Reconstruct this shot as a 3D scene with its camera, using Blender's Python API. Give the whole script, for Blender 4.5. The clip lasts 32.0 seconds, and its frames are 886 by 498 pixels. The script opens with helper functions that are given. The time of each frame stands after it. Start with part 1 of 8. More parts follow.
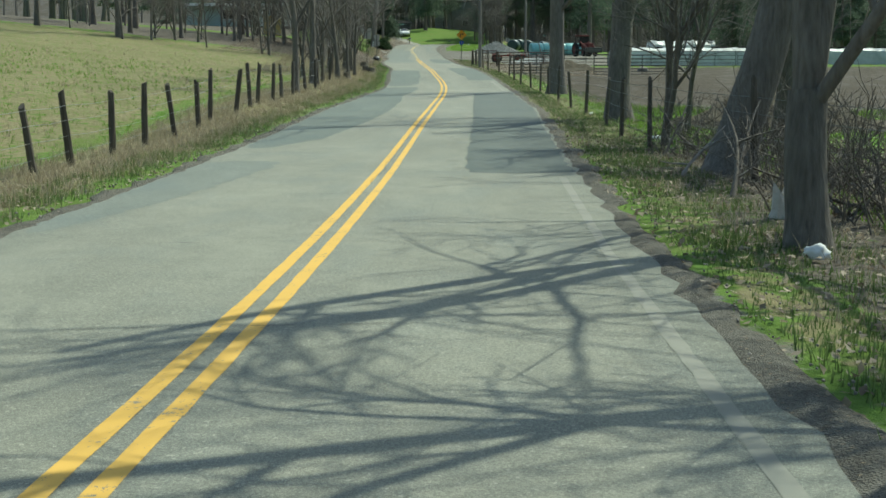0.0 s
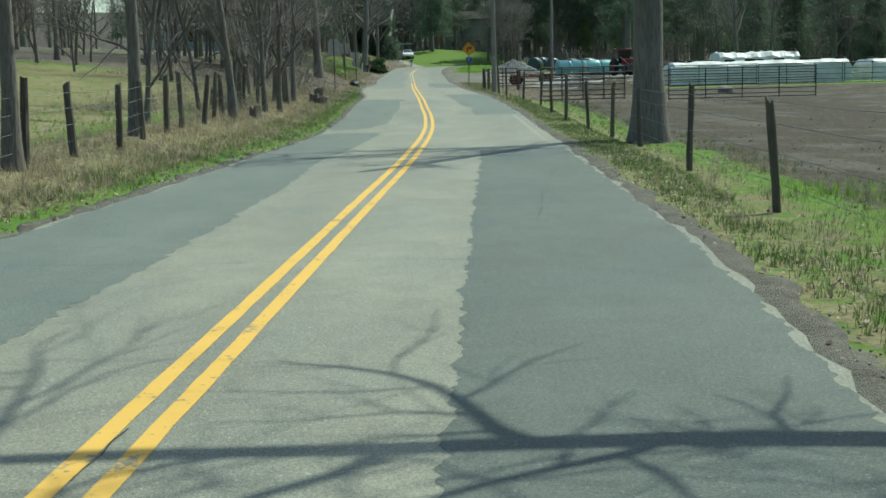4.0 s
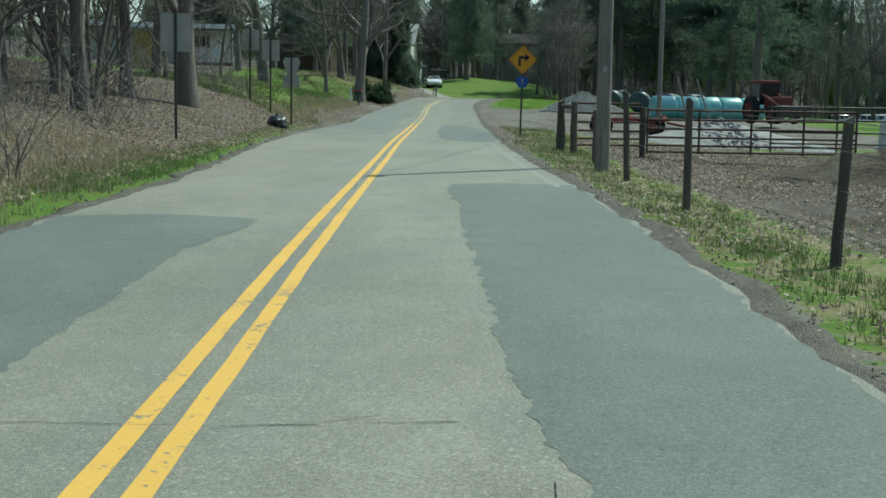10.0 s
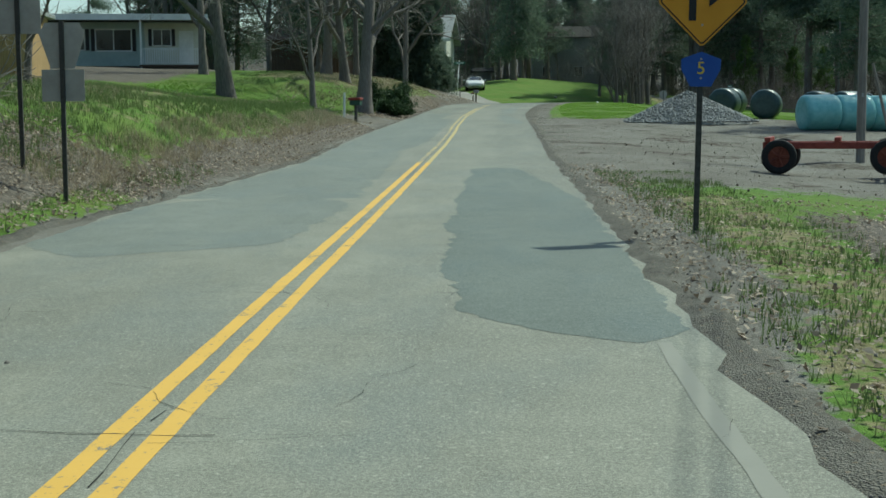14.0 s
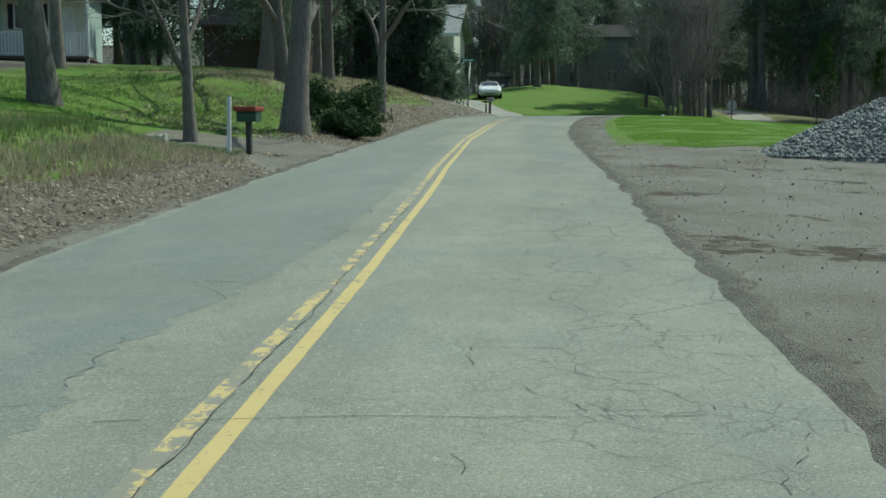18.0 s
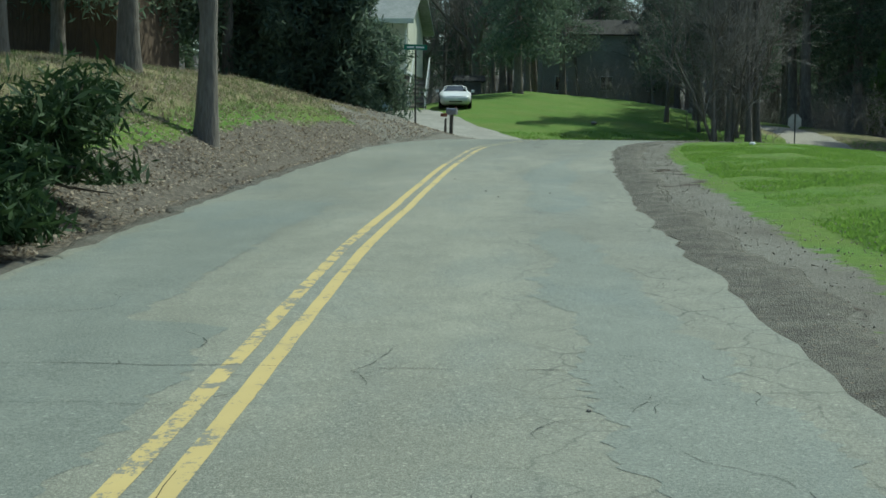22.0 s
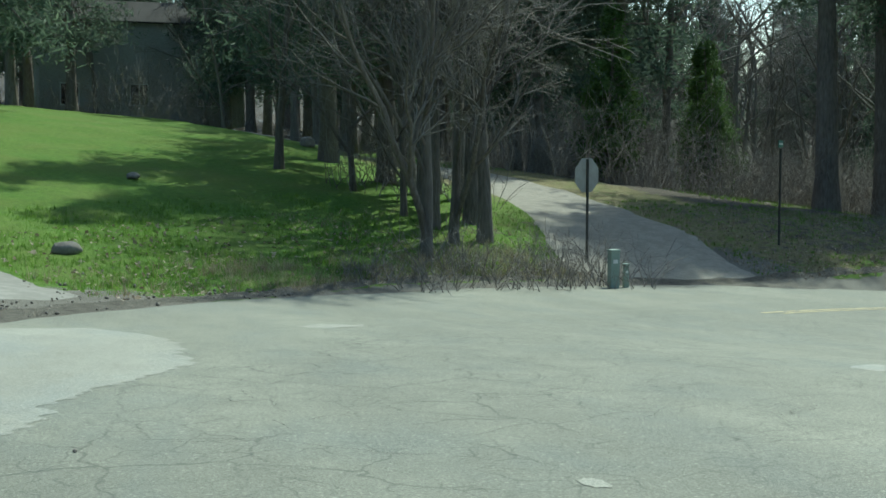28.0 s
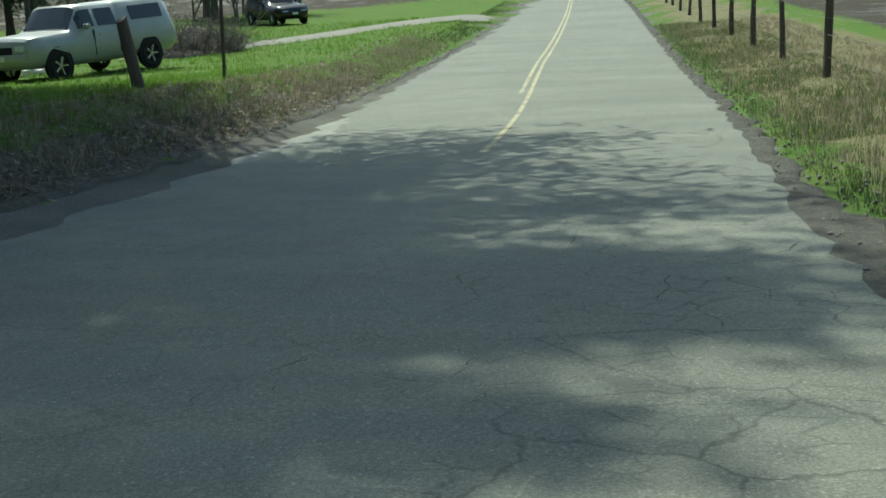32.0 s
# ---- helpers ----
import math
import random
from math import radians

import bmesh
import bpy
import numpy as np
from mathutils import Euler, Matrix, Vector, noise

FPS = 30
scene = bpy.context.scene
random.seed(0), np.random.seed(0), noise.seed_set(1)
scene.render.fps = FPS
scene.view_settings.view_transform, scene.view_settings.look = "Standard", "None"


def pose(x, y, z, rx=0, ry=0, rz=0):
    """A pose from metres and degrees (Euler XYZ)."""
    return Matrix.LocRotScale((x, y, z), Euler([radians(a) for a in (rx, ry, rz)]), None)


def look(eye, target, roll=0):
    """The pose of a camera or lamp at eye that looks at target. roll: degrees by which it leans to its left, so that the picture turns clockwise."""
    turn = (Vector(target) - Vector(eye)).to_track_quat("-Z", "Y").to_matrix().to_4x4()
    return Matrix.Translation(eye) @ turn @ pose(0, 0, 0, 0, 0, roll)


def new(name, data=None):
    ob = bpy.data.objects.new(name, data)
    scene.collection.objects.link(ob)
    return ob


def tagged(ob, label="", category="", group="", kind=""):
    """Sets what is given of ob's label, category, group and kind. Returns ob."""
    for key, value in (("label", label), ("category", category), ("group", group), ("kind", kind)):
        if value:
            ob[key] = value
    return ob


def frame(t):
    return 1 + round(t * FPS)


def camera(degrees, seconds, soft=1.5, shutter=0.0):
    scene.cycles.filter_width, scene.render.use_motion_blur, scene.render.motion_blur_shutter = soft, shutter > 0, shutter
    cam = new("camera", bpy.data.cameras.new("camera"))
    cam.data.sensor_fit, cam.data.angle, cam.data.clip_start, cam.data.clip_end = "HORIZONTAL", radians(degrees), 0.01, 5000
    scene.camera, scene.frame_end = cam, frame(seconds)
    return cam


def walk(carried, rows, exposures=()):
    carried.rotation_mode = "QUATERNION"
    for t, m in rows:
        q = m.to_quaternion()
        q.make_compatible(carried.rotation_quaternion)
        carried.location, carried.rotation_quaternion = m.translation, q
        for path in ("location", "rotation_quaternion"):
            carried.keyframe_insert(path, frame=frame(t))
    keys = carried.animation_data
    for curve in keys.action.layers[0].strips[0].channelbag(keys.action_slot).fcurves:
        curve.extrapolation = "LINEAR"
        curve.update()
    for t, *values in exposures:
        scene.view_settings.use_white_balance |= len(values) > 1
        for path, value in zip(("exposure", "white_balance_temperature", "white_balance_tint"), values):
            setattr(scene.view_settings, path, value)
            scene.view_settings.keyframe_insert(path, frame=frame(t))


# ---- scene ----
EXPO = [(0.0, 0.36, 6450, -10), (3.0, 0.36, 6300, -11), (7.0, 0.28, 6150, -11), (10.0, 0.2, 6050, -11), (14.0, 0.1, 6050, -11), (17.0, 0.18, 6050, -11), (23.0, 0.15, 5950, -12), (26.5, 0.2, 5950, -12), (28.0, 0.45, 5900, -12), (29.0, 0.45, 5900, -12), (30.0, 0.37, 5900, -12), (32.0, 0.34, 6250, -11)]
cam = camera(38.0, 32.0, soft=1.6)
PATH = [
    (0, (0.0, 0.0, 1.35), (0.0, 1.977, 1.05), -0.2),
    (0.5, (0.09, 3.272, 1.283), (0.02, 5.248, 0.986), -1.0),
    (1, (0.167, 6.689, 1.206), (0.093, 8.666, 0.912), -1.4),
    (1.5, (0.229, 10.247, 1.132), (0.174, 12.225, 0.841), -1.7),
    (2, (0.347, 13.746, 1.102), (0.305, 15.725, 0.814), -2.1),
    (2.5, (0.487, 17.25, 1.082), (0.452, 19.229, 0.8), -2.5),
    (3, (0.61, 20.751, 1.073), (0.581, 22.732, 0.797), -2.6),
    (3.5, (0.735, 24.24, 1.083), (0.714, 26.222, 0.815), -2.1),
    (5.5, (1.028, 38.818, 1.056), (0.953, 40.801, 0.809), -0.0),
    (6, (1.055, 42.219, 1.076), (0.972, 44.203, 0.833), 0.1),
    (6.5, (1.084, 45.632, 1.096), (1.006, 47.616, 0.855), 0.3),
    (7, (1.113, 49.123, 1.104), (1.035, 51.108, 0.866), 0.6),
    (7.5, (1.087, 52.622, 1.114), (1.006, 54.606, 0.875), 1.3),
    (8, (1.033, 56.034, 1.109), (0.939, 58.018, 0.87), 1.7),
    (8.5, (0.952, 59.389, 1.122), (0.847, 61.372, 0.885), 1.6),
    (9, (0.921, 62.845, 1.145), (0.819, 64.829, 0.913), 1.0),
    (9.5, (0.904, 66.186, 1.207), (0.816, 68.172, 0.984), 0.7),
    (10, (0.854, 69.555, 1.308), (0.775, 71.542, 1.098), 0.9),
    (10.5, (0.81, 72.741, 1.441), (0.73, 74.729, 1.238), 0.9),
    (11, (0.788, 76.013, 1.518), (0.7, 78.001, 1.321), 0.9),
    (11.5, (0.693, 79.173, 1.597), (0.591, 81.161, 1.404), 1.2),
    (12, (0.567, 82.306, 1.682), (0.453, 84.293, 1.486), 1.2),
    (12.5, (0.453, 85.45, 1.724), (0.327, 87.436, 1.525), 1.1),
    (13, (0.342, 88.623, 1.757), (0.203, 90.608, 1.553), 0.5),
    (13.5, (0.219, 91.685, 1.766), (0.071, 93.669, 1.56), -0.0),
    (14, (0.078, 94.692, 1.826), (-0.077, 96.676, 1.62), -0.5),
    (14.5, (-0.032, 97.725, 1.892), (-0.194, 99.708, 1.687), -1.1),
    (16.5, (-0.552, 110.2, 2.057), (-0.741, 112.182, 1.868), -0.2),
    (17, (-0.741, 113.312, 2.103), (-0.931, 115.294, 1.916), 0.2),
    (17.5, (-0.916, 116.458, 2.137), (-1.098, 118.44, 1.947), 0.2),
    (18, (-1.066, 119.612, 2.178), (-1.245, 121.595, 1.987), -0.1),
    (18.5, (-1.216, 122.752, 2.224), (-1.39, 124.735, 2.035), -0.1),
    (19, (-1.365, 125.882, 2.282), (-1.533, 127.866, 2.094), -0.2),
    (19.5, (-1.514, 129.023, 2.347), (-1.679, 131.007, 2.161), -0.2),
    (20, (-1.643, 132.174, 2.44), (-1.807, 134.159, 2.256), 0.1),
    (20.5, (-1.769, 135.354, 2.524), (-1.933, 137.339, 2.343), 0.2),
    (21, (-1.937, 138.634, 2.646), (-2.098, 140.619, 2.466), 0.5),
    (21.5, (-2.061, 141.946, 2.736), (-2.208, 143.933, 2.556), 0.8),
    (22, (-2.126, 145.25, 2.816), (-2.259, 147.238, 2.637), 0.4),
    (22.5, (-2.199, 148.496, 2.899), (-2.319, 150.485, 2.719), -0.3),
    (23, (-2.238, 151.682, 2.97), (-2.345, 153.671, 2.789), -0.6),
    (23.5, (-2.254, 154.784, 3.041), (-2.345, 156.774, 2.861), -0.7),
    (24, (-2.238, 157.908, 3.126), (-2.317, 159.898, 2.946), -1.0),
    (24.5, (-2.415, 161.004, 3.24), (-2.477, 162.995, 3.064), -0.5),
    (26.5, (-2.69, 172.961, 3.686), (-2.49, 174.945, 3.533), 0.5),
    (27, (-2.157, 176.24, 3.845), (-1.762, 178.195, 3.7), 0.3),
    (27.5, (-1.517, 179.278, 3.952), (-1.051, 181.218, 3.811), 0.1),
    (28, (-0.709, 182.061, 4.021), (-0.126, 183.968, 3.868), -0.0),
    (28.5, (0.467, 184.81, 4.035), (1.244, 186.643, 3.846), -0.3),
    (29, (1.875, 187.45, 3.953), (2.834, 189.186, 3.697), -0.4),
    (29.5, (3.693, 190.12, 3.763), (4.821, 191.742, 3.45), -1.5),
    (30, (5.914, 192.757, 3.472), (7.181, 194.265, 3.126), -2.9),
    (30.5, (8.387, 195.133, 3.178), (9.794, 196.505, 2.806), -3.6),
    (31, (11.077, 197.277, 2.878), (12.644, 198.454, 2.48), -3.6),
    (31.5, (13.96, 199.032, 2.612), (15.652, 200.012, 2.191), -3.9),
    (32, (16.985, 200.575, 2.388), (18.756, 201.395, 1.949), -4.2),
]
walk(cam, [(t, look(eye, target, roll)) for t, eye, target, roll in PATH], EXPO)

# ---- world and sun: clear April midday, sun high on the ahead on the right ----
SUN_EL, SUN_AZ = 52.0, 44.5          # elevation; azimuth clockwise from +y
world = bpy.data.worlds.new("sky_world")
scene.world = world
world.use_nodes = True
wn = world.node_tree
sky = wn.nodes.new("ShaderNodeTexSky")
sky.sky_type = "NISHITA"
sky.sun_disc = False
sky.sun_elevation = radians(SUN_EL)
sky.sun_rotation = radians(SUN_AZ)
sky.air_density, sky.dust_density, sky.ozone_density = 1.0, 1.5, 1.0
wn.nodes["Background"].inputs["Strength"].default_value = 0.127
wn.links.new(sky.outputs[0], wn.nodes["Background"].inputs["Color"])
sun_data = bpy.data.lights.new("sun", "SUN")
sun_data.energy, sun_data.angle, sun_data.color = 3.85, radians(0.55), (1.0, 0.95, 0.86)
sun = new("sun", sun_data)
sd = Vector((math.sin(radians(SUN_AZ)) * math.cos(radians(SUN_EL)), math.cos(radians(SUN_AZ)) * math.cos(radians(SUN_EL)), math.sin(radians(SUN_EL))))
sun.matrix_world = look(sd * 200, (0, 0, 0))


# ---- materials ----
def mat(name, rough=0.8, metal=0.0, spec=0.3):
    m = bpy.data.materials.new(name)
    m.use_nodes = True
    b = m.node_tree.nodes["Principled BSDF"]
    b.inputs["Roughness"].default_value, b.inputs["Metallic"].default_value = rough, metal
    b.inputs["Specular IOR Level"].default_value = spec
    return m, m.node_tree, b


def tex(nt, kind, scale, detail=4.0, coord="Object", stretch=(1, 1, 1), rough=0.6):
    c = nt.nodes.new("ShaderNodeTexCoord")
    mp = nt.nodes.new("ShaderNodeMapping")
    mp.inputs["Scale"].default_value = stretch
    nt.links.new(c.outputs[coord], mp.inputs[0])
    n = nt.nodes.new("ShaderNodeTex" + kind)
    n.inputs["Scale"].default_value = scale
    if kind == "Noise":
        n.inputs["Detail"].default_value, n.inputs["Roughness"].default_value = detail, rough
    nt.links.new(mp.outputs[0], n.inputs["Vector"])
    return n


def ramp(nt, src, stops):
    r = nt.nodes.new("ShaderNodeValToRGB")
    while len(r.color_ramp.elements) < len(stops):
        r.color_ramp.elements.new(0.5)
    for e, (p, c) in zip(r.color_ramp.elements, stops):
        e.position, e.color = p, (*c, 1) if len(c) == 3 else c
    nt.links.new(src, r.inputs[0])
    return r.outputs[0]


def mix(nt, fac, a, b, mode="MIX"):
    n = nt.nodes.new("ShaderNodeMix")
    n.data_type, n.blend_type = "RGBA", mode
    for sock, v in ((n.inputs[0], fac), (n.inputs[6], a), (n.inputs[7], b)):
        if isinstance(v, (int, float)):
            sock.default_value = v
        elif isinstance(v, tuple):
            sock.default_value = (*v, 1)
        else:
            nt.links.new(v, sock)
    return n.outputs[2]


def bump(nt, b, src, strength=0.3, dist=0.01):
    n = nt.nodes.new("ShaderNodeBump")
    n.inputs["Strength"].default_value, n.inputs["Distance"].default_value = strength, dist
    nt.links.new(src, n.inputs["Height"])
    nt.links.new(n.outputs[0], b.inputs["Normal"])


def plain(name, c1, c2, scale=8.0, rough=0.8, metal=0.0, bmp=0.2, dist=0.004, spec=0.3, coord="Object", stretch=(1, 1, 1), vary=0.0, big=0.0):
    """Two colours mixed by noise at a fine and a broad scale, with relief."""
    m, nt, b = mat(name, rough, metal, spec)
    n = tex(nt, "Noise", scale, 5, coord, stretch)
    col = ramp(nt, n.outputs[0], [(0.3, c1), (0.7, c2)])
    n2 = tex(nt, "Noise", big or scale / 9, 3, coord)
    col = mix(nt, ramp(nt, n2.outputs[0], [(0.35, (0, 0, 0)), (0.7, (0.45, 0.45, 0.45))]), col, tuple(v * 0.6 for v in c1))
    if vary:
        oi = nt.nodes.new("ShaderNodeObjectInfo")
        col = mix(nt, vary, col, ramp(nt, oi.outputs["Random"], [(0, tuple(v * 0.45 for v in c1)), (1, tuple(min(1, v * 1.5) for v in c2))]))
    nt.links.new(col, b.inputs["Base Color"])
    if bmp:
        bump(nt, b, n.outputs[0], bmp, dist)
    return m


def attr(nt, name):
    a = nt.nodes.new("ShaderNodeAttribute")
    a.attribute_name = name
    return a


def voro_cracks(nt, scale, wide, warp, stretch=(1, 1, 1)):
    """Thin broken crack lines between warped cells; returns a factor."""
    co = nt.nodes.new("ShaderNodeTexCoord")
    last = co.outputs["Object"]
    for sc, amp in ((1.1, warp), (6.0, warp * 0.28), (22.0, warp * 0.07)):
        nz = tex(nt, "Noise", sc, 3)
        ad = nt.nodes.new("ShaderNodeMixRGB")
        ad.blend_type = "ADD"
        ad.inputs[0].default_value = amp
        nt.links.new(last, ad.inputs[1])
        nt.links.new(nz.outputs[1], ad.inputs[2])
        last = ad.outputs[0]
    mp = nt.nodes.new("ShaderNodeMapping")
    mp.inputs["Scale"].default_value = stretch
    nt.links.new(last, mp.inputs[0])
    flat = nt.nodes.new("ShaderNodeTexVoronoi")
    flat.voronoi_dimensions = "2D"
    flat.feature = "DISTANCE_TO_EDGE"
    flat.inputs["Scale"].default_value = scale
    nt.links.new(mp.outputs[0], flat.inputs["Vector"])
    return ramp(nt, flat.outputs["Distance"], [(0.0, (1, 1, 1)), (wide * scale * 0.6, (0.75, 0.75, 0.75)), (wide * scale * 1.7, (0, 0, 0))])


def asphalt(name, lo, hi, stone, crack=0.0, seed=0.0):
    """Worn asphalt: pale aggregate, tyre-worn broad tone, stains and broken cracks."""
    m, nt, b = mat(name, 0.82, 0, 0.38)
    fine = tex(nt, "Noise", 150, 2, stretch=(1, 0.7, 0.2), rough=0.7)
    broad = tex(nt, "Noise", 0.5, 6, stretch=(1.5, 0.5, 1))
    mid = tex(nt, "Noise", 2.4, 7, rough=0.7)
    col = ramp(nt, broad.outputs[0], [(0.32, lo), (0.66, hi)])
    col = mix(nt, ramp(nt, mid.outputs[0], [(0.42, (0, 0, 0)), (0.72, (0.55, 0.55, 0.55))]), col, tuple(v * 0.74 for v in lo))
    cool = tex(nt, "Noise", 0.9, 5, stretch=(1.3, 0.6, 1))
    col = mix(nt, ramp(nt, cool.outputs[0], [(0.48, (0, 0, 0)), (0.68, (0.5, 0.5, 0.5))]), col, (lo[0] * 0.86, lo[1] * 0.98, lo[2] * 1.16))
    col = mix(nt, ramp(nt, fine.outputs[0], [(0.45, (0, 0, 0)), (0.64, (0.6, 0.6, 0.6))]), col, stone)
    grain = tex(nt, "Noise", 60, 5, stretch=(1, 0.8, 0.2), rough=0.8)
    col = mix(nt, 1.0, col, ramp(nt, grain.outputs[0], [(0.3, (0.6, 0.6, 0.6)), (0.5, (1, 1, 1)), (0.7, (1.42, 1.42, 1.42))]), "MULTIPLY")
    vor = tex(nt, "Voronoi", 190)
    col = mix(nt, ramp(nt, vor.outputs[0], [(0.06, (0.55, 0.55, 0.55)), (0.3, (0, 0, 0))]), col, tuple(v * 0.35 for v in lo))
    peb = tex(nt, "Voronoi", 75)
    col = mix(nt, ramp(nt, peb.outputs[1], [(0.86, (0, 0, 0)), (0.93, (0.55, 0.55, 0.55))]), col, tuple(v * 1.25 for v in stone))
    if crack:
        # masked stretches of the road get a darker, cooler tone
        old = attr(nt, "darkened")
        col = mix(nt, 1.0, col, ramp(nt, old.outputs["Fac"], [(0.0, (1, 1, 1)), (1.0, (0.6, 0.65, 0.67))]), "MULTIPLY")
        where = attr(nt, "crazed")
        gate = ramp(nt, tex(nt, "Noise", 0.8, 4).outputs[0], [(0.38, (0, 0, 0)), (0.58, (1, 1, 1))])
        gate2 = ramp(nt, tex(nt, "Noise", 1.9, 5, stretch=(1, 1, 2)).outputs[0], [(0.46, (0, 0, 0)), (0.6, (1, 1, 1))])
        wide_net = mix(nt, 1.0, voro_cracks(nt, 1.5, 0.01, 0.5, (1.15, 0.8, 1)), gate, "MULTIPLY")
        fine_net = mix(nt, 1.0, voro_cracks(nt, 4.3, 0.0062, 0.3, (1.0, 0.85, 1)), gate2, "MULTIPLY")
        net = mix(nt, 1.0, mix(nt, 0.85, wide_net, fine_net, "ADD"), where.outputs["Color"], "MULTIPLY")
        few = mix(nt, 0.3, voro_cracks(nt, 0.55, 0.004, 0.9, (1.0, 0.55, 1)), gate2, "MULTIPLY")
        stain = ramp(nt, where.outputs["Fac"], [(0.0, (1, 1, 1)), (1.0, (0.86, 0.87, 0.88))])
        col = mix(nt, 1.0, col, stain, "MULTIPLY")
        k = mix(nt, 0.3, net, few, "ADD")
        col = mix(nt, mix(nt, 1.0, k, (0.7, 0.7, 0.7), "MULTIPLY"), col, (0.055, 0.057, 0.048))
    bump(nt, b, mix(nt, 0.5, fine.outputs[0], vor.outputs[0]), 0.4, 0.006)
    nt.links.new(col, b.inputs["Base Color"])
    return m


M_PATCH_OLD = asphalt("faded_patch_asphalt", (0.118, 0.132, 0.112), (0.172, 0.186, 0.158), (0.245, 0.256, 0.218))
M_ROAD = asphalt("old_asphalt", (0.145, 0.147, 0.116), (0.226, 0.226, 0.177), (0.332, 0.328, 0.264), crack=1)
M_MARGIN = asphalt("pale_worn_asphalt", (0.22, 0.218, 0.18), (0.3, 0.297, 0.25), (0.38, 0.375, 0.32))
M_PATCH = asphalt("patch_asphalt", (0.088, 0.106, 0.091), (0.13, 0.15, 0.128), (0.19, 0.207, 0.178))
M_PATCH_NEW = asphalt("fresh_patch_asphalt", (0.066, 0.08, 0.07), (0.098, 0.114, 0.1), (0.15, 0.166, 0.146))
M_CRACK = plain("crack_tar", (0.018, 0.018, 0.016), (0.04, 0.04, 0.034), 14, 0.9, bmp=0)


def paint_mat(name, c, under, worn=0.0):
    m, nt, b = mat(name, 0.75)
    n = tex(nt, "Noise", 26, 6)
    n2 = tex(nt, "Noise", 2.2, 5)
    f = mix(nt, 0.5, ramp(nt, n.outputs[0], [(0.55, (0, 0, 0)), (0.68, (1, 1, 1))]), ramp(nt, n2.outputs[0], [(0.5, (0, 0, 0)), (0.72, (1, 1, 1))]))
    if worn:
        n3 = tex(nt, "Noise", 5.5, 8, stretch=(1, 0.7, 1), rough=0.78)
        f = mix(nt, 1.0, f, ramp(nt, n3.outputs[0], [(0.6 - 0.3 * worn, (0, 0, 0)), (0.72 - 0.3 * worn, (1, 1, 1))]), "ADD")
    f2 = ramp(nt, f, [(0.35, (0, 0, 0)), (0.6, (0.95, 0.95, 0.95))])
    nt.links.new(mix(nt, f2, mix(nt, n2.outputs[0], c, tuple(v * 0.8 for v in c)), under), b.inputs["Base Color"])
    bump(nt, b, n.outputs[0], 0.25, 0.004)
    return m


M_YELLOW = paint_mat("yellow_paint", (0.68, 0.415, 0.085), (0.17, 0.17, 0.14), 0.05)
M_YELLOW_PALE = paint_mat("worn_yellow_paint", (0.52, 0.45, 0.26), (0.18, 0.18, 0.147), 0.34)
M_YELLOW_DULL = paint_mat("dull_yellow_paint", (0.5, 0.39, 0.16), (0.18, 0.18, 0.15), 0.12)
M_YELLOW_PART = paint_mat("chipped_yellow_paint", (0.5, 0.39, 0.16), (0.18, 0.18, 0.15), 0.42)
M_YELLOW_GONE = paint_mat("flaking_yellow_paint", (0.5, 0.39, 0.17), (0.19, 0.19, 0.158), 0.55)
M_YELLOW_LAST = paint_mat("last_yellow_paint", (0.42, 0.36, 0.17), (0.15, 0.154, 0.123), 0.6)
M_EDGE_PAINT = paint_mat("rubbed_edge_paint", (0.25, 0.248, 0.206), (0.2, 0.2, 0.162), 0.1)
M_WHITE_PAINT = paint_mat("worn_white_paint", (0.42, 0.42, 0.38), (0.2, 0.2, 0.17))

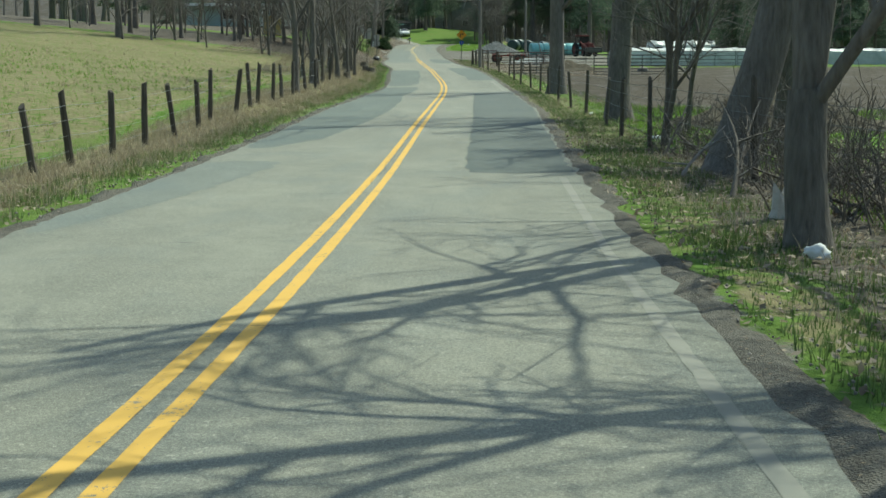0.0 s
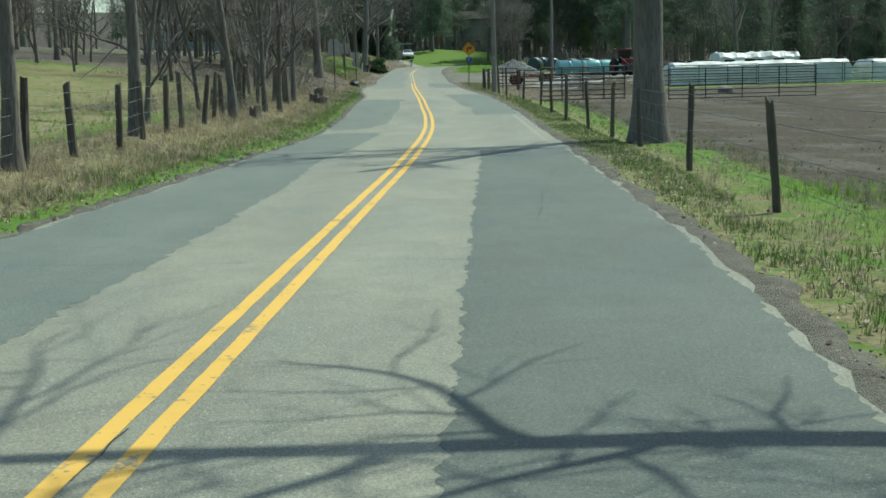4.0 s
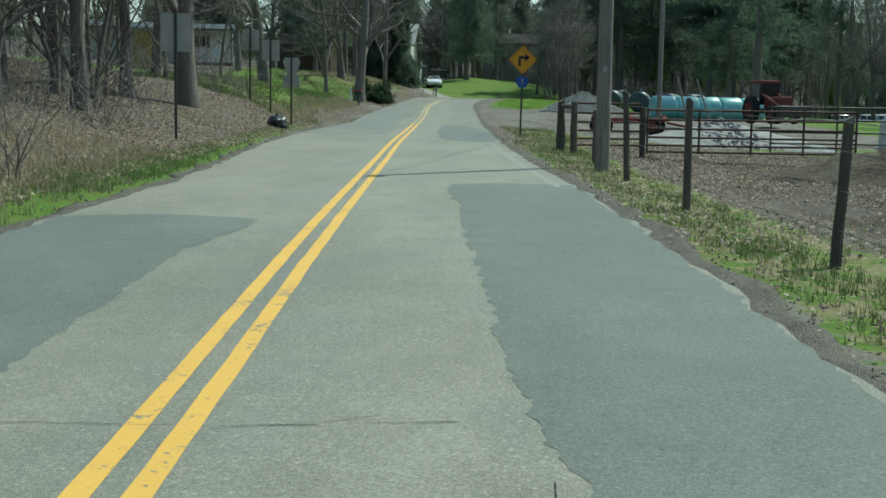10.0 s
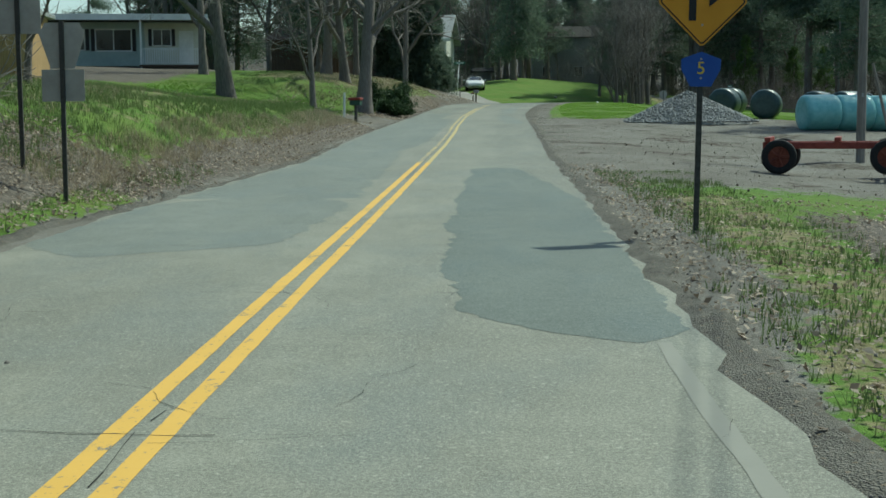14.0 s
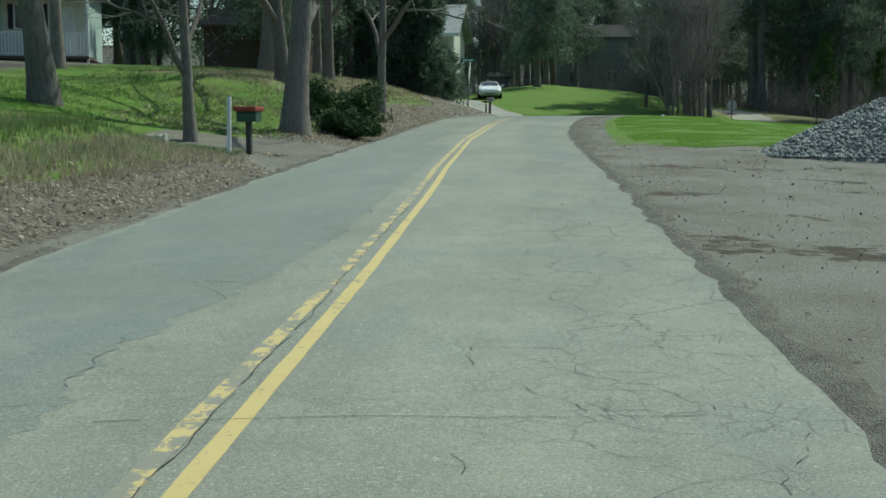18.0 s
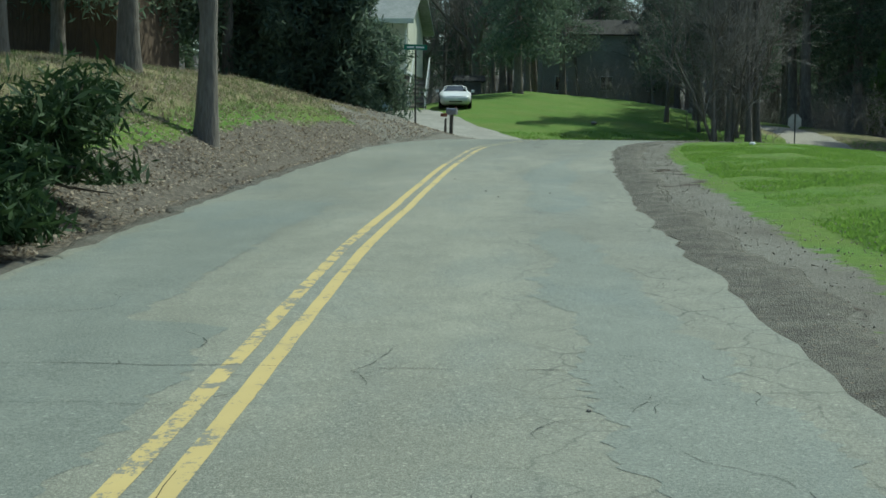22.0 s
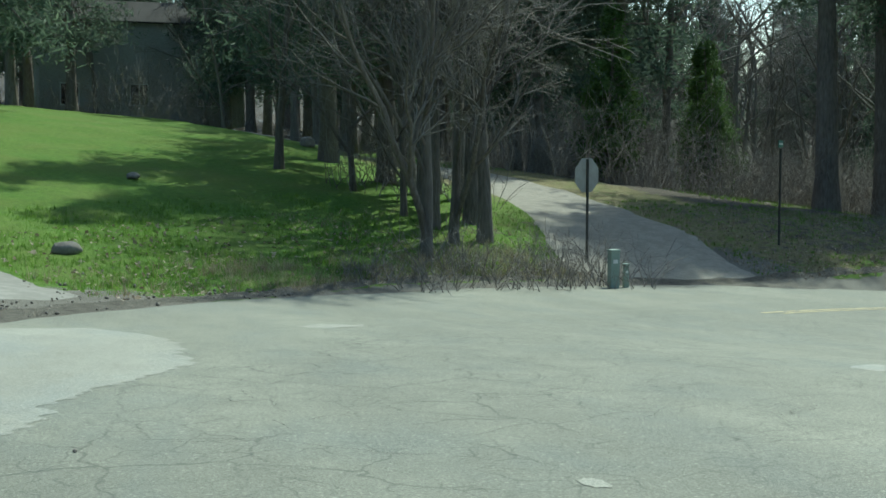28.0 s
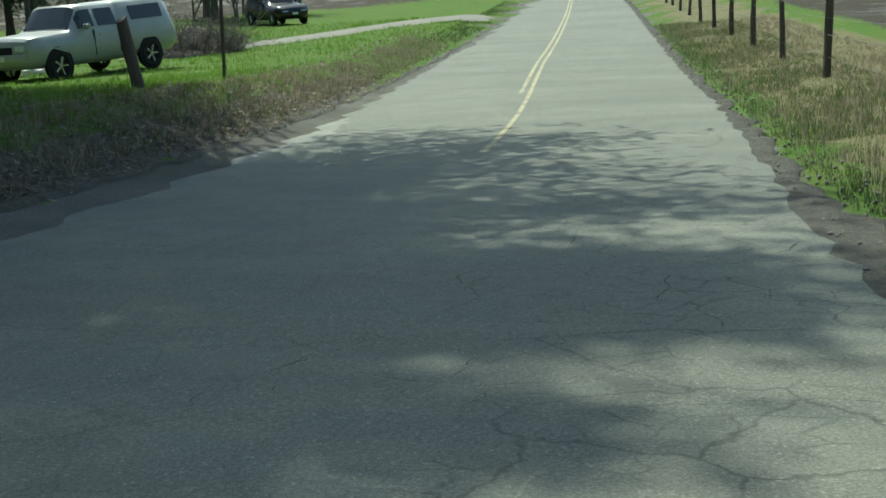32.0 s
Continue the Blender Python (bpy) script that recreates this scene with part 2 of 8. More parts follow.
# ground: grass, straw, litter, gravel and mud, chosen by masks on the sheet
def ground_mat():
    m, nt, b = mat("soil_and_turf", 0.95, 0, 0.15)
    n1, n2, n3 = tex(nt, "Noise", 9, 6), tex(nt, "Noise", 0.5, 5), tex(nt, "Noise", 60, 3)
    grass = ramp(nt, n1.outputs[0], [(0.3, (0.062, 0.12, 0.02)), (0.7, (0.125, 0.215, 0.034))])
    grass = mix(nt, ramp(nt, n2.outputs[0], [(0.4, (0, 0, 0)), (0.7, (0.5, 0.5, 0.5))]), grass, (0.16, 0.17, 0.05))
    straw = ramp(nt, n1.outputs[0], [(0.3, (0.14, 0.125, 0.065)), (0.7, (0.27, 0.235, 0.13))])
    straw = mix(nt, ramp(nt, n2.outputs[0], [(0.45, (0, 0, 0)), (0.7, (0.6, 0.6, 0.6))]), straw, (0.11, 0.13, 0.04))
    litter = ramp(nt, tex(nt, "Voronoi", 24).outputs[1], [(0.1, (0.06, 0.052, 0.042)), (0.5, (0.108, 0.094, 0.075)), (0.95, (0.205, 0.18, 0.145))])
    grav = ramp(nt, n3.outputs[0], [(0.3, (0.105, 0.1, 0.086)), (0.7, (0.25, 0.24, 0.205))])
    grav = mix(nt, ramp(nt, n2.outputs[0], [(0.4, (0, 0, 0)), (0.7, (0.6, 0.6, 0.6))]), grav, (0.085, 0.072, 0.055))
    mud = ramp(nt, n1.outputs[0], [(0.3, (0.03, 0.025, 0.018)), (0.7, (0.1, 0.083, 0.06))])
    col = grass
    edge = tex(nt, "Noise", 3.5, 6)
    for name, c in (("straw", straw), ("litter", litter), ("gravel", grav), ("mud", mud)):
        a = attr(nt, name)
        s = nt.nodes.new("ShaderNodeMath")
        s.operation = "ADD"
        nt.links.new(a.outputs["Fac"], s.inputs[0])
        nt.links.new(edge.outputs[0], s.inputs[1])
        col = mix(nt, ramp(nt, s.outputs[0], [(0.88, (0, 0, 0)), (1.1, (1, 1, 1))]), col, c)
    nt.links.new(col, b.inputs["Base Color"])
    bump(nt, b, mix(nt, 0.5, n1.outputs[0], n3.outputs[0]), 0.8, 0.05)
    wet = attr(nt, "mud")
    nt.links.new(ramp(nt, mix(nt, 1.0, wet.outputs["Color"], ramp(nt, n2.outputs[0], [(0.5, (0, 0, 0)), (0.56, (1, 1, 1))]), "MULTIPLY"), [(0.4, (0.95, 0.95, 0.95)), (0.9, (0.55, 0.55, 0.55))]), b.inputs["Roughness"])
    return m


M_GROUND = ground_mat()
M_BARK = plain("grey_brown_bark", (0.09, 0.079, 0.067), (0.23, 0.204, 0.176), 7, 0.95, bmp=0.9, dist=0.04, stretch=(3, 3, 0.5), vary=0.15)
M_PINEBARK = plain("pine_bark", (0.11, 0.094, 0.08), (0.25, 0.215, 0.185), 6, 0.95, bmp=0.9, dist=0.04, stretch=(3, 3, 0.6))
M_TWIG = plain("pale_twig_bark", (0.17, 0.155, 0.135), (0.33, 0.3, 0.265), 9, 0.9, bmp=0.3)
M_POST = plain("weathered_post_wood", (0.055, 0.046, 0.036), (0.15, 0.13, 0.105), 12, 0.9, bmp=0.6, dist=0.012, stretch=(2, 2, 0.25), vary=0.2)
M_POLE = plain("utility_pole_wood", (0.17, 0.15, 0.127), (0.33, 0.3, 0.262), 10, 0.9, bmp=0.5, dist=0.01, stretch=(3, 3, 0.2))
M_WIRE = plain("galvanised_wire", (0.2, 0.2, 0.2), (0.32, 0.32, 0.31), 20, 0.5, 0.8, bmp=0)


def leafy(name, a, b_, trans=0.25):
    m, nt, b = mat(name, 0.7, 0, 0.2)
    g = nt.nodes.new("ShaderNodeNewGeometry")
    col = ramp(nt, g.outputs["Random Per Island"], [(0, a), (1, b_)])
    nt.links.new(col, b.inputs["Base Color"])
    t = nt.nodes.new("ShaderNodeBsdfTranslucent")
    nt.links.new(col, t.inputs[0])
    mx = nt.nodes.new("ShaderNodeMixShader")
    mx.inputs[0].default_value = trans
    nt.links.new(b.outputs[0], mx.inputs[1])
    nt.links.new(t.outputs[0], mx.inputs[2])
    nt.links.new(mx.outputs[0], nt.nodes["Material Output"].inputs[0])
    return m


M_NEEDLE = leafy("pine_needles", (0.07, 0.105, 0.075), (0.155, 0.2, 0.135), 0.45)


def grit(name, dark, light, leaf):
    """Loose grit and crumbled dirt: pebbles of two sizes over soil, with leaf scraps."""
    m, nt, b = mat(name, 0.95, 0, 0.2)
    soil = tex(nt, "Noise", 3.1, 6, rough=0.7)
    col = ramp(nt, soil.outputs[0], [(0.35, dark), (0.68, light)])
    for sc, lo_, hi_, amount in ((34, 0.55, 0.8, 0.75), (85, 0.5, 0.72, 0.6)):
        v = tex(nt, "Voronoi", sc)
        peb = mix(nt, 1.0, v.outputs[1], (light[0] * 1.5, light[1] * 1.5, light[2] * 1.5), "MULTIPLY")
        grey = nt.nodes.new("ShaderNodeRGBToBW")
        nt.links.new(peb, grey.inputs[0])
        tone = ramp(nt, grey.outputs[0], [(0.0, tuple(q * 0.6 for q in dark)), (0.35, tuple(q * 1.25 for q in light))])
        sel = ramp(nt, tex(nt, "Noise", sc / 7, 3).outputs[0], [(lo_ - 0.1, (0, 0, 0)), (hi_ - 0.1, (amount, amount, amount))])
        col = mix(nt, sel, col, tone)
        last = v
    scrap = tex(nt, "Voronoi", 17)
    col = mix(nt, ramp(nt, scrap.outputs[0], [(0.1, (0.8, 0.8, 0.8)), (0.22, (0, 0, 0))]), col, leaf)
    nt.links.new(col, b.inputs["Base Color"])
    bump(nt, b, last.outputs[0], 0.9, 0.02)
    return m


M_SHOULDER = grit("dirt_and_gravel_edge", (0.085, 0.078, 0.064), (0.2, 0.188, 0.157), (0.24, 0.19, 0.13))
M_NEEDLE_LT = leafy("sunny_pine_needles", (0.06, 0.11, 0.03), (0.13, 0.2, 0.06), 0.3)
M_BLADE = leafy("spring_grass_blades", (0.06, 0.12, 0.02), (0.16, 0.27, 0.05), 0.35)
M_VERGE = leafy("verge_grass_blades", (0.075, 0.115, 0.035), (0.18, 0.24, 0.085), 0.35)
M_LAWN = leafy("lawn_grass_blades", (0.11, 0.2, 0.032), (0.19, 0.31, 0.055), 0.6)
M_STRAW = leafy("dry_grass_stalks", (0.2, 0.165, 0.105), (0.46, 0.395, 0.27), 0.3)
M_LEAF = leafy("dead_leaves", (0.13, 0.1, 0.072), (0.46, 0.39, 0.3), 0.3)
M_SHRUB = leafy("juniper_sprays", (0.02, 0.04, 0.016), (0.06, 0.1, 0.035), 0.2)

# ---- helpers for meshes ----
def mesh_from(name, verts, faces, material=None, smooth=False):
    me = bpy.data.meshes.new(name)
    me.from_pydata([tuple(v) for v in verts], [], [tuple(f) for f in faces])
    if material:
        me.materials.append(material)
    if smooth:
        me.polygons.foreach_set("use_smooth", [True] * len(me.polygons))
    me.update()
    return me


def np_mesh(name, verts, quads, material, smooth=False):
    """A mesh from numpy arrays of corners and of faces with one count of corners each."""
    me = bpy.data.meshes.new(name)
    verts, quads = np.asarray(verts, np.float32), np.asarray(quads, np.int32)
    k = quads.shape[1]
    me.vertices.add(len(verts))
    me.vertices.foreach_set("co", verts.ravel())
    me.loops.add(quads.size)
    me.loops.foreach_set("vertex_index", quads.ravel())
    me.polygons.add(len(quads))
    me.polygons.foreach_set("loop_start", np.arange(0, quads.size, k, dtype=np.int32))
    if smooth:
        me.polygons.foreach_set("use_smooth", np.ones(len(quads), bool))
    me.materials.append(material)
    me.update(calc_edges=True)
    me.validate()
    return me


def part(name, bm, material, parent, label=""):
    """One bmesh as one mesh object under a thing or a part."""
    me = bpy.data.meshes.new(name)
    bm.to_mesh(me)
    bm.free()
    me.materials.append(material)
    ob = new(name, me)
    ob.parent = parent
    if label:
        ob["label"] = label
    return ob


def share(name, me, parent, m=None, label=""):
    ob = new(name, me)
    ob.parent = parent
    if m is not None:
        ob.matrix_basis = m
    if label:
        ob["label"] = label
    return ob


def empty(name, m):
    ob = new(name)
    ob.matrix_basis = m
    ob.empty_display_size = 0.2
    return ob


def box(bm, x0, x1, y0, y1, z0, z1, bev=0.0, m=None):
    r = bmesh.ops.create_cube(bm, size=1.0)
    vs = r["verts"]
    bmesh.ops.scale(bm, vec=(x1 - x0, y1 - y0, z1 - z0), verts=vs)
    bmesh.ops.translate(bm, vec=((x0 + x1) / 2, (y0 + y1) / 2, (z0 + z1) / 2), verts=vs)
    if bev:
        es = list({e for v in vs for e in v.link_edges})
        r2 = bmesh.ops.bevel(bm, geom=es, offset=bev, segments=2, affect="EDGES", profile=0.6)
        vs = list({v for f in r2["faces"] for v in f.verts} | {v for v in vs if v.is_valid})
    if m is not None:
        bmesh.ops.transform(bm, matrix=m, verts=vs)
    return bm


def cyl(bm, a, b, r0, r1=None, seg=12, caps=True):
    a, b = Vector(a), Vector(b)
    r1 = r0 if r1 is None else r1
    m = Matrix.Translation((a + b) / 2) @ (b - a).to_track_quat("Z", "Y").to_matrix().to_4x4()
    bmesh.ops.create_cone(bm, cap_ends=caps, segments=seg, radius1=r0, radius2=r1, depth=(b - a).length, matrix=m)
    return bm


# ---- the road's axis: the line between the two yellow stripes ----
AXIS_A = [(-2.6, -60, 1.3), (-1.9, -20, 0.39), (-1.33, 0, 0.0), (-1.03, 10, -0.19), (-0.82, 20, -0.27), (-0.6, 30, -0.28), (-0.32, 41, -0.28), (-0.07, 50, -0.25),
          (0.03, 60, -0.21), (-0.12, 70, -0.01), (-0.6, 80, 0.27), (-1.1, 90, 0.42), (-1.58, 100, 0.57), (-1.98, 110, 0.7), (-2.38, 120, 0.84)]
AXIS_B = [(-2.77, 130, 1.03), (-3.06, 140, 1.32), (-3.43, 150, 1.58), (-3.66, 157, 1.78), (-3.74, 164, 2.0), (-3.58, 171, 2.26), (-3.1, 177.5, 2.5), (-1.5, 183.7, 2.63),
          (0.0, 187.6, 2.57), (1.8, 191.2, 2.36), (4.1, 194.5, 2.05), (6.7, 197.0, 1.76), (9.8, 199.3, 1.53), (14.5, 201.8, 1.15), (20.0, 203.7, 0.75)]
AXIS_C = [(33.9, 207.5, -0.05), (46.3, 211.3, -0.42), (60, 215.5, -0.65), (90, 225, -0.9), (160, 248, -1.2)]


def spline(pts, step=0.5):
    p = np.array(pts, float)
    p = np.vstack([2 * p[0] - p[1], p, 2 * p[-1] - p[-2]])
    out = []
    for i in range(1, len(p) - 2):
        n = max(2, int(np.linalg.norm(p[i + 1] - p[i]) / step))
        for t in np.arange(n) / n:
            a, b, c, d = p[i - 1], p[i], p[i + 1], p[i + 2]
            la, lb, lc = (np.linalg.norm(q) ** 0.5 for q in (b - a, c - b, d - c))
            m1 = (c - b) + lb * ((b - a) / la - (c - a) / (la + lb))
            m2 = (c - b) + lb * ((d - c) / lc - (d - b) / (lb + lc))
            out.append((2 * t**3 - 3 * t**2 + 1) * b + (t**3 - 2 * t**2 + t) * m1 + (-2 * t**3 + 3 * t**2) * c + (t**3 - t**2) * m2)
    out.append(p[-2])
    return np.array(out)


AX = spline(AXIS_A + AXIS_B + AXIS_C)
_seg = np.linalg.norm(np.diff(AX[:, :2], axis=0), axis=1)
AXS = np.r_[0, np.cumsum(_seg)]
AXS = AXS - np.interp(0.0, AX[:200, 1], AXS[:200])      # distance along the road from y = 0
_t = np.gradient(AX[:, :2], axis=0)
AXT = _t / np.linalg.norm(_t, axis=1)[:, None]


def along(s, o=0.0):
    """The place o metres right of the axis, s metres along it, on the road's surface."""
    x, y, z = (np.interp(s, AXS, AX[:, k]) for k in range(3))
    tx, ty = (np.interp(s, AXS, AXT[:, k]) for k in range(2))
    return x + o * ty, y - o * tx, z


def heading(s):
    """Turn about z of the road's forward direction at s, degrees from +y."""
    return math.degrees(math.atan2(-np.interp(s, AXS, AXT[:, 0]), np.interp(s, AXS, AXT[:, 1])))


D_STEPS = np.array([3.0, 3.8, 5, 7, 10, 16, 25, 45, 90])
LEFT_S = np.array([-60, 0, 22, 40, 60, 80, 95, 110, 120, 138, 143.5, 148.5, 153.5, 162, 172, 178, 183, 188, 193, 198, 203, 209, 217, 227, 246, 330])
LEFT_A = [[0, .1, .25, .3, .5, 1, 1.8, 3.5, 6], [0, .0, -.16, -.26, -.12, .4, 1.4, 3.6, 7], [0, .0, -.14, -.24, -.1, .45, 1.4, 3.6, 7], [0, .12, .3, .4, .6, 1.1, 2, 4, 7], [0, .2, .45, .6, .8, 1.3, 2.2, 4.2, 7],
          [0, .1, .25, .5, .9, 1.6, 2.6, 4.5, 7], [0, .12, .35, .7, 1.2, 2, 3, 5, 7], [0, .25, .9, 1.4, 1.8, 2.3, 3, 5, 7], [0, .5, 1.3, 1.65, 1.9, 2.3, 2.8, 4, 6], [0, .45, .95, 1.1, 1.3, 1.9, 2.5, 4, 6]]
LEFT_B = [[0, .15, .3, .4, .8, 1.5, 2.3, 4, 6], [0, .0, .05, .3, .7, 1.4, 2.2, 4, 6], [0, .15, .35, .5, .9, 1.6, 2.4, 4, 6], [0, .45, 1.15, 1.8, 2.2, 2.6, 3, 4, 6], [0, .5, 1.3, 1.85, 2.2, 2.4, 2.8, 3.5, 5],
          [0, .42, 1.08, 1.72, 2.12, 2.35, 2.7, 3.3, 5], [0, .24, .74, 1.2, 1.5, 1.8, 2.2, 3.0, 5], [0, 0, .1, .25, .35, .9, 1.7, 3.0, 5], [0, 0, 0, .05, .2, .9, 2.2, 4, 6]]
LEFT_C = [[0, 0, 0, .05, .25, .9, 2, 3.5, 5], [0, 0, -.02, .08, .25, .45, .9, 1.5, 3], [0, 0, -.02, .05, .15, .45, .9, 1.5, 3], [0, .22, .82, .98, .98, 1.0, 1.0, 1.3, 3], [0, .28, .82, .86, .8, .72, .66, .7, 2],
          [0, .15, .45, .5, .45, .45, .5, .8, 2], [0, .05, .2, .3, .4, .5, .8, 1.5, 3]]
LEFT_Z = np.array(LEFT_A + LEFT_B + LEFT_C)
RIGHT_S = np.array([-60, 30, 60, 92, 108, 122, 140, 150, 165, 178, 190, 220, 330])
RIGHT_Z = np.array([[0, -.05, -.1, -.15, -.2, -.3, -.4, -.5, 0], [0, -.05, -.1, -.15, -.2, -.3, -.4, -.5, 0], [0, -.05, -.12, -.25, -.35, -.5, -.6, -.7, -.5], [0, -.06, -.2, -.3, -.32, -.4, -.5, -.6, -.5],
                    [0, 0, -.04, -.2, -.35, -.45, -.45, -.4, -.4], [0, 0, -.06, -.3, -.5, -.6, -.6, -.5, -.5], [0, 0, -.04, -.15, -.25, -.35, -.45, -.7, -.9], [0, 0, 0, 0, 0, -.1, -.3, -.8, -1], [0, .02, .05, .05, 0, -.2, -.5, -1.2, -1.2], [0, 0, 0, 0, -.1, -.4, -.9, -1.6, -1.6],
                    [0, -.02, -.05, -.1, -.2, -.4, -.6, -1, -1], [0, 0, .02, .05, .1, 0, -.2, -.4, -.4], [0, 0, .02, .05, .1, 0, -.2, -.4, -.4]])


def table(ss, zz, s, d):
    i = np.clip(np.searchsorted(ss, s) - 1, 0, len(ss) - 2)
    f = np.clip((s - ss[i]) / (ss[i + 1] - ss[i]), 0, 1)
    f = f * f * (3 - 2 * f)
    j = np.clip(np.searchsorted(D_STEPS, d) - 1, 0, len(D_STEPS) - 2)
    g = np.clip((d - D_STEPS[j]) / (D_STEPS[j + 1] - D_STEPS[j]), 0, 1)
    a = zz[i, j] * (1 - g) + zz[i, j + 1] * g
    b = zz[i + 1, j] * (1 - g) + zz[i + 1, j + 1] * g
    return a * (1 - f) + b * f


def rel(x, y):
    """Distance along the axis, and metres right of it, of the nearest point."""
    x, y = np.atleast_1d(np.asarray(x, float)), np.atleast_1d(np.asarray(y, float))
    s, o = np.empty(len(x)), np.empty(len(x))
    for k in range(0, len(x), 4000):
        dx, dy = x[k:k + 4000, None] - AX[None, :, 0], y[k:k + 4000, None] - AX[None, :, 1]
        i = (dx * dx + dy * dy).argmin(1)
        r = np.arange(len(i))
        tx, ty = AXT[i, 0], AXT[i, 1]
        s[k:k + 4000] = AXS[i] + dx[r, i] * tx + dy[r, i] * ty
        side = dx[r, i] * ty - dy[r, i] * tx
        o[k:k + 4000] = side
    return s, o


def prof(s, o):
    d = np.abs(o)
    return np.interp(s, AXS, AX[:, 2]) + np.where(o < 0, table(LEFT_S, LEFT_Z, s, d), table(RIGHT_S, RIGHT_Z, s, d))


# the lawn and the wooded bank that rise beyond the bend
LAWN_Y, LAWN_DY = [202, 208, 212, 216, 220, 226, 232, 252, 300], [0, 0.45, 0.95, 1.35, 1.75, 2.4, 2.75, 3.5, 4.0]
LAWN_X, LAWN_DX = [-30, -14, -10, -6, -3, 6, 9, 12, 16, 20, 26, 30, 36], [0.2, 0.35, 0.42, 0.85, 1, 0.97, 0.85, 0.65, 0.7, 0.6, 0.45, 0.2, 0]
COARSE = slice(0, None, 8)


def ground_h(x, y):
    """Height of the ground sheet."""
    x, y = np.atleast_1d(np.asarray(x, float)), np.atleast_1d(np.asarray(y, float))
    s, o = rel(x, y)
    near = prof(s, o)
    d = np.abs(o)
    far = np.array(near)
    idx = np.where(d > 6)[0]
    cx, cy, cs, ct = AX[COARSE, 0], AX[COARSE, 1], AXS[COARSE], AXT[COARSE]
    for k in range(0, len(idx), 4000):
        ii = idx[k:k + 4000]
        dx, dy = x[ii, None] - cx[None], y[ii, None] - cy[None]
        dd = np.hypot(dx, dy)
        side = np.sign(dx * ct[None, :, 1] - dy * ct[None, :, 0])
        w = np.exp(-(dd - dd.min(1, keepdims=True)) / (1.2 + 0.12 * dd.min(1, keepdims=True)))
        zz = prof(np.broadcast_to(cs[None], dd.shape).ravel(), (dd * side).ravel()).reshape(dd.shape)
        far[ii] = (w * zz).sum(1) / w.sum(1)
    f = np.clip((d - 6) / 6, 0, 1)
    f = f * f * (3 - 2 * f)
    rise = np.interp(y, LAWN_Y, LAWN_DY) * np.interp(x, LAWN_X, LAWN_DX) * np.clip((d - 4.5) / 4, 0, 1)
    return near * (1 - f) + far * f + rise


def zat(x, y):
    return float(ground_h([x], [y])[0])


def fbm(x, y, scale, seed=0.0):
    return np.array([noise.fractal(Vector((a * scale, b * scale, seed)), 1.0, 2.0, 4) for a, b in zip(np.ravel(x), np.ravel(y))])


# road half widths by distance along it
EDGE_S = np.array([-60, 0, 10, 25, 38, 50, 60, 75, 86, 92, 100, 108, 114, 122, 131, 139, 150, 158, 165, 172, 178, 182, 187, 192, 197, 202, 207, 213, 220, 260, 340])
EDGE_L = np.array([2.7, 2.7, 2.75, 2.75, 3.0, 2.85, 2.65, 2.65, 2.35, 2.55, 2.85, 3.0, 2.8, 2.5, 2.75, 2.75, 2.6, 2.45, 2.5, 2.6, 2.8, 3.1, 4.2, 5.2, 5.6, 6.0, 5.4, 4.2, 3.3, 3.1, 3.1])
EDGE_R = np.array([2.6, 2.6, 2.55, 2.85, 3.15, 2.9, 2.85, 2.83, 2.82, 2.68, 2.6, 2.65, 2.7, 2.68, 2.82, 2.8, 2.85, 2.9, 3.0, 3.1, 3.2, 3.4, 3.9, 4.2, 4.2, 4.2, 4.0, 3.5, 3.3, 3.2, 3.2])

# ---- ground: one sheet, fine near the road and coarse to the horizon ----
def grid_axis(fine0, fine1, step, far, ratio=1.22):
    a = list(np.arange(fine0, fine1, step))
    d, p, q = step, fine0, fine1
    lo, hi = [], []
    while fine0 - p < far:
        d *= ratio
        p -= d
        q += d
        lo.append(p)
        hi.append(q)
    return np.array(lo[::-1] + a + hi)


gx, gy = grid_axis(-16, 46, 0.5, 1500), grid_axis(-8, 228, 0.6, 1500)
GX, GY = np.meshgrid(gx, gy)
fx, fy = GX.ravel(), GY.ravel()
cxl, cyl_ = np.clip(fx, -140, 170), np.clip(fy, -58, 330)
gz = ground_h(cxl, cyl_)
gs, go = rel(fx, fy)
inner = (np.abs(go) < 60)
lump = np.zeros(len(fx))
lump[inner] = fbm(fx[inner], fy[inner], 0.5, 3.1) * 0.05 + fbm(fx[inner], fy[inner], 1.9, 7.7) * 0.022
ew = np.where(go < 0, np.interp(gs, EDGE_S, EDGE_L), np.interp(gs, EDGE_S, EDGE_R))
beyond = np.abs(go) - ew
LANES = {"driveway_house": ([(-2.6, 198.6), (-4.2, 202.5), (-6.6, 207.5), (-8.8, 212.0), (-10.4, 216.0)], [5.6, 4.6, 4.4, 5.0, 5.2]),
         "gravel_lane": ([(12.1, 206.6), (12.3, 208.5), (12.6, 211), (13.1, 216), (13.4, 220.5), (12.8, 226), (10.5, 232), (7.5, 236)], [5.0, 3.8, 3.0, 2.9, 2.9, 2.8, 2.7, 2.7]),
         "dirt_drive": ([(-5.8, 149.3), (-8, 149.7), (-11, 149.9)], [4.2, 2.8, 2.2]),
         "lawn_drive": ([(79, 224.6), (70, 226), (60, 226.4), (52, 227.5)], [3.4, 2.8, 2.6, 2.4])}


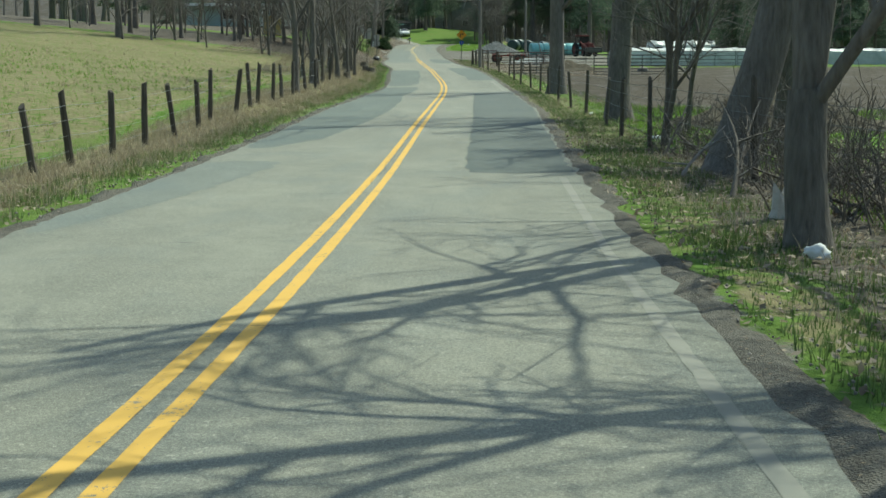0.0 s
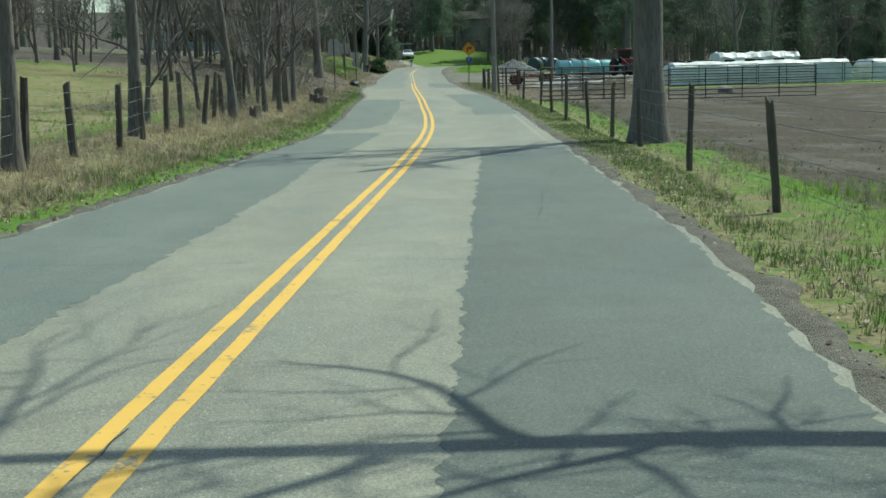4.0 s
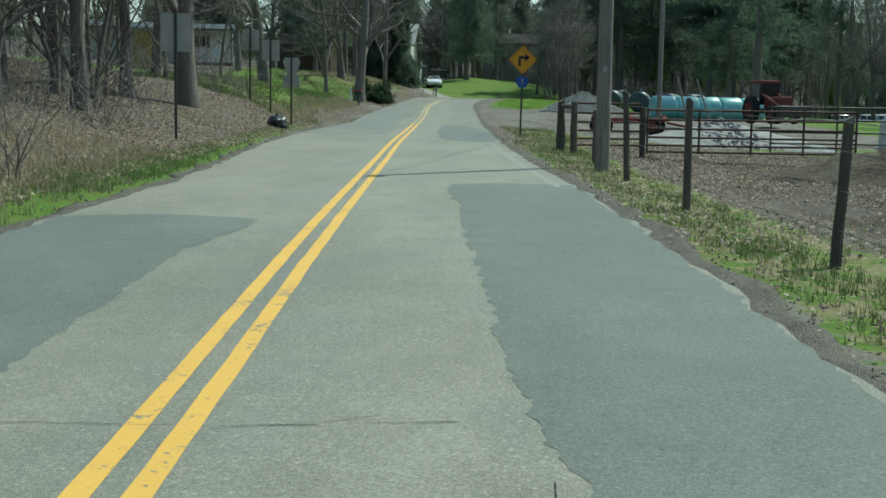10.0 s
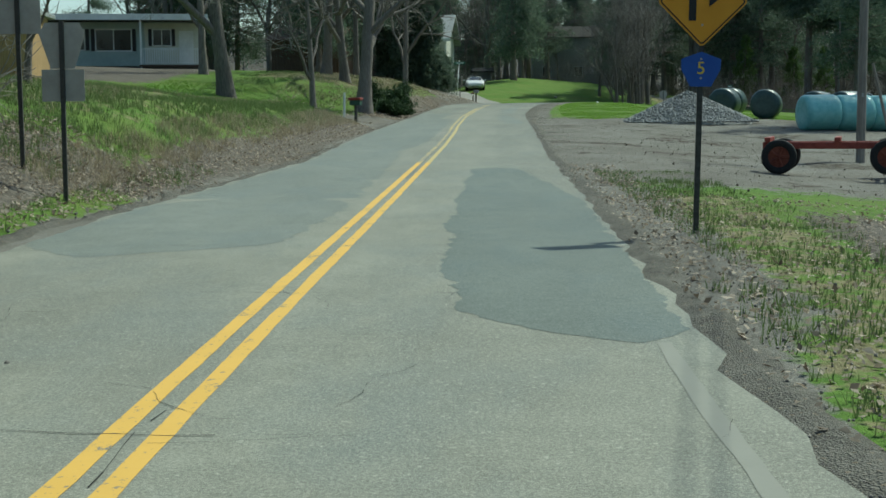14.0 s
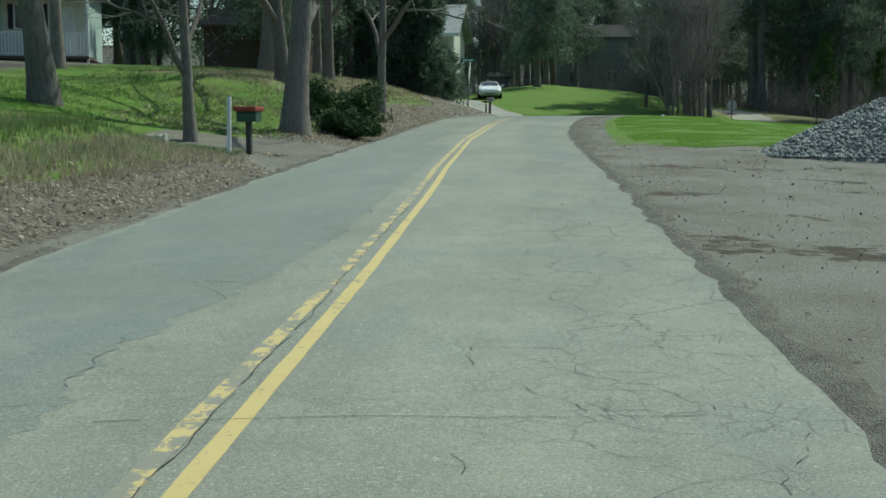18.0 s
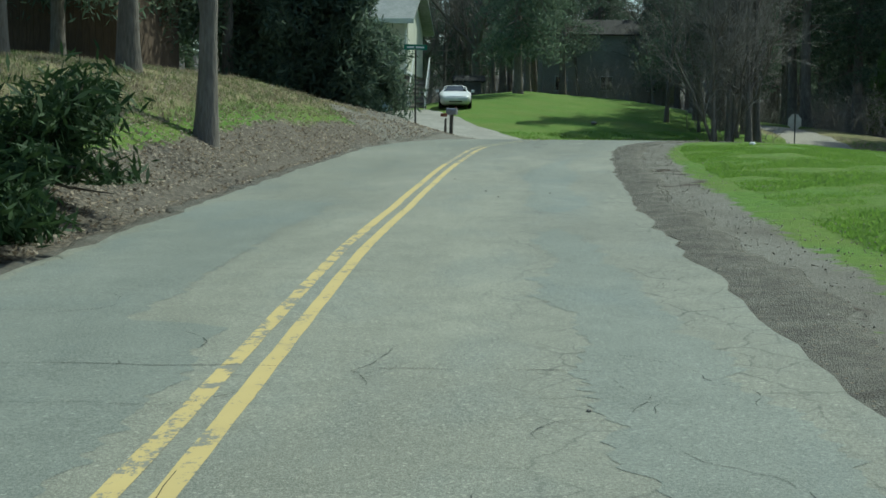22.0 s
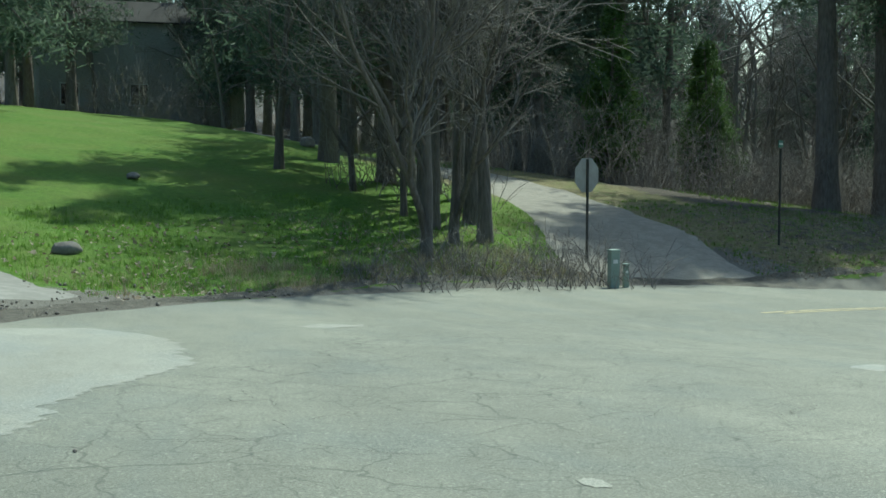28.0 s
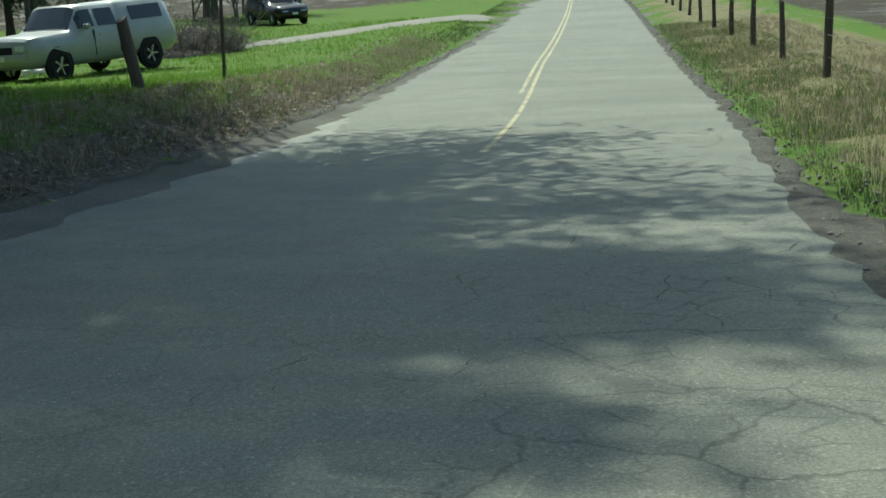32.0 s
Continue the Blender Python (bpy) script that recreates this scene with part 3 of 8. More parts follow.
def off_lane(x, y):
    """Metres beyond the edge of the nearest driveway or lane."""
    best = np.full(len(x), 99.0)
    for pts, ws in LANES.values():
        c = spline([(*p, 0.0) for p in pts], 0.6)
        w = np.interp(np.linspace(0, 1, len(c)), np.linspace(0, 1, len(ws)), ws)
        near = np.where((x > c[:, 0].min() - 8) & (x < c[:, 0].max() + 8) & (y > c[:, 1].min() - 8) & (y < c[:, 1].max() + 8))[0]
        if len(near):
            d_ = np.hypot(x[near, None] - c[None, :, 0], y[near, None] - c[None, :, 1]) - w[None] / 2
            best[near] = np.minimum(best[near], d_.min(1))
    return best


lump *= np.clip(off_lane(fx, fy) / 0.8 + 0.05, 0, 1)
lump *= np.clip(beyond / 1.2, 0, 1) * np.where((np.abs(go) > 4), 1.4, 1.0)
gz = gz + lump - np.where(beyond < -0.7, 0.08, 0.0)
# hills rise all round in the distance
hill = np.clip((np.hypot(fx - 0, fy - 130) - 150) / 900, 0, 1)
gz = gz + hill * 60
ny, nx = GX.shape
ii = (np.arange(ny - 1)[:, None] * nx + np.arange(nx - 1)[None]).ravel()
gme = np_mesh("ground", np.stack([fx, fy, gz], 1), np.stack([ii, ii + 1, ii + nx + 1, ii + nx], 1), M_GROUND, True)
ground = tagged(new("ground", gme), "uneven spring ground of turf, straw, leaf litter and dirt", "ground", kind="structure")


def bandf(v, lo, hi, soft):
    return np.clip((v - lo) / soft, 0, 1) * np.clip((hi - v) / soft, 0, 1)


m_grav = bandf(beyond, -3, 0.35, 0.4)
m_grav = np.maximum(m_grav, bandf(gs, 112, 156, 6) * bandf(go, 2, 22, 2) * 1.0)                       # dirt lot
m_grav = np.maximum(m_grav, bandf(gs, 150, 186, 5) * bandf(beyond, -1, 1.5, 0.6) * (go > 0))          # loose shoulder
m_grav = np.maximum(m_grav, bandf(gs, 178, 199, 2) * bandf(beyond, -1, 3.0, 1.5) * (go < 0))
m_litter = np.maximum.reduce([bandf(gs, 84, 115, 4) * bandf(go, -40, -3.4, 0.5) * np.clip(1.15 - np.clip(gs - 106, 0, 9) / 9 * np.clip((-go - 4) / 2.5, 0, 1), 0, 1), bandf(gs, 110, 144, 3) * bandf(go, -4.05, -2.2, 0.4), bandf(gs, 152, 188, 3) * bandf(go, -4.35, -2.2, 0.5) * 0.9, bandf(gs, 162, 188, 3) * bandf(go, -9, -4.2, 0.8) * 0.3, bandf(gs, 213, 242, 3) * bandf(go, -4.6, -3.2, 0.5),
                              bandf(gs, 150, 176, 3) * bandf(go, -60, -13, 3), bandf(gs, -30, 26, 4) * bandf(go, 3.0, 12, 0.8) * 0.6,
                              bandf(gs, 205, 222, 3) * bandf(go, -12, -3.6, 1) * 0.34, bandf(gs, 200, 300, 4) * bandf(go, -80, -8, 4) * bandf(fx, 17, 37, 3) * 0.8])
m_straw = np.maximum.reduce([bandf(gs, -60, 92, 6) * bandf(go, -6.2, -3.2, 0.8), bandf(gs, -60, 90, 8) * bandf(go, -120, -5.5, 1.5) * 0.52, bandf(gs, 216, 330, 4) * bandf(go, 3.6, 9, 0.6) * 0.6, bandf(gs, 112, 142, 4) * bandf(go, -9, -4.6, 1) * 0.45])
m_grav = np.maximum(m_grav, bandf(gs, 203, 213, 1.5) * bandf(go, -8, -3, 0.8) * bandf(fx, 8.8, 17, 0.8))
m_litter = np.maximum(m_litter, bandf(gs, 78, 112, 4) * bandf(go, 4.3, 11, 0.8) * 0.85)
m_straw = np.maximum(m_straw, bandf(gs, -60, 118, 6) * bandf(go, 2.6, 5.2, 0.5) * 0.47)
m_grav = np.maximum(m_grav, bandf(gs, 100, 130, 3) * bandf(go, 2, 3.85, 0.35) * 0.8)
m_mud = np.maximum.reduce([bandf(gs, 34, 112, 8) * bandf(go, 4.9, 60, 1.0) * 0.7, bandf(gs, 225, 330, 6) * bandf(go, 9, 40, 2)])
m_grav = np.maximum(m_grav, bandf(gs, 141, 156, 2) * bandf(go, -5.4, -2, 0.6) * 0.95)
lot = np.where((gs > 108) & (gs < 182) & (go > 2.5) & (go < 24))[0]
m_mud[lot] = np.maximum(m_mud[lot], np.clip((fbm(fx[lot] * 0.55, fy[lot], 0.55, 21.0) - 0.05) * 2.2, 0, 0.46) * bandf(gs[lot], 110, 180, 4) * (m_grav[lot] > 0.4))
m_straw = np.maximum(m_straw, bandf(gs, 209, 236, 3) * bandf(go, -26, -4, 1) * 0.56)
m_litter = np.maximum(m_litter, bandf(gs, 211, 226, 3) * bandf(go, -14, -4, 1) * 0.42)
m_straw = np.maximum(m_straw, bandf(gs, 112, 143, 4) * bandf(go, -9, -4.0, 0.6) * 0.38)
m_straw = np.maximum(m_straw, bandf(gs, 158, 188, 4) * bandf(go, -12, -4, 1) * 0.58)
m_mud = np.maximum(m_mud, np.clip((np.hypot(fx - 5, fy - 120) - 150) / 8, 0, 1))
for nm, v in (("gravel", m_grav), ("litter", m_litter), ("straw", m_straw), ("mud", m_mud)):
    a = gme.attributes.new(nm, "FLOAT", "POINT")
    a.data.foreach_set("value", np.clip(v, 0, 1).astype(np.float32))

# ---- road ----
def strip(name, s0, s1, o0, o1, material, lift, parent=None, step=0.5, cols=2, ragged=0.0, seed=0.0, crown=0.0, wander=0.0):
    """A strip of surface laid along the road between two offsets (numbers or functions of s)."""
    ss = np.linspace(s0, s1, max(3, int((s1 - s0) / step) + 1))
    a = np.array([o0(v) if callable(o0) else o0 for v in ss], float)
    b = np.array([o1(v) if callable(o1) else o1 for v in ss], float)
    if ragged:
        a = a + np.array([noise.fractal(Vector((v * 2.3, seed, 0.5)), 0.8, 2.0, 4) for v in ss]) * ragged
        b = b + np.array([noise.fractal(Vector((v * 2.3, seed, 9.5)), 0.8, 2.0, 4) for v in ss]) * ragged
        if step < 0.1:
            for f, amp in ((5.0, 0.5), (13.0, 0.75)):
                a = a + np.array([noise.noise(Vector((v * f, seed, 2.5))) for v in ss]) * ragged * amp
                b = b + np.array([noise.noise(Vector((v * f, seed, 6.5))) for v in ss]) * ragged * amp
    if wander:
        w = np.array([noise.fractal(Vector((v * 0.35, seed, 4.5)), 1, 2.0, 3) for v in ss]) * wander
        a, b = a + w, b + w
    verts = []
    for c in range(cols):
        o = a + (b - a) * c / (cols - 1)
        x, y, z = along(ss, o)
        verts.append(np.stack([x, y, z + lift - crown * np.abs(o)], 1))
    V = np.stack(verts, 1).reshape(-1, 3)
    n = len(ss)
    q = [(i * cols + c, i * cols + c + 1, (i + 1) * cols + c + 1, (i + 1) * cols + c) for i in range(n - 1) for c in range(cols - 1)]
    me = np_mesh(name, V, q, material, cols > 2)
    ob = new(name, me)
    ob.parent = parent
    return ob, ss, a, b


def e_l(s):
    return -float(np.interp(s, EDGE_S, EDGE_L))


def e_r(s):
    return float(np.interp(s, EDGE_S, EDGE_R))


road, r_s, r_a, r_b = strip("road", -58, 330, e_l, e_r, M_ROAD, 0.02, None, 0.4, 25, ragged=0.10, seed=2.2)
tagged(road, "worn grey two-lane country asphalt road with cracks and patches", "road", kind="structure")
rs = np.repeat(r_s, 25)
ro = (r_a[:, None] + (r_b - r_a)[:, None] * np.arange(25)[None] / 24).ravel()
craz = np.maximum.reduce([bandf(rs, 164, 212, 5) * bandf(ro, -1.8, 3.2, 0.8) * 0.85, bandf(rs, 110, 172, 8) * bandf(ro, -9, 1.4, 0.8) * 0.3, bandf(rs, 206, 226, 3) * bandf(ro, 0.9, 9, 0.7) * 0.95, bandf(rs, 190, 206, 4) * bandf(ro, -1.2, 3.4, 0.8) * 0.6, bandf(rs, 104, 176, 8) * bandf(ro, 0.8, 9, 0.9), bandf(rs, 184, 225, 6) * bandf(ro, -4, 9, 1.5) * 0.35, bandf(rs, 192, 222, 4) * bandf(ro, 0.6, 9, 1.2) * 0.6, bandf(rs, 188, 200, 3) * bandf(ro, -2.2, 0.4, 0.8) * 0.8, bandf(rs, 56, 74, 6) * bandf(ro, 0.5, 3, 0.6) * 0.5, bandf(rs, 200, 330, 6) * 0.35, 0.0 * rs + 0.07])
ca = road.data.color_attributes.new("crazed", "FLOAT_COLOR", "POINT")
ca.data.foreach_set("color", np.repeat(craz[:, None], 4, 1).astype(np.float32).ravel())

# where the road's colour is darker: whole stretches, the left lane, near edges
darkened = np.maximum.reduce([bandf(rs, 172, 190, 6) * 0.5, bandf(rs, 60, 84, 8) * bandf(ro, -9, 1, 1) * 0.2, bandf(rs, -60, 30, 20) * bandf(np.abs(ro), 2.1, 4, 0.5) * 0.4, bandf(rs, 152, 176, 6) * bandf(ro, -9, -0.3, 0.8) * 0.35])
aa = road.data.attributes.new("darkened", "FLOAT", "POINT")
aa.data.foreach_set("value", darkened.astype(np.float32))


# crumbled edge of dirt and gravel between asphalt and verge
def shoulder(side):
    ss = np.arange(-56, 328, 0.3)
    base = np.interp(ss, r_s, r_b if side > 0 else r_a)
    wob = np.array([noise.fractal(Vector((v * 1.3, side * 7.0, 1.5)), 0.8, 2.0, 4) for v in ss])
    wide_ = 0.2 + 0.05 * (side > 0) + 0.13 * wob + 0.35 * bandf(ss, 150, 186, 4) * (side > 0) + 0.5 * bandf(ss, 186, 222, 4)
    rows = []
    for f, dz in ((-0.14, 0.012), (0.1, 0.016), (0.55, None), (1.0, None), (1.25, None)):
        o = base + side * (f * wide_ if f > 0 else f)
        x, y, z = along(ss, o)
        g = ground_h(x, y)
        zz = z + dz if dz is not None else g + (0.035, 0.02, -0.12)[(0.55, 1.0, 1.25).index(f)] + 0.02 * wob
        rows.append(np.stack([x, y, zz], 1))
    V = np.stack(rows, 1).reshape(-1, 3)
    n, c = len(ss), 5
    Q = [(i * c + k, i * c + k + 1, (i + 1) * c + k + 1, (i + 1) * c + k) for i in range(n - 1) for k in range(c - 1)]
    ob = new("road_shoulder", np_mesh("road_shoulder", V, Q, M_SHOULDER, True))
    return tagged(ob, "crumbled dirt and gravel edge along the asphalt", "shoulder", kind="structure")


shoulder(-1)
shoulder(1)

# ---- stripes, patches and cracks on the road ----
def shift(s):
    return float(np.interp(s, [-10, 4, 18, 53, 62, 73, 80, 93, 118, 130, 137, 143, 157, 161, 165, 178, 186, 202, 208, 212, 226, 232, 246], [-0.02, -0.02, 0.08, 0.05, 0.04, -0.08, -0.02, 0.04, 0.06, 0.1, 0.05, -0.04, -0.03, 0.05, 0.05, -0.06, -0.08, 0.13, 0.12, 0.08, 0.14, 0.1, -0.08]))


def stripe(s0, s1, o0, o1, material, seed, ragged=0.006):
    """Painted stripe laid in lengths of twelve metres at most."""
    s = s0
    while s < s1:
        e = min(s + 12.0, s1)
        strip("yellow_stripe", s, e, lambda v: o0 + shift(v), lambda v: o1 + shift(v), material, 0.0238, road, 0.2, 3, ragged=ragged, seed=seed + s)
        s = e


for a, b, m_l, m_r in ((-55, 121, M_YELLOW, M_YELLOW), (121, 139, M_YELLOW_GONE, M_YELLOW_DULL), (139, 158, M_YELLOW_PART, M_YELLOW_DULL), (158, 170, M_YELLOW_DULL, M_YELLOW_DULL), (170, 176.5, M_YELLOW_GONE, M_YELLOW_PART), (176.5, 187.2, M_YELLOW_LAST, M_YELLOW_LAST)):
    stripe(a, b, -0.145, -0.05, m_l, 11)
    stripe(a, b, 0.05, 0.145, m_r, 23)
stripe(203.4, 208, -0.145, -0.05, M_YELLOW_PALE, 41)
stripe(208, 211.6, -0.145, -0.05, M_YELLOW_PALE, 42)
stripe(203.7, 212.3, 0.05, 0.145, M_YELLOW_PALE, 43)
stripe(226.2, 330, 0.05, 0.13, M_YELLOW_PALE, 53)
stripe(236, 330, -0.13, -0.05, M_YELLOW_PALE, 47)


def patch(s0, s1, o0, o1, seed, parts_=9, lift=0.0218, ragged=0.05, material=None, blunt=0.6):
    """A ragged patch whose ends are worn round."""
    f0, f1 = (o if callable(o) else (lambda v, o=o: o) for o in (o0, o1))

    def inset(v):
        e = max(0.0, min(v - s0, s1 - v)) / blunt
        return (0.0 if e >= 1 else (1 - e) ** 2) * 0.46 * (f1(v) - f0(v))

    strip("asphalt_patch", s0, s1, lambda v: f0(v) + inset(v), lambda v: f1(v) - inset(v), material or M_PATCH, lift, road, 0.045, parts_, ragged=ragged, seed=seed)


def taper(s0, s1, a, b):
    return lambda s: a + (b - a) * min(1, max(0, (s - s0) / (s1 - s0)))


# right lane
patch(17.2, 51.8, lambda s: float(np.interp(s, [17, 20, 26, 31, 46], [1.2, 1.2, 1.26, 1.31, 1.28])), lambda s: e_r(s) - 0.05, 1.5, blunt=0.25, material=M_PATCH_NEW)
patch(68.0, 86.6, lambda s: float(np.interp(s, [68, 69.5, 72.5, 74.5, 76, 80, 83.2, 85.4, 86.6], [1.42, 1.46, 1.5, 1.32, 1.28, 1.21, 1.22, 1.12, 1.25])), lambda s: e_r(s) - 0.03, 2.5, blunt=0.3)
patch(101.5, 119.0, lambda s: float(np.interp(s, [101.5, 102.7, 105, 108, 112, 118], [1.95, 1.2, 1.08, 1.0, 1.0, 1.1])) + 0.04 * math.sin(s * 1.9), lambda s: e_r(s) - 0.06 - max(0, (s - 111) * 0.09), 3.5, blunt=0.5)
# pale scraped margin by the driveway
patch(186.8, 194.6, lambda s: e_l(s) + 0.12, lambda s: float(np.interp(s, [186.8, 189, 190.5, 192.1, 193.4, 194.6], [-2.2, -1.4, -1.7, -1.62, -2.5, -3.1])), 15.5, ragged=0.12, material=M_MARGIN, blunt=1.0, lift=0.0222)
# left lane
patch(11.0, 19.5, lambda s: e_l(s) + 0.02, lambda s: float(np.interp(s, [11, 14, 18, 19.5], [-2.5, -2.0, -1.6, -1.55])), 4.5, blunt=0.5, material=M_PATCH_OLD)
patch(22.2, 60.2, lambda s: e_l(s) + 0.02, lambda s: float(np.interp(s, [22, 24.8, 29.5, 31.2, 37, 44, 50, 52.5, 59.4], [-2.35, -1.58, -1.33, -1.23, -1.1, -1.2, -1.44, -1.27, -1.12])), 5.5, blunt=0.35)
patch(61.6, 81.6, lambda s: e_l(s) + 0.02, lambda s: float(np.interp(s, [61.6, 62.4, 63.2, 64.4, 70.4, 73, 79, 81], [-2.1, -1.48, -1.5, -1.16, -1.15, -0.97, -0.9, -0.62])), 6.5, blunt=0.4)
patch(105.4, 112, lambda s: e_l(s) + 0.1, lambda s: float(np.interp(s, [105.4, 106.2, 107.5, 112], [-1.2, -0.55, -0.4, -0.3])), 7.5, ragged=0.08, material=M_PATCH_OLD, blunt=1.2)
patch(111.6, 153, lambda s: e_l(s) + 0.1, lambda s: float(np.interp(s, [111.6, 124.4, 126.3, 131, 150], [-0.35, -0.64, -0.85, -0.42, -0.35])), 10.5, ragged=0.1, material=M_PATCH_OLD, lift=0.0216, blunt=0.3)
patch(151, 161.8, lambda s: e_l(s) + 0.1, lambda s: float(np.interp(s, [151, 157.8, 161, 161.8], [-1.0, -0.94, -0.8, -0.9])), 8.5, ragged=0.09, material=M_PATCH_OLD, blunt=0.6, lift=0.0222)
patch(145.4, 158.6, lambda s: float(np.interp(s, [145.4, 148.3, 153, 158], [1.9, 1.78, 1.6, 1.66])) + 0.08 * math.sin(s * 1.7), lambda s: float(np.interp(s, [145.4, 150, 158], [2.7, 2.5, 2.1])), 14.5, ragged=0.12, material=M_PATCH_OLD, blunt=1.6)
patch(160.4, 172, lambda s: 1.5 + 0.14 * math.sin(s * 0.7) + max(0, (s - 166) * 0.1), lambda s: 2.3 + 0.12 * math.sin(s * 1.1), 9.5, ragged=0.08, material=M_PATCH_OLD, blunt=2.0)


# sealed and open cracks: thin ragged ribbons, joined
def crack_ribbons():
    V, Q = [], []
    rng = random.Random(77)

    def ribbon(pts, w):
        p = np.array(pts)
        for i in range(len(p) - 1):
            d = p[i + 1] - p[i]
            n = np.array([d[1], -d[0]]) / (np.hypot(*d) + 1e-9)
            if rng.random() < 0.16:
                continue
            w0 = w * rng.uniform(0.15, 0.6)
            k = len(V)
            for q, sg in ((p[i], 1), (p[i], -1), (p[i + 1], -1), (p[i + 1], 1)):
                so = q + n * sg * w0 / 2
                x, y, z = along(so[0], so[1])
                V.append((float(x), float(y), float(z) + 0.0246))
            Q.append((k, k + 1, k + 2, k + 3))

    def jag(a, b, w, rough_):
        n = max(3, int(math.hypot(b[0] - a[0], b[1] - a[1]) / 0.18))
        pts, off = [], 0.0
        for i in range(n + 1):
            f = i / n
            off = off * 0.85 + rng.uniform(-rough_, rough_)
            dx, dy = b[0] - a[0], b[1] - a[1]
            ln = math.hypot(dx, dy)
            pts.append((a[0] + dx * f + dy / ln * off, a[1] + dy * f - dx / ln * off))
        ribbon(pts, w)

    for s in (6.9, 10.4, 14.5, 24.8, 28.3, 31, 37.5, 46.0, 50.5, 53.4, 55.0, 57.6, 60.5, 63.3, 69.1, 72.6, 74.3, 79.7, 82.2, 88.0, 90.8, 94.9, 99.6, 103.3, 106.2, 113.8, 117.6, 121.6, 125.0, 129.2, 132.6, 136.5, 139.3, 141.2, 143.9, 148.0, 151.6, 155.3, 158.6, 163.6, 167.7, 171, 175, 180.5, 194.2, 198.8, 202.6, 206.9, 211.0, 214.5):
        l, r = rng.uniform(-2.6, -0.6), rng.uniform(0.7, 2.6)
        jag((s + rng.uniform(-0.2, 0.2), l), (s + rng.uniform(-0.2, 0.2), r), 0.013, 0.03)
        if rng.random() < 0.5:
            o = rng.uniform(-1.6, 1.6)
            jag((s + rng.uniform(-0.3, 0.3), o), (s + rng.uniform(-0.3, 0.3), o + rng.uniform(-1.2, 1.2)), 0.009, 0.04)
    # short wandering cracks in the wheel paths, thickest on the tired stretches
    for s0, s1, o0, o1, count, w in ((48, 68, 0.5, 2.6, 12, 0.008), (86, 104, 0.4, 2.5, 9, 0.007), (100, 122, -2.2, 1.0, 12, 0.008), (112, 160, 0.5, 2.7, 110, 0.008), (112, 160, -2.4, -0.3, 24, 0.008), (158, 190, -2.3, 2.8, 70, 0.008), (190, 217, -2.0, 3.8, 150, 0.008), (216, 232, 0.6, 3.0, 30, 0.011), (0, 46, -1.8, 1.1, 5, 0.007)):
        for _ in range(count):
            s, o = rng.uniform(s0, s1), rng.uniform(o0, o1)
            a, ln = rng.choice((rng.gauss(0, 0.35), rng.gauss(0, 0.35), 1.57 + rng.gauss(0, 0.4))), rng.uniform(0.25, 1.5)
            pts = [(s, o)]
            for _k in range(int(ln / 0.07)):
                a += rng.gauss(0, 0.3) - 0.04 * (a if abs(a) < 1 else a - 1.57)
                pts.append((pts[-1][0] + 0.07 * math.cos(a), pts[-1][1] + 0.07 * math.sin(a)))
                if rng.random() < 0.05 and len(pts) > 3:
                    t = [pts[-1]]
                    b_ = a + rng.choice((-1, 1)) * rng.uniform(0.6, 1.4)
                    for _j in range(rng.randint(3, 9)):
                        b_ += rng.gauss(0, 0.35)
                        t.append((t[-1][0] + 0.06 * math.cos(b_), t[-1][1] + 0.06 * math.sin(b_)))
                    ribbon(t, w * 0.7)
            if all(e_l(q[0]) + 0.1 < q[1] < e_r(q[0]) - 0.1 for q in (pts[0], pts[-1])):
                ribbon(pts, w)
    for a, b in (((40, 1.9), (47, 2.4)), ((14, 0.0), (33, 0.02)), ((64, 0.03), (73, -0.03)), ((116, 0.05), (150, 0.0)), ((84, -0.02), (100, 0.04)), ((74, 1.35), (67, 1.5)), ((204, -0.06), (211, -0.02))):
        jag(a, b, 0.014, 0.02)
    return np.array(V), np.array(Q)


V, Q = crack_ribbons()
cr = new("cracks", np_mesh("cracks", V, Q, M_CRACK))
cr.parent = road
tagged(cr, kind="stuff")

# ---- driveways and lanes: strips laid on the ground ----
M_CONCRETE = plain("stained_concrete", (0.21, 0.203, 0.178), (0.32, 0.308, 0.27), 5, 0.9, bmp=0.4, dist=0.01)
M_LANE = plain("pale_gravel_lane", (0.22, 0.203, 0.168), (0.38, 0.355, 0.3), 26, 0.95, bmp=0.6, dist=0.02)
M_DIRT = plain("dirt_drive", (0.1, 0.09, 0.07), (0.2, 0.18, 0.145), 16, 0.95, bmp=0.6, dist=0.03)


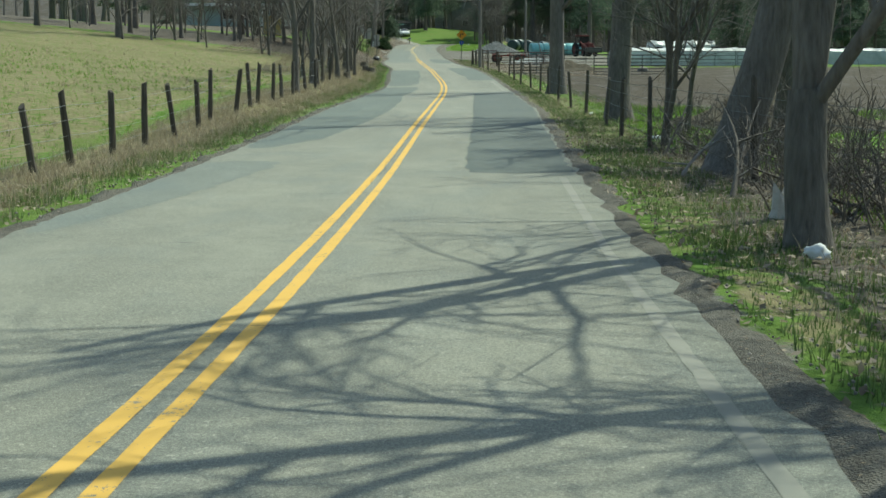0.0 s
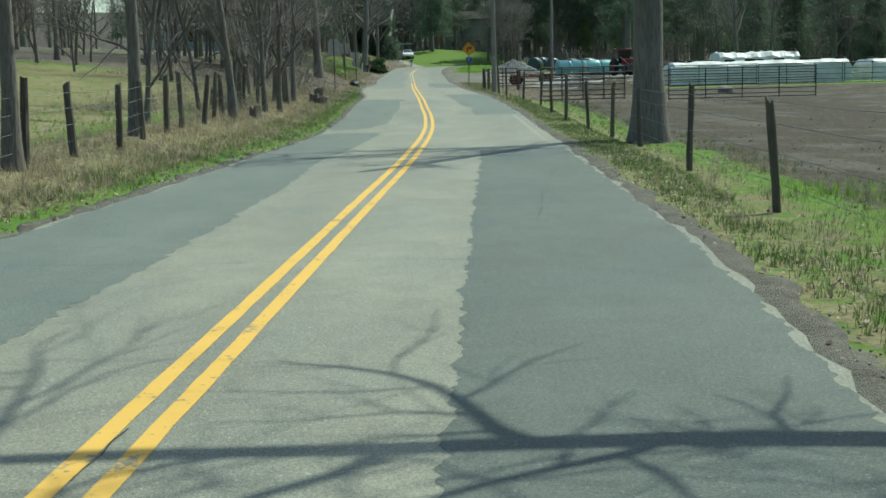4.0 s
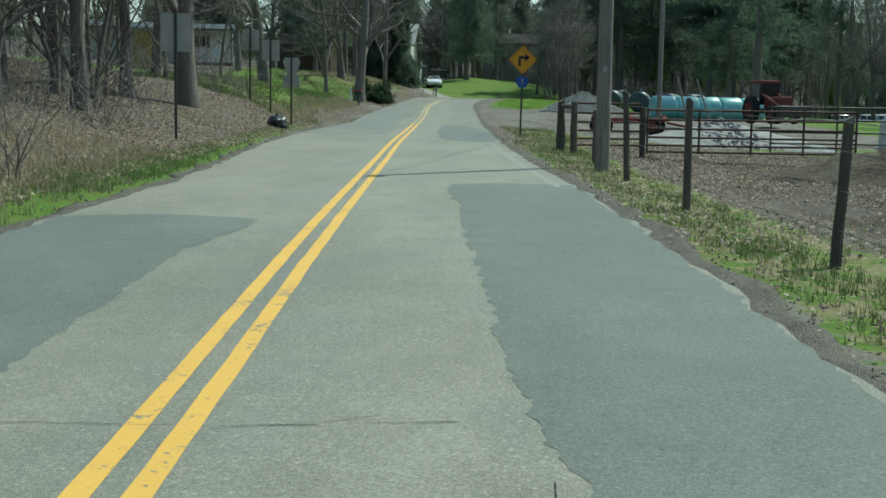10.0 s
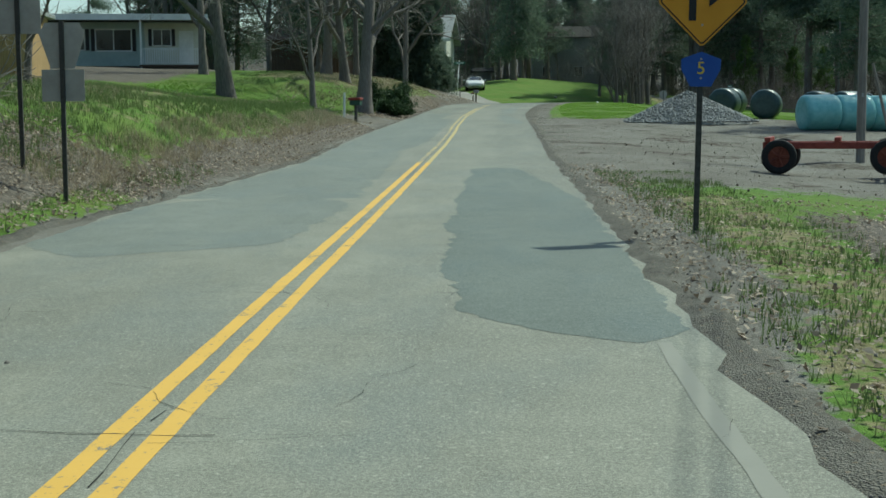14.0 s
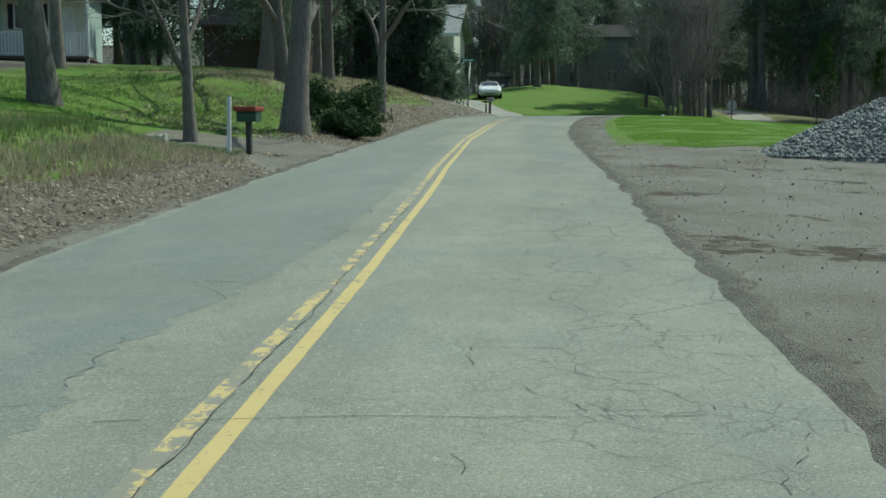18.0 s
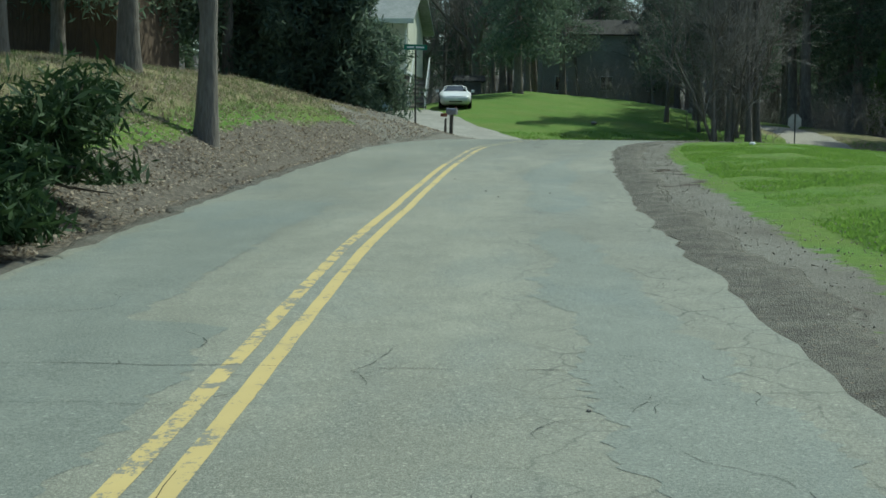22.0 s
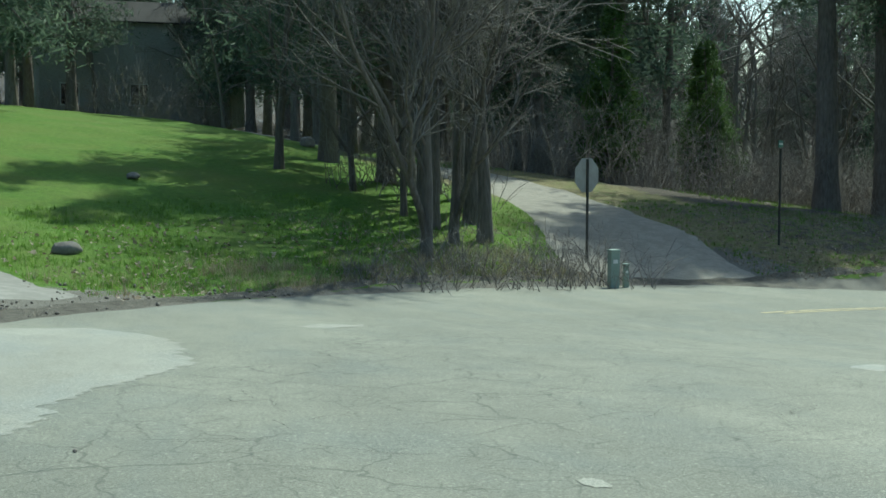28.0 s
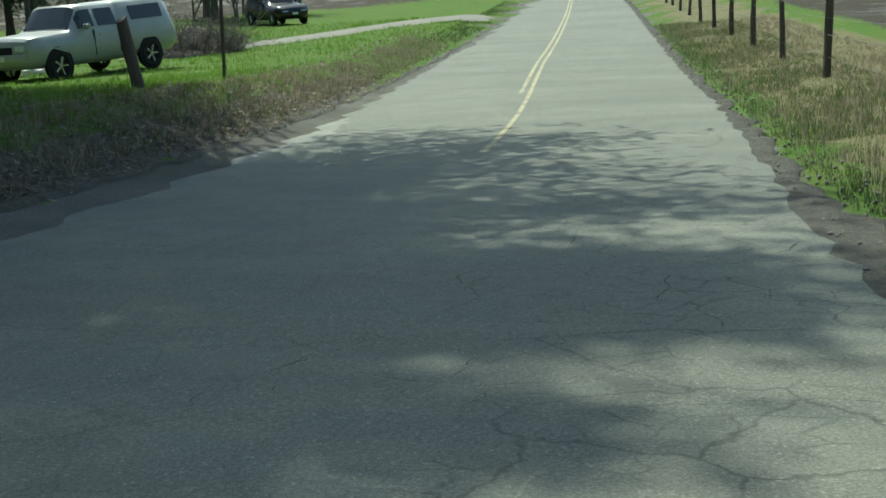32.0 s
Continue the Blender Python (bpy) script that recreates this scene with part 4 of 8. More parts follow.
def lane(name, pts, widths, material, label, lift=0.035, cols=9):
    c = spline([(*p, 0.0) for p in pts], 0.6)
    t = np.gradient(c[:, :2], axis=0)
    t /= np.linalg.norm(t, axis=1)[:, None]
    w = np.interp(np.linspace(0, 1, len(c)), np.linspace(0, 1, len(widths)), widths)
    V = []
    for k in range(cols):
        f = k / (cols - 1) - 0.5
        jig = np.array([noise.fractal(Vector((i * 0.35, k * 9.1, 3.3)), 0.8, 2, 3) for i in range(len(c))]) * (0.22 if k in (0, cols - 1) else 0.0)
        o = f * w + jig
        x, y = c[:, 0] + t[:, 1] * o, c[:, 1] - t[:, 0] * o
        s_, o_ = rel(x, y)
        clear = np.abs(o_) - np.where(o_ < 0, np.interp(s_, EDGE_S, EDGE_L), np.interp(s_, EDGE_S, EDGE_R))
        V.append(np.stack([x, y, ground_h(x, y) + lift * np.clip(clear / 0.8 - 0.3, -0.6, 1) - (0.05 if k in (0, cols - 1) else 0)], 1))
    V = np.stack(V, 1)
    V[0, :, 2] -= 0.07
    V[-1, :, 2] -= 0.07
    V = V.reshape(-1, 3)
    n = len(c)
    q = [(i * cols + k, i * cols + k + 1, (i + 1) * cols + k + 1, (i + 1) * cols + k) for i in range(n - 1) for k in range(cols - 1)]
    ob = new(name, np_mesh(name, V, q, material, True))
    return tagged(ob, label, "driveway", kind="structure")


lane("driveway_house", *LANES["driveway_house"], M_CONCRETE, "cracked pale concrete driveway up to the garage", 0.05)
lane("gravel_lane", *LANES["gravel_lane"], M_LANE, "pale rutted gravel lane climbing beside woods", 0.05)
lane("dirt_drive", *LANES["dirt_drive"], M_DIRT, "dirt driveway into the wooded yard", 0.05)
lane("lawn_drive", *LANES["lawn_drive"], M_LANE, "pale gravel drive across the lawn", 0.05)

# broken joints across the concrete
for k, (f, g) in enumerate(((0.16, 0.06), (0.4, -0.03), (0.63, 0.05), (0.82, 0.0))):
    pts, ws = LANES["driveway_house"]
    c = spline([(*p, 0.0) for p in pts], 0.6)
    i = int(f * (len(c) - 1))
    t = c[min(i + 1, len(c) - 1), :2] - c[i - 1, :2]
    t = t / np.linalg.norm(t)
    V, Q = [], []
    for j in range(25):
        u = (j / 24 - 0.5) * 4.1
        w = 0.5 * (0.035 + 0.02 * noise.noise(Vector((u * 3, k, 0))))
        d_ = 0.18 * noise.fractal(Vector((u * 1.1, k * 5.0, 2)), 0.8, 2, 3) + g * u
        for sg in (-1, 1):
            x, y = c[i, 0] + t[1] * u + t[0] * (d_ + sg * w), c[i, 1] - t[0] * u + t[1] * (d_ + sg * w)
            V.append((x, y, zat(x, y) + 0.058))
    Q = [(2 * j, 2 * j + 1, 2 * j + 3, 2 * j + 2) for j in range(24)]
    ob = new("slab_joint", mesh_from("slab_joint", V, Q, M_DIRT))
    ob.parent = bpy.data.objects["driveway_house"]

# ---- trees ----
def tubes(paths, sides=6):
    """Tapered tubes: each path is an array of rows x, y, z, radius."""
    V, Q, base = [], [], 0
    for p in paths:
        p = np.asarray(p, float)
        n = len(p)
        k = sides if p[0, 3] > 0.035 else (4 if p[0, 3] > 0.012 else 3)
        d = np.gradient(p[:, :3], axis=0)
        d /= np.linalg.norm(d, axis=1)[:, None] + 1e-9
        ref = np.where(np.abs(d[:, 2:3]) > 0.9, [[1.0, 0, 0]], [[0, 0, 1.0]])
        u = np.cross(d, ref)
        u /= np.linalg.norm(u, axis=1)[:, None] + 1e-9
        v = np.cross(d, u)
        a = np.arange(k) * 2 * np.pi / k
        ring = p[:, None, :3] + p[:, None, 3:4] * (np.cos(a)[None, :, None] * u[:, None] + np.sin(a)[None, :, None] * v[:, None])
        V.append(ring.reshape(-1, 3))
        i = np.arange(n - 1)[:, None] * k
        j = np.arange(k)[None]
        Q.append((np.stack([i + j, i + (j + 1) % k, i + k + (j + 1) % k, i + k + j], -1).reshape(-1, 4)) + base)
        base += n * k
    return np.concatenate(V), np.concatenate(Q)


def limb(rng, start, d, length, r0, r1, wander=0.12, up=0.0, step=None):
    n = max(3, int(length / (step or max(0.25, length / 7))))
    p, d = np.array(start, float), np.array(d, float)
    rows = [(*p, r0)]
    for i in range(n):
        d = d + np.array([rng.gauss(0, wander), rng.gauss(0, wander), rng.gauss(0, wander) + up])
        d /= np.linalg.norm(d)
        p = p + d * length / n
        rows.append((*p, r0 + (r1 - r0) * (i + 1) / n))
    return np.array(rows)


def bare_tree(seed, height, r, depth=4, fork=0.35, spread=0.75, lean=(0, 0), dens=1.0, fine=1.0):
    """Paths of trunk, limbs and twigs of a leafless tree, base at the origin."""
    rng = random.Random(seed)
    trunk = limb(rng, (0, 0, -0.25), (lean[0], lean[1], 1), height * 0.72, r * 1.0, r * 0.42, 0.035, 0.02, height / 16)
    trunk[0, 3], trunk[1, 3] = r * 1.45, r * 1.1
    out = {"trunk": [trunk], "limb": [], "twig": []}

    def grow(path, level, length):
        n = len(path)
        first = int(n * fork) if level == 0 else int(n * 0.25)
        count = max(2, int((7, 5, 5, 4, 3)[level] * dens * rng.uniform(0.8, 1.3)))
        for c in range(count):
            i = first + int((n - 1 - first) * (c + rng.random()) / count)
            i = min(i, n - 2)
            d = path[i + 1, :3] - path[i, :3]
            d = d / (np.linalg.norm(d) + 1e-9)
            a = rng.uniform(0, 2 * math.pi)
            side = np.cross(d, (math.cos(a), math.sin(a), rng.uniform(-0.4, 0.4)))
            side /= np.linalg.norm(side) + 1e-9
            sp = spread * rng.uniform(0.7, 1.3)
            nd = d * math.cos(sp) + side * math.sin(sp)
            ln = length * rng.uniform(0.38, 0.68) * (1.15 - 0.5 * (i - first) / max(1, n - first))
            r0 = min(path[i, 3] * rng.uniform(0.45, 0.75), 0.6 * path[i, 3] + 0.01)
            if r0 < 0.004:
                r0 = 0.004
            p = limb(rng, path[i, :3], nd, ln, r0, max(0.003, r0 * 0.3), 0.16, 0.05)
            out["limb" if level < 2 else "twig"].append(p)
            if level < depth - 1:
                grow(p, level + 1, ln)

    grow(trunk, 0, height * 0.72)
    top = trunk[-1]
    for _ in range(2):
        p = limb(rng, top[:3], (rng.uniform(-.5, .5), rng.uniform(-.5, .5), 1), height * 0.3, top[3], 0.006, 0.14, 0.02)
        out["limb"].append(p)
        grow(p, 1, height * 0.3)
    return out


TREE_MESH = {}


def tree_kind(key, material=None, twig=None, **kw):
    o = bare_tree(**kw)
    tw = o["twig"] or o["limb"]
    TREE_MESH[key] = [("trunk", np_mesh("trunk", *tubes(o["trunk"], 10), material or M_BARK, True)), ("crown", np_mesh("crown", *tubes(o["limb"], 6), material or M_BARK, True)),
                      ("twig_spray", np_mesh("twig_spray", *tubes(tw, 3), twig or M_TWIG, True))]


tree_kind("big_a", seed=5, height=17, r=0.42, depth=4, fork=0.28, dens=1.0)
tree_kind("big_b", seed=8, height=16, r=0.36, depth=4, fork=0.3, dens=1.0)
tree_kind("mid_a", seed=21, height=12, r=0.2, depth=4, fork=0.3, dens=0.9)
tree_kind("mid_b", seed=22, height=13, r=0.17, depth=4, fork=0.35, dens=0.9)
tree_kind("mid_c", seed=31, height=11, r=0.14, depth=4, fork=0.22, dens=0.9)
tree_kind("thin_a", seed=33, height=8, r=0.07, depth=3, fork=0.2, dens=1.1, twig=M_TWIG)
tree_kind("thin_b", seed=34, height=7, r=0.06, depth=3, fork=0.15, dens=1.2)
tree_kind("bushy", seed=41, height=7.5, r=0.09, depth=4, fork=0.1, dens=1.25, spread=0.6)


def off_road(x, y, least=9.0):
    return abs(float(rel([x], [y])[1][0])) > least


def tree(key, x, y, scale=1.0, turn=0.0, label="leafless grey-barked tree on the verge", name="bare_tree", group="", lean=(0, 0), z=None, wide=1.0):
    e = empty(name, pose(x, y, zat(x, y) - 0.05 if z is None else z, lean[0], lean[1], turn) @ Matrix.Diagonal((wide * scale, wide * scale, scale, 1)))
    for nm, me in TREE_MESH[key]:
        c = share(nm, me, e)
        if nm != "trunk":
            c["kind"] = "stuff"
    return tagged(e, label, "tree", group)


def needle_cards(rng, n, centre, rad, size):
    """Small flat sprays scattered in a flattened cloud."""
    c = np.array(centre)
    g = np.random.RandomState(rng.randint(0, 10**6))
    p = c + g.normal(0, 1, (n, 3)) * np.array(rad)
    a, b = g.normal(0, 1, (n, 3)), g.normal(0, 1, (n, 3))
    a /= np.linalg.norm(a, axis=1)[:, None]
    b = np.cross(a, b)
    b /= np.linalg.norm(b, axis=1)[:, None] + 1e-9
    s = size * g.uniform(0.6, 1.4, (n, 1))
    return np.stack([p - a * s, p + b * s * 0.2, p + a * s, p - b * s * 0.2], 1)


def pine_kind(key, seed, height, r, bare=0.35, reach=0.2, dens=1.0, material=None, droop=-0.05, taper=0.85, whorl=(3, 5), tight=0.13, gap=0.035):
    rng = random.Random(seed)
    trunk = limb(rng, (0, 0, -0.25), (0, 0, 1), height, r, 0.03, 0.012, 0.02, height / 14)
    trunk[0, 3] = r * 1.35
    limbs, cards = [], []
    z = height * bare
    while z < height * 0.98:
        f = (z - height * bare) / (height * (1 - bare))
        for k in range(rng.randint(*whorl)):
            a = rng.uniform(0, 6.283)
            ln = height * reach * (1 - f * taper) * rng.uniform(0.6, 1.2) * (0.75 if f < 0.1 else 1)
            i = min(len(trunk) - 1, int(z / height * (len(trunk) - 1)))
            st = trunk[i, :3] * [1, 1, 0] + [0, 0, z]
            p = limb(rng, st, (math.cos(a), math.sin(a), rng.uniform(0, 0.3) + droop), ln, 0.05 * (1 - f) + 0.012, 0.006, 0.08, droop)
            limbs.append(p)
            for q in p[2:]:
                cards.append(needle_cards(rng, int(34 * dens), q[:3], (ln * tight, ln * tight, 0.14 + ln * 0.04), 0.17))
        z += height * gap * rng.uniform(0.8, 1.3)
    C = np.concatenate(cards).reshape(-1, 3)
    q = np.arange(len(C)).reshape(-1, 4)
    TREE_MESH[key] = [("trunk", np_mesh("trunk", *tubes([trunk], 10), M_PINEBARK, True)), ("bough_frame", np_mesh("bough_frame", *tubes(limbs, 5), M_PINEBARK, True)), ("crown", np_mesh("crown", C, q, material or M_NEEDLE))]


pine_kind("pine_a", 51, 22, 0.34, 0.28, 0.2, 1.0)
pine_kind("pine_b", 52, 19, 0.28, 0.2, 0.2, 1.1)
pine_kind("spruce", 53, 17, 0.26, 0.2, 0.24, 1.2, droop=-0.16)
pine_kind("spruce_low", 58, 11, 0.19, 0.06, 0.26, 2.2, droop=-0.18, tight=0.1)
pine_kind("pine_w", 55, 21, 0.36, 0.3, 0.32, 4.4, taper=0.55, whorl=(4, 5), tight=0.1, gap=0.036)
pine_kind("pine_t", 57, 21.5, 0.34, 0.4, 0.24, 2.8, taper=0.5, whorl=(4, 5), tight=0.12, gap=0.03)
pine_kind("pine_y", 54, 9, 0.12, 0.1, 0.24, 0.9, M_NEEDLE_LT)


def pine(key, x, y, scale=1.0, turn=0.0, label="tall dark green pine tree", group="pines", name="pine_tree", z=None, wide=1.0):
    return tree(key, x, y, scale, turn, label, name, group, z=z, wide=wide)

# large bare trees beside the pasture fence, each forked in its own way
def forked_tree(key, seed, r, trunk_dir, fork_h, stems, dens=1.0, wander=0.03):
    """Trunk to the fork, then stems (start height, direction, length, radius), each boughed and twigged."""
    rng = random.Random(seed)
    n = 8
    trunk = limb(rng, (0, 0, -0.3), trunk_dir, fork_h + 0.3, r, r * 0.86, wander, 0.0, (fork_h + 0.3) / n)
    trunk[0, 3], trunk[1, 3], trunk[2, 3] = r * 1.75, r * 1.3, r * 1.08
    boughs, twigs = [], []

    def sprout(path, level, length):
        count = max(2, int((7, 6, 5)[level] * dens * rng.uniform(0.8, 1.25)))
        m = len(path)
        for c in range(count):
            i = min(m - 2, int(m * 0.18) + int((m - 1 - m * 0.18) * (c + rng.random()) / count))
            d = path[i + 1, :3] - path[i, :3]
            d = d / (np.linalg.norm(d) + 1e-9)
            w = rng.uniform(0, 6.283)
            side = np.cross(d, (math.cos(w), math.sin(w), rng.uniform(-0.5, 0.5)))
            side /= np.linalg.norm(side) + 1e-9
            sp = rng.uniform(0.5, 1.15)
            ln = length * rng.uniform(0.35, 0.7)
            r0 = max(0.007, min(path[i, 3] * rng.uniform(0.4, 0.65), 0.09))
            p = limb(rng, path[i, :3], d * math.cos(sp) + side * math.sin(sp), ln, r0, max(0.003, r0 * 0.25), 0.17, 0.03)
            (boughs if level == 0 else twigs).append(p)
            if level < 2:
                sprout(p, level + 1, ln)

    for h, d, ln, r0 in stems:
        k = min(range(len(trunk)), key=lambda q: abs(trunk[q, 2] - h))
        st = trunk[k, :3]
        p = limb(rng, st, d, ln, r0, r0 * 0.35, 0.035, 0.0, ln / 12)
        boughs.append(p)
        sprout(p, 0, ln * 0.7)
    TREE_MESH[key] = [("trunk", np_mesh("trunk", *tubes([trunk], 14), M_BARK, True)), ("crown", np_mesh("crown", *tubes(boughs, 8), M_BARK, True)), ("twig_spray", np_mesh("twig_spray", *tubes(twigs, 3), M_TWIG, True))]


forked_tree("forked_c", 3, 0.31, (-0.06, 0.05, 1), 3.1, [(3.1, (-0.65, 0.68, 1), 6.5, 0.1), (2.7, (0.21, -0.19, 1), 7.5, 0.3), (3.0, (0.7, 0.5, 1), 7, 0.13), (3.1, (-0.5, -0.3, 1), 8.5, 0.13), (3.0, (0.5, -0.45, 1), 8, 0.13)], 1.25)
forked_tree("forked_d", 6, 0.33, (0.0, 0.0, 1), 4.6, [(4.6, (0.24, -0.23, 1), 8, 0.24), (4.4, (-0.6, 0.4, 1), 7, 0.14), (4.5, (-0.5, -0.05, 1), 8, 0.15), (4.2, (0.7, 0.6, 1), 7, 0.17), (3.6, (0.6, -0.5, 0.7), 5, 0.1)], 1.0)
forked_tree("forked_near", 12, 0.19, (0.03, 0.0, 1), 1.35, [(1.3, (-0.1, 0.05, 1), 9, 0.13), (1.3, (0.16, 0.1, 1), 8.5, 0.13), (1.2, (0.5, -0.5, 1), 6, 0.07)], 1.15)
forked_tree("verge_tree", 19, 0.24, (0.05, 0.05, 1), 2.4, [(2.3, (-0.5, 0.25, 1), 7.5, 0.11), (2.3, (0.15, -0.1, 1), 8, 0.16), (2.2, (-0.3, -0.5, 1), 7, 0.1), (2.0, (0.5, 0.4, 1), 7, 0.11)], 1.3)
forked_tree("leaning", 14, 0.32, (0.28, 0.1, 1), 2.6, [(2.5, (0.25, 0.55, 1), 7, 0.19), (2.5, (0.5, 0.2, 1), 7, 0.17), (2.3, (0.1, 0.8, 1), 5, 0.1)], 1.25, 0.06)
tree("forked_near", 3.05, 10.6, 1.0, 0, "dark-barked leafless tree forked low at the road edge", group="roadside trees")
tree("verge_tree", 3.9, 6.9, 1.0, 0, "leafless roadside tree with spreading boughs", group="roadside trees")
tree("leaning", 4.0, 18.4, 1.0, 0, "leafless tree with thick leaning trunk in brush", group="roadside trees")
tree("forked_c", 4.62, 33.7, 1.0, 0, "large leafless dark-barked tree by the fence", group="roadside trees")
tree("forked_d", 4.85, 55.2, 1.0, 0, "large leafless dark-barked tree by the fence", group="roadside trees")
tree("verge_tree", 7.0, 26.6, 0.9, 70, "leafless tree leaning over brush", group="roadside trees", lean=(0, -6))
tree("mid_c", 5.2, 14.4, 0.8, 200, "leafless tree over the pasture brush", group="roadside trees")
tree("bushy", 4.2, 24.2, 0.9, 20, "thin leafless sapling at the fence", group="roadside trees")
tree("mid_c", 6.3, 13.0, 0.7, 60, "leafless tree over the pasture brush", group="roadside trees")
tree("thin_a", 5.4, 28.5, 0.9, 80, "thin leafless sapling in the pasture", group="roadside trees")


# fallen boughs and snapped stems round the near trees
def fallen_branch(x, y, turn, ln, seed, rise=0.25):
    rng = random.Random(seed)
    main = limb(rng, (0, 0, 0.02), (1, 0, rise), ln, 0.035, 0.012, 0.1, -0.01)
    side = [limb(rng, main[i, :3], (rng.uniform(0.2, 1), rng.choice((-1, 1)) * rng.uniform(0.3, 1), rng.uniform(0.1, 0.9)), ln * rng.uniform(0.25, 0.5), 0.018, 0.005, 0.15) for i in (1, 2, 3)]
    ob = new("fallen_branch", np_mesh("fallen_branch", *tubes([main] + side, 6), M_BARK if seed % 3 else M_TWIG, True))
    ob.matrix_basis = pose(x, y, zat(x, y), 0, 0, turn)
    return tagged(ob, "dead fallen branch lying in leaf litter", "branch")


for k, (x, y, t, ln, up) in enumerate(((3.3, 14.6, 60, 1.6, 0.9), (3.7, 16.0, 75, 1.5, 1.2), (3.2, 17.2, 50, 1.3, 0.8), (4.3, 20.8, 120, 1.7, 0.6), (3.6, 21.0, 40, 1.2, 1.0), (4.6, 11.8, 10, 2.0, 0.1), (5.4, 13.4, 170, 2.2, 0.15), (4.1, 13.2, 95, 1.4, 0.5), (3.9, 9.6, 20, 1.4, 0.1), (5.0, 16.6, -30, 2.2, 0.2))):
    fallen_branch(x, y, t, ln, 40 + k, up)
# left fence line
for i, (x, y, k, sc) in enumerate(((-5.1, 44.9, "mid_b", 0.72), (-5.2, 52.0, "mid_b", 0.78), (-4.9, 60.8, "mid_c", 0.8), (-4.75, 65.3, "bushy", 0.95), (-4.5, 66.6, "mid_c", 0.6), (-6.4, 64, "thin_a", 0.9), (-5.2, 75.4, "mid_c", 0.72), (-7.4, 81, "mid_b", 0.7), (-6.2, 57, "thin_a", 1.0), (-5.6, 69.5, "thin_b", 1.0), (-7.2, 78, "thin_a", 1.1))):
    tree(k, x, y, sc, i * 67, "young leafless tree in the overgrown fence line", group="fence line trees")
rng_t = random.Random(9)
# woods on the bank, left
for i in range(46):
    s, o = rng_t.uniform(78, 114), -rng_t.uniform(6.3, 26)
    x, y, _ = along(s, o)
    tree(rng_t.choice(["mid_b", "mid_c", "thin_a", "thin_b", "thin_a", "bushy"]), float(x), float(y), rng_t.uniform(0.75, 1.2), rng_t.uniform(0, 360), "leafless woodland tree on a leaf-strewn bank", group="bank woods")
for i in range(26):
    s, o = rng_t.uniform(92, 120), -rng_t.uniform(6.6, 15)
    x, y, _ = along(s, o)
    tree(rng_t.choice(["thin_a", "thin_b", "thin_a", "bushy", "mid_c"]), float(x), float(y), rng_t.uniform(0.8, 1.25), rng_t.uniform(0, 360), "thin leafless sapling on a leaf-strewn bank", group="bank saplings")
tree("big_b", -7.12, 102.74, 0.72, 50, "thick leafless tree on a leaf-strewn bank", group="bank woods")
# yard trees round the trailer
for i, (x, y, k, sc) in enumerate(((-8.1, 153.6, "big_b", 0.92), (-9.6, 149.0, "mid_a", 0.75), (-10.4, 163.0, "big_b", 0.7), (-12.5, 169.5, "big_b", 0.8), (-7.65, 166.9, "mid_a", 0.92), (-17.5, 161, "mid_a", 1.1), (-13.8, 150.8, "big_b", 0.95), (-10.4, 171.5, "mid_a", 1.1), (-11.6, 175.5, "mid_b", 1.1))):
    tree(k, x, y, sc, i * 83, "tall leafless shade tree on the lawn", group="yard trees")
for i in range(22):
    x, y = rng_t.uniform(-60, -16), rng_t.uniform(184, 214)
    tree(rng_t.choice(["mid_a", "mid_b", "big_b", "mid_c"]), x, y, rng_t.uniform(0.9, 1.25), rng_t.uniform(0, 360), "leafless tree of the wood behind the houses", group="back woods")
for i in range(14):
    pine(rng_t.choice(["pine_a", "spruce", "pine_b"]), rng_t.uniform(-34, -15), rng_t.uniform(184, 208), rng_t.uniform(0.8, 1.1), rng_t.uniform(0, 360), "dark evergreen behind the yard")

# woods beyond the bend and over the side road
PINES = ["pine_a", "pine_b", "spruce"]
pine("pine_t", 25.5, 221.5, 1.08, 70, "tall pine with dark straight trunk above the bank", wide=1.2)
for x, y, k, sc in ((28.6, 222.6, "pine_t", 1.05), (30.8, 221.8, "pine_t", 0.95)):
    pine(k, x, y, sc, x * 31, "tall pine with dark straight trunk above the bank")
pine("pine_w", 32.7, 216.3, 1.0, 200, "massive old pine with wide boughs over the road", wide=1.2)
# unseen extra pine behind that trunk, added to deepen the shadow on the road
pine("pine_a", 36.5, 219.8, 1.1, 80, "added pine hidden behind the old pine, for more shade")
for x, y, sc in ((8.3, 217.0, 0.9), (7.6, 221.4, 1.0)):
    pine("pine_b", x, y, sc, x * 77, "dark pine in the thicket beside the gravel lane")
for x, y, sc in ((20.5, 229, 0.8), (26, 231, 0.75), (31, 240, 0.9), (44, 238, 0.8)):
    pine("pine_y", x, y, sc, x * 17, "young light green pine at the wood's edge", "young pines")
for x, y, k, sc in ((-2.95, 230, "spruce", 1.15), (20.5, 237, "pine_a", 1.1), (22.8, 233, "pine_b", 1.15), (16.4, 234, "pine_a", 1.1), (25, 239, "pine_a", 1.1), (29, 246, "pine_b", 1.2), (17, 244, "pine_a", 1.1), (21, 241, "spruce", 1.1), (24.5, 246, "pine_a", 1.0), (14.5, 250, "spruce", 1.1), (-2.4, 250, "spruce", 1.15), (0.6, 258, "pine_b", 1.1), (14.0, 246, "pine_b", 1.1), (16.5, 239, "pine_a", 1.1), (-13.5, 262, "spruce", 1.0)):
    pine(k, x, y, sc, x * 29, "dark drooping spruce behind the lawn")
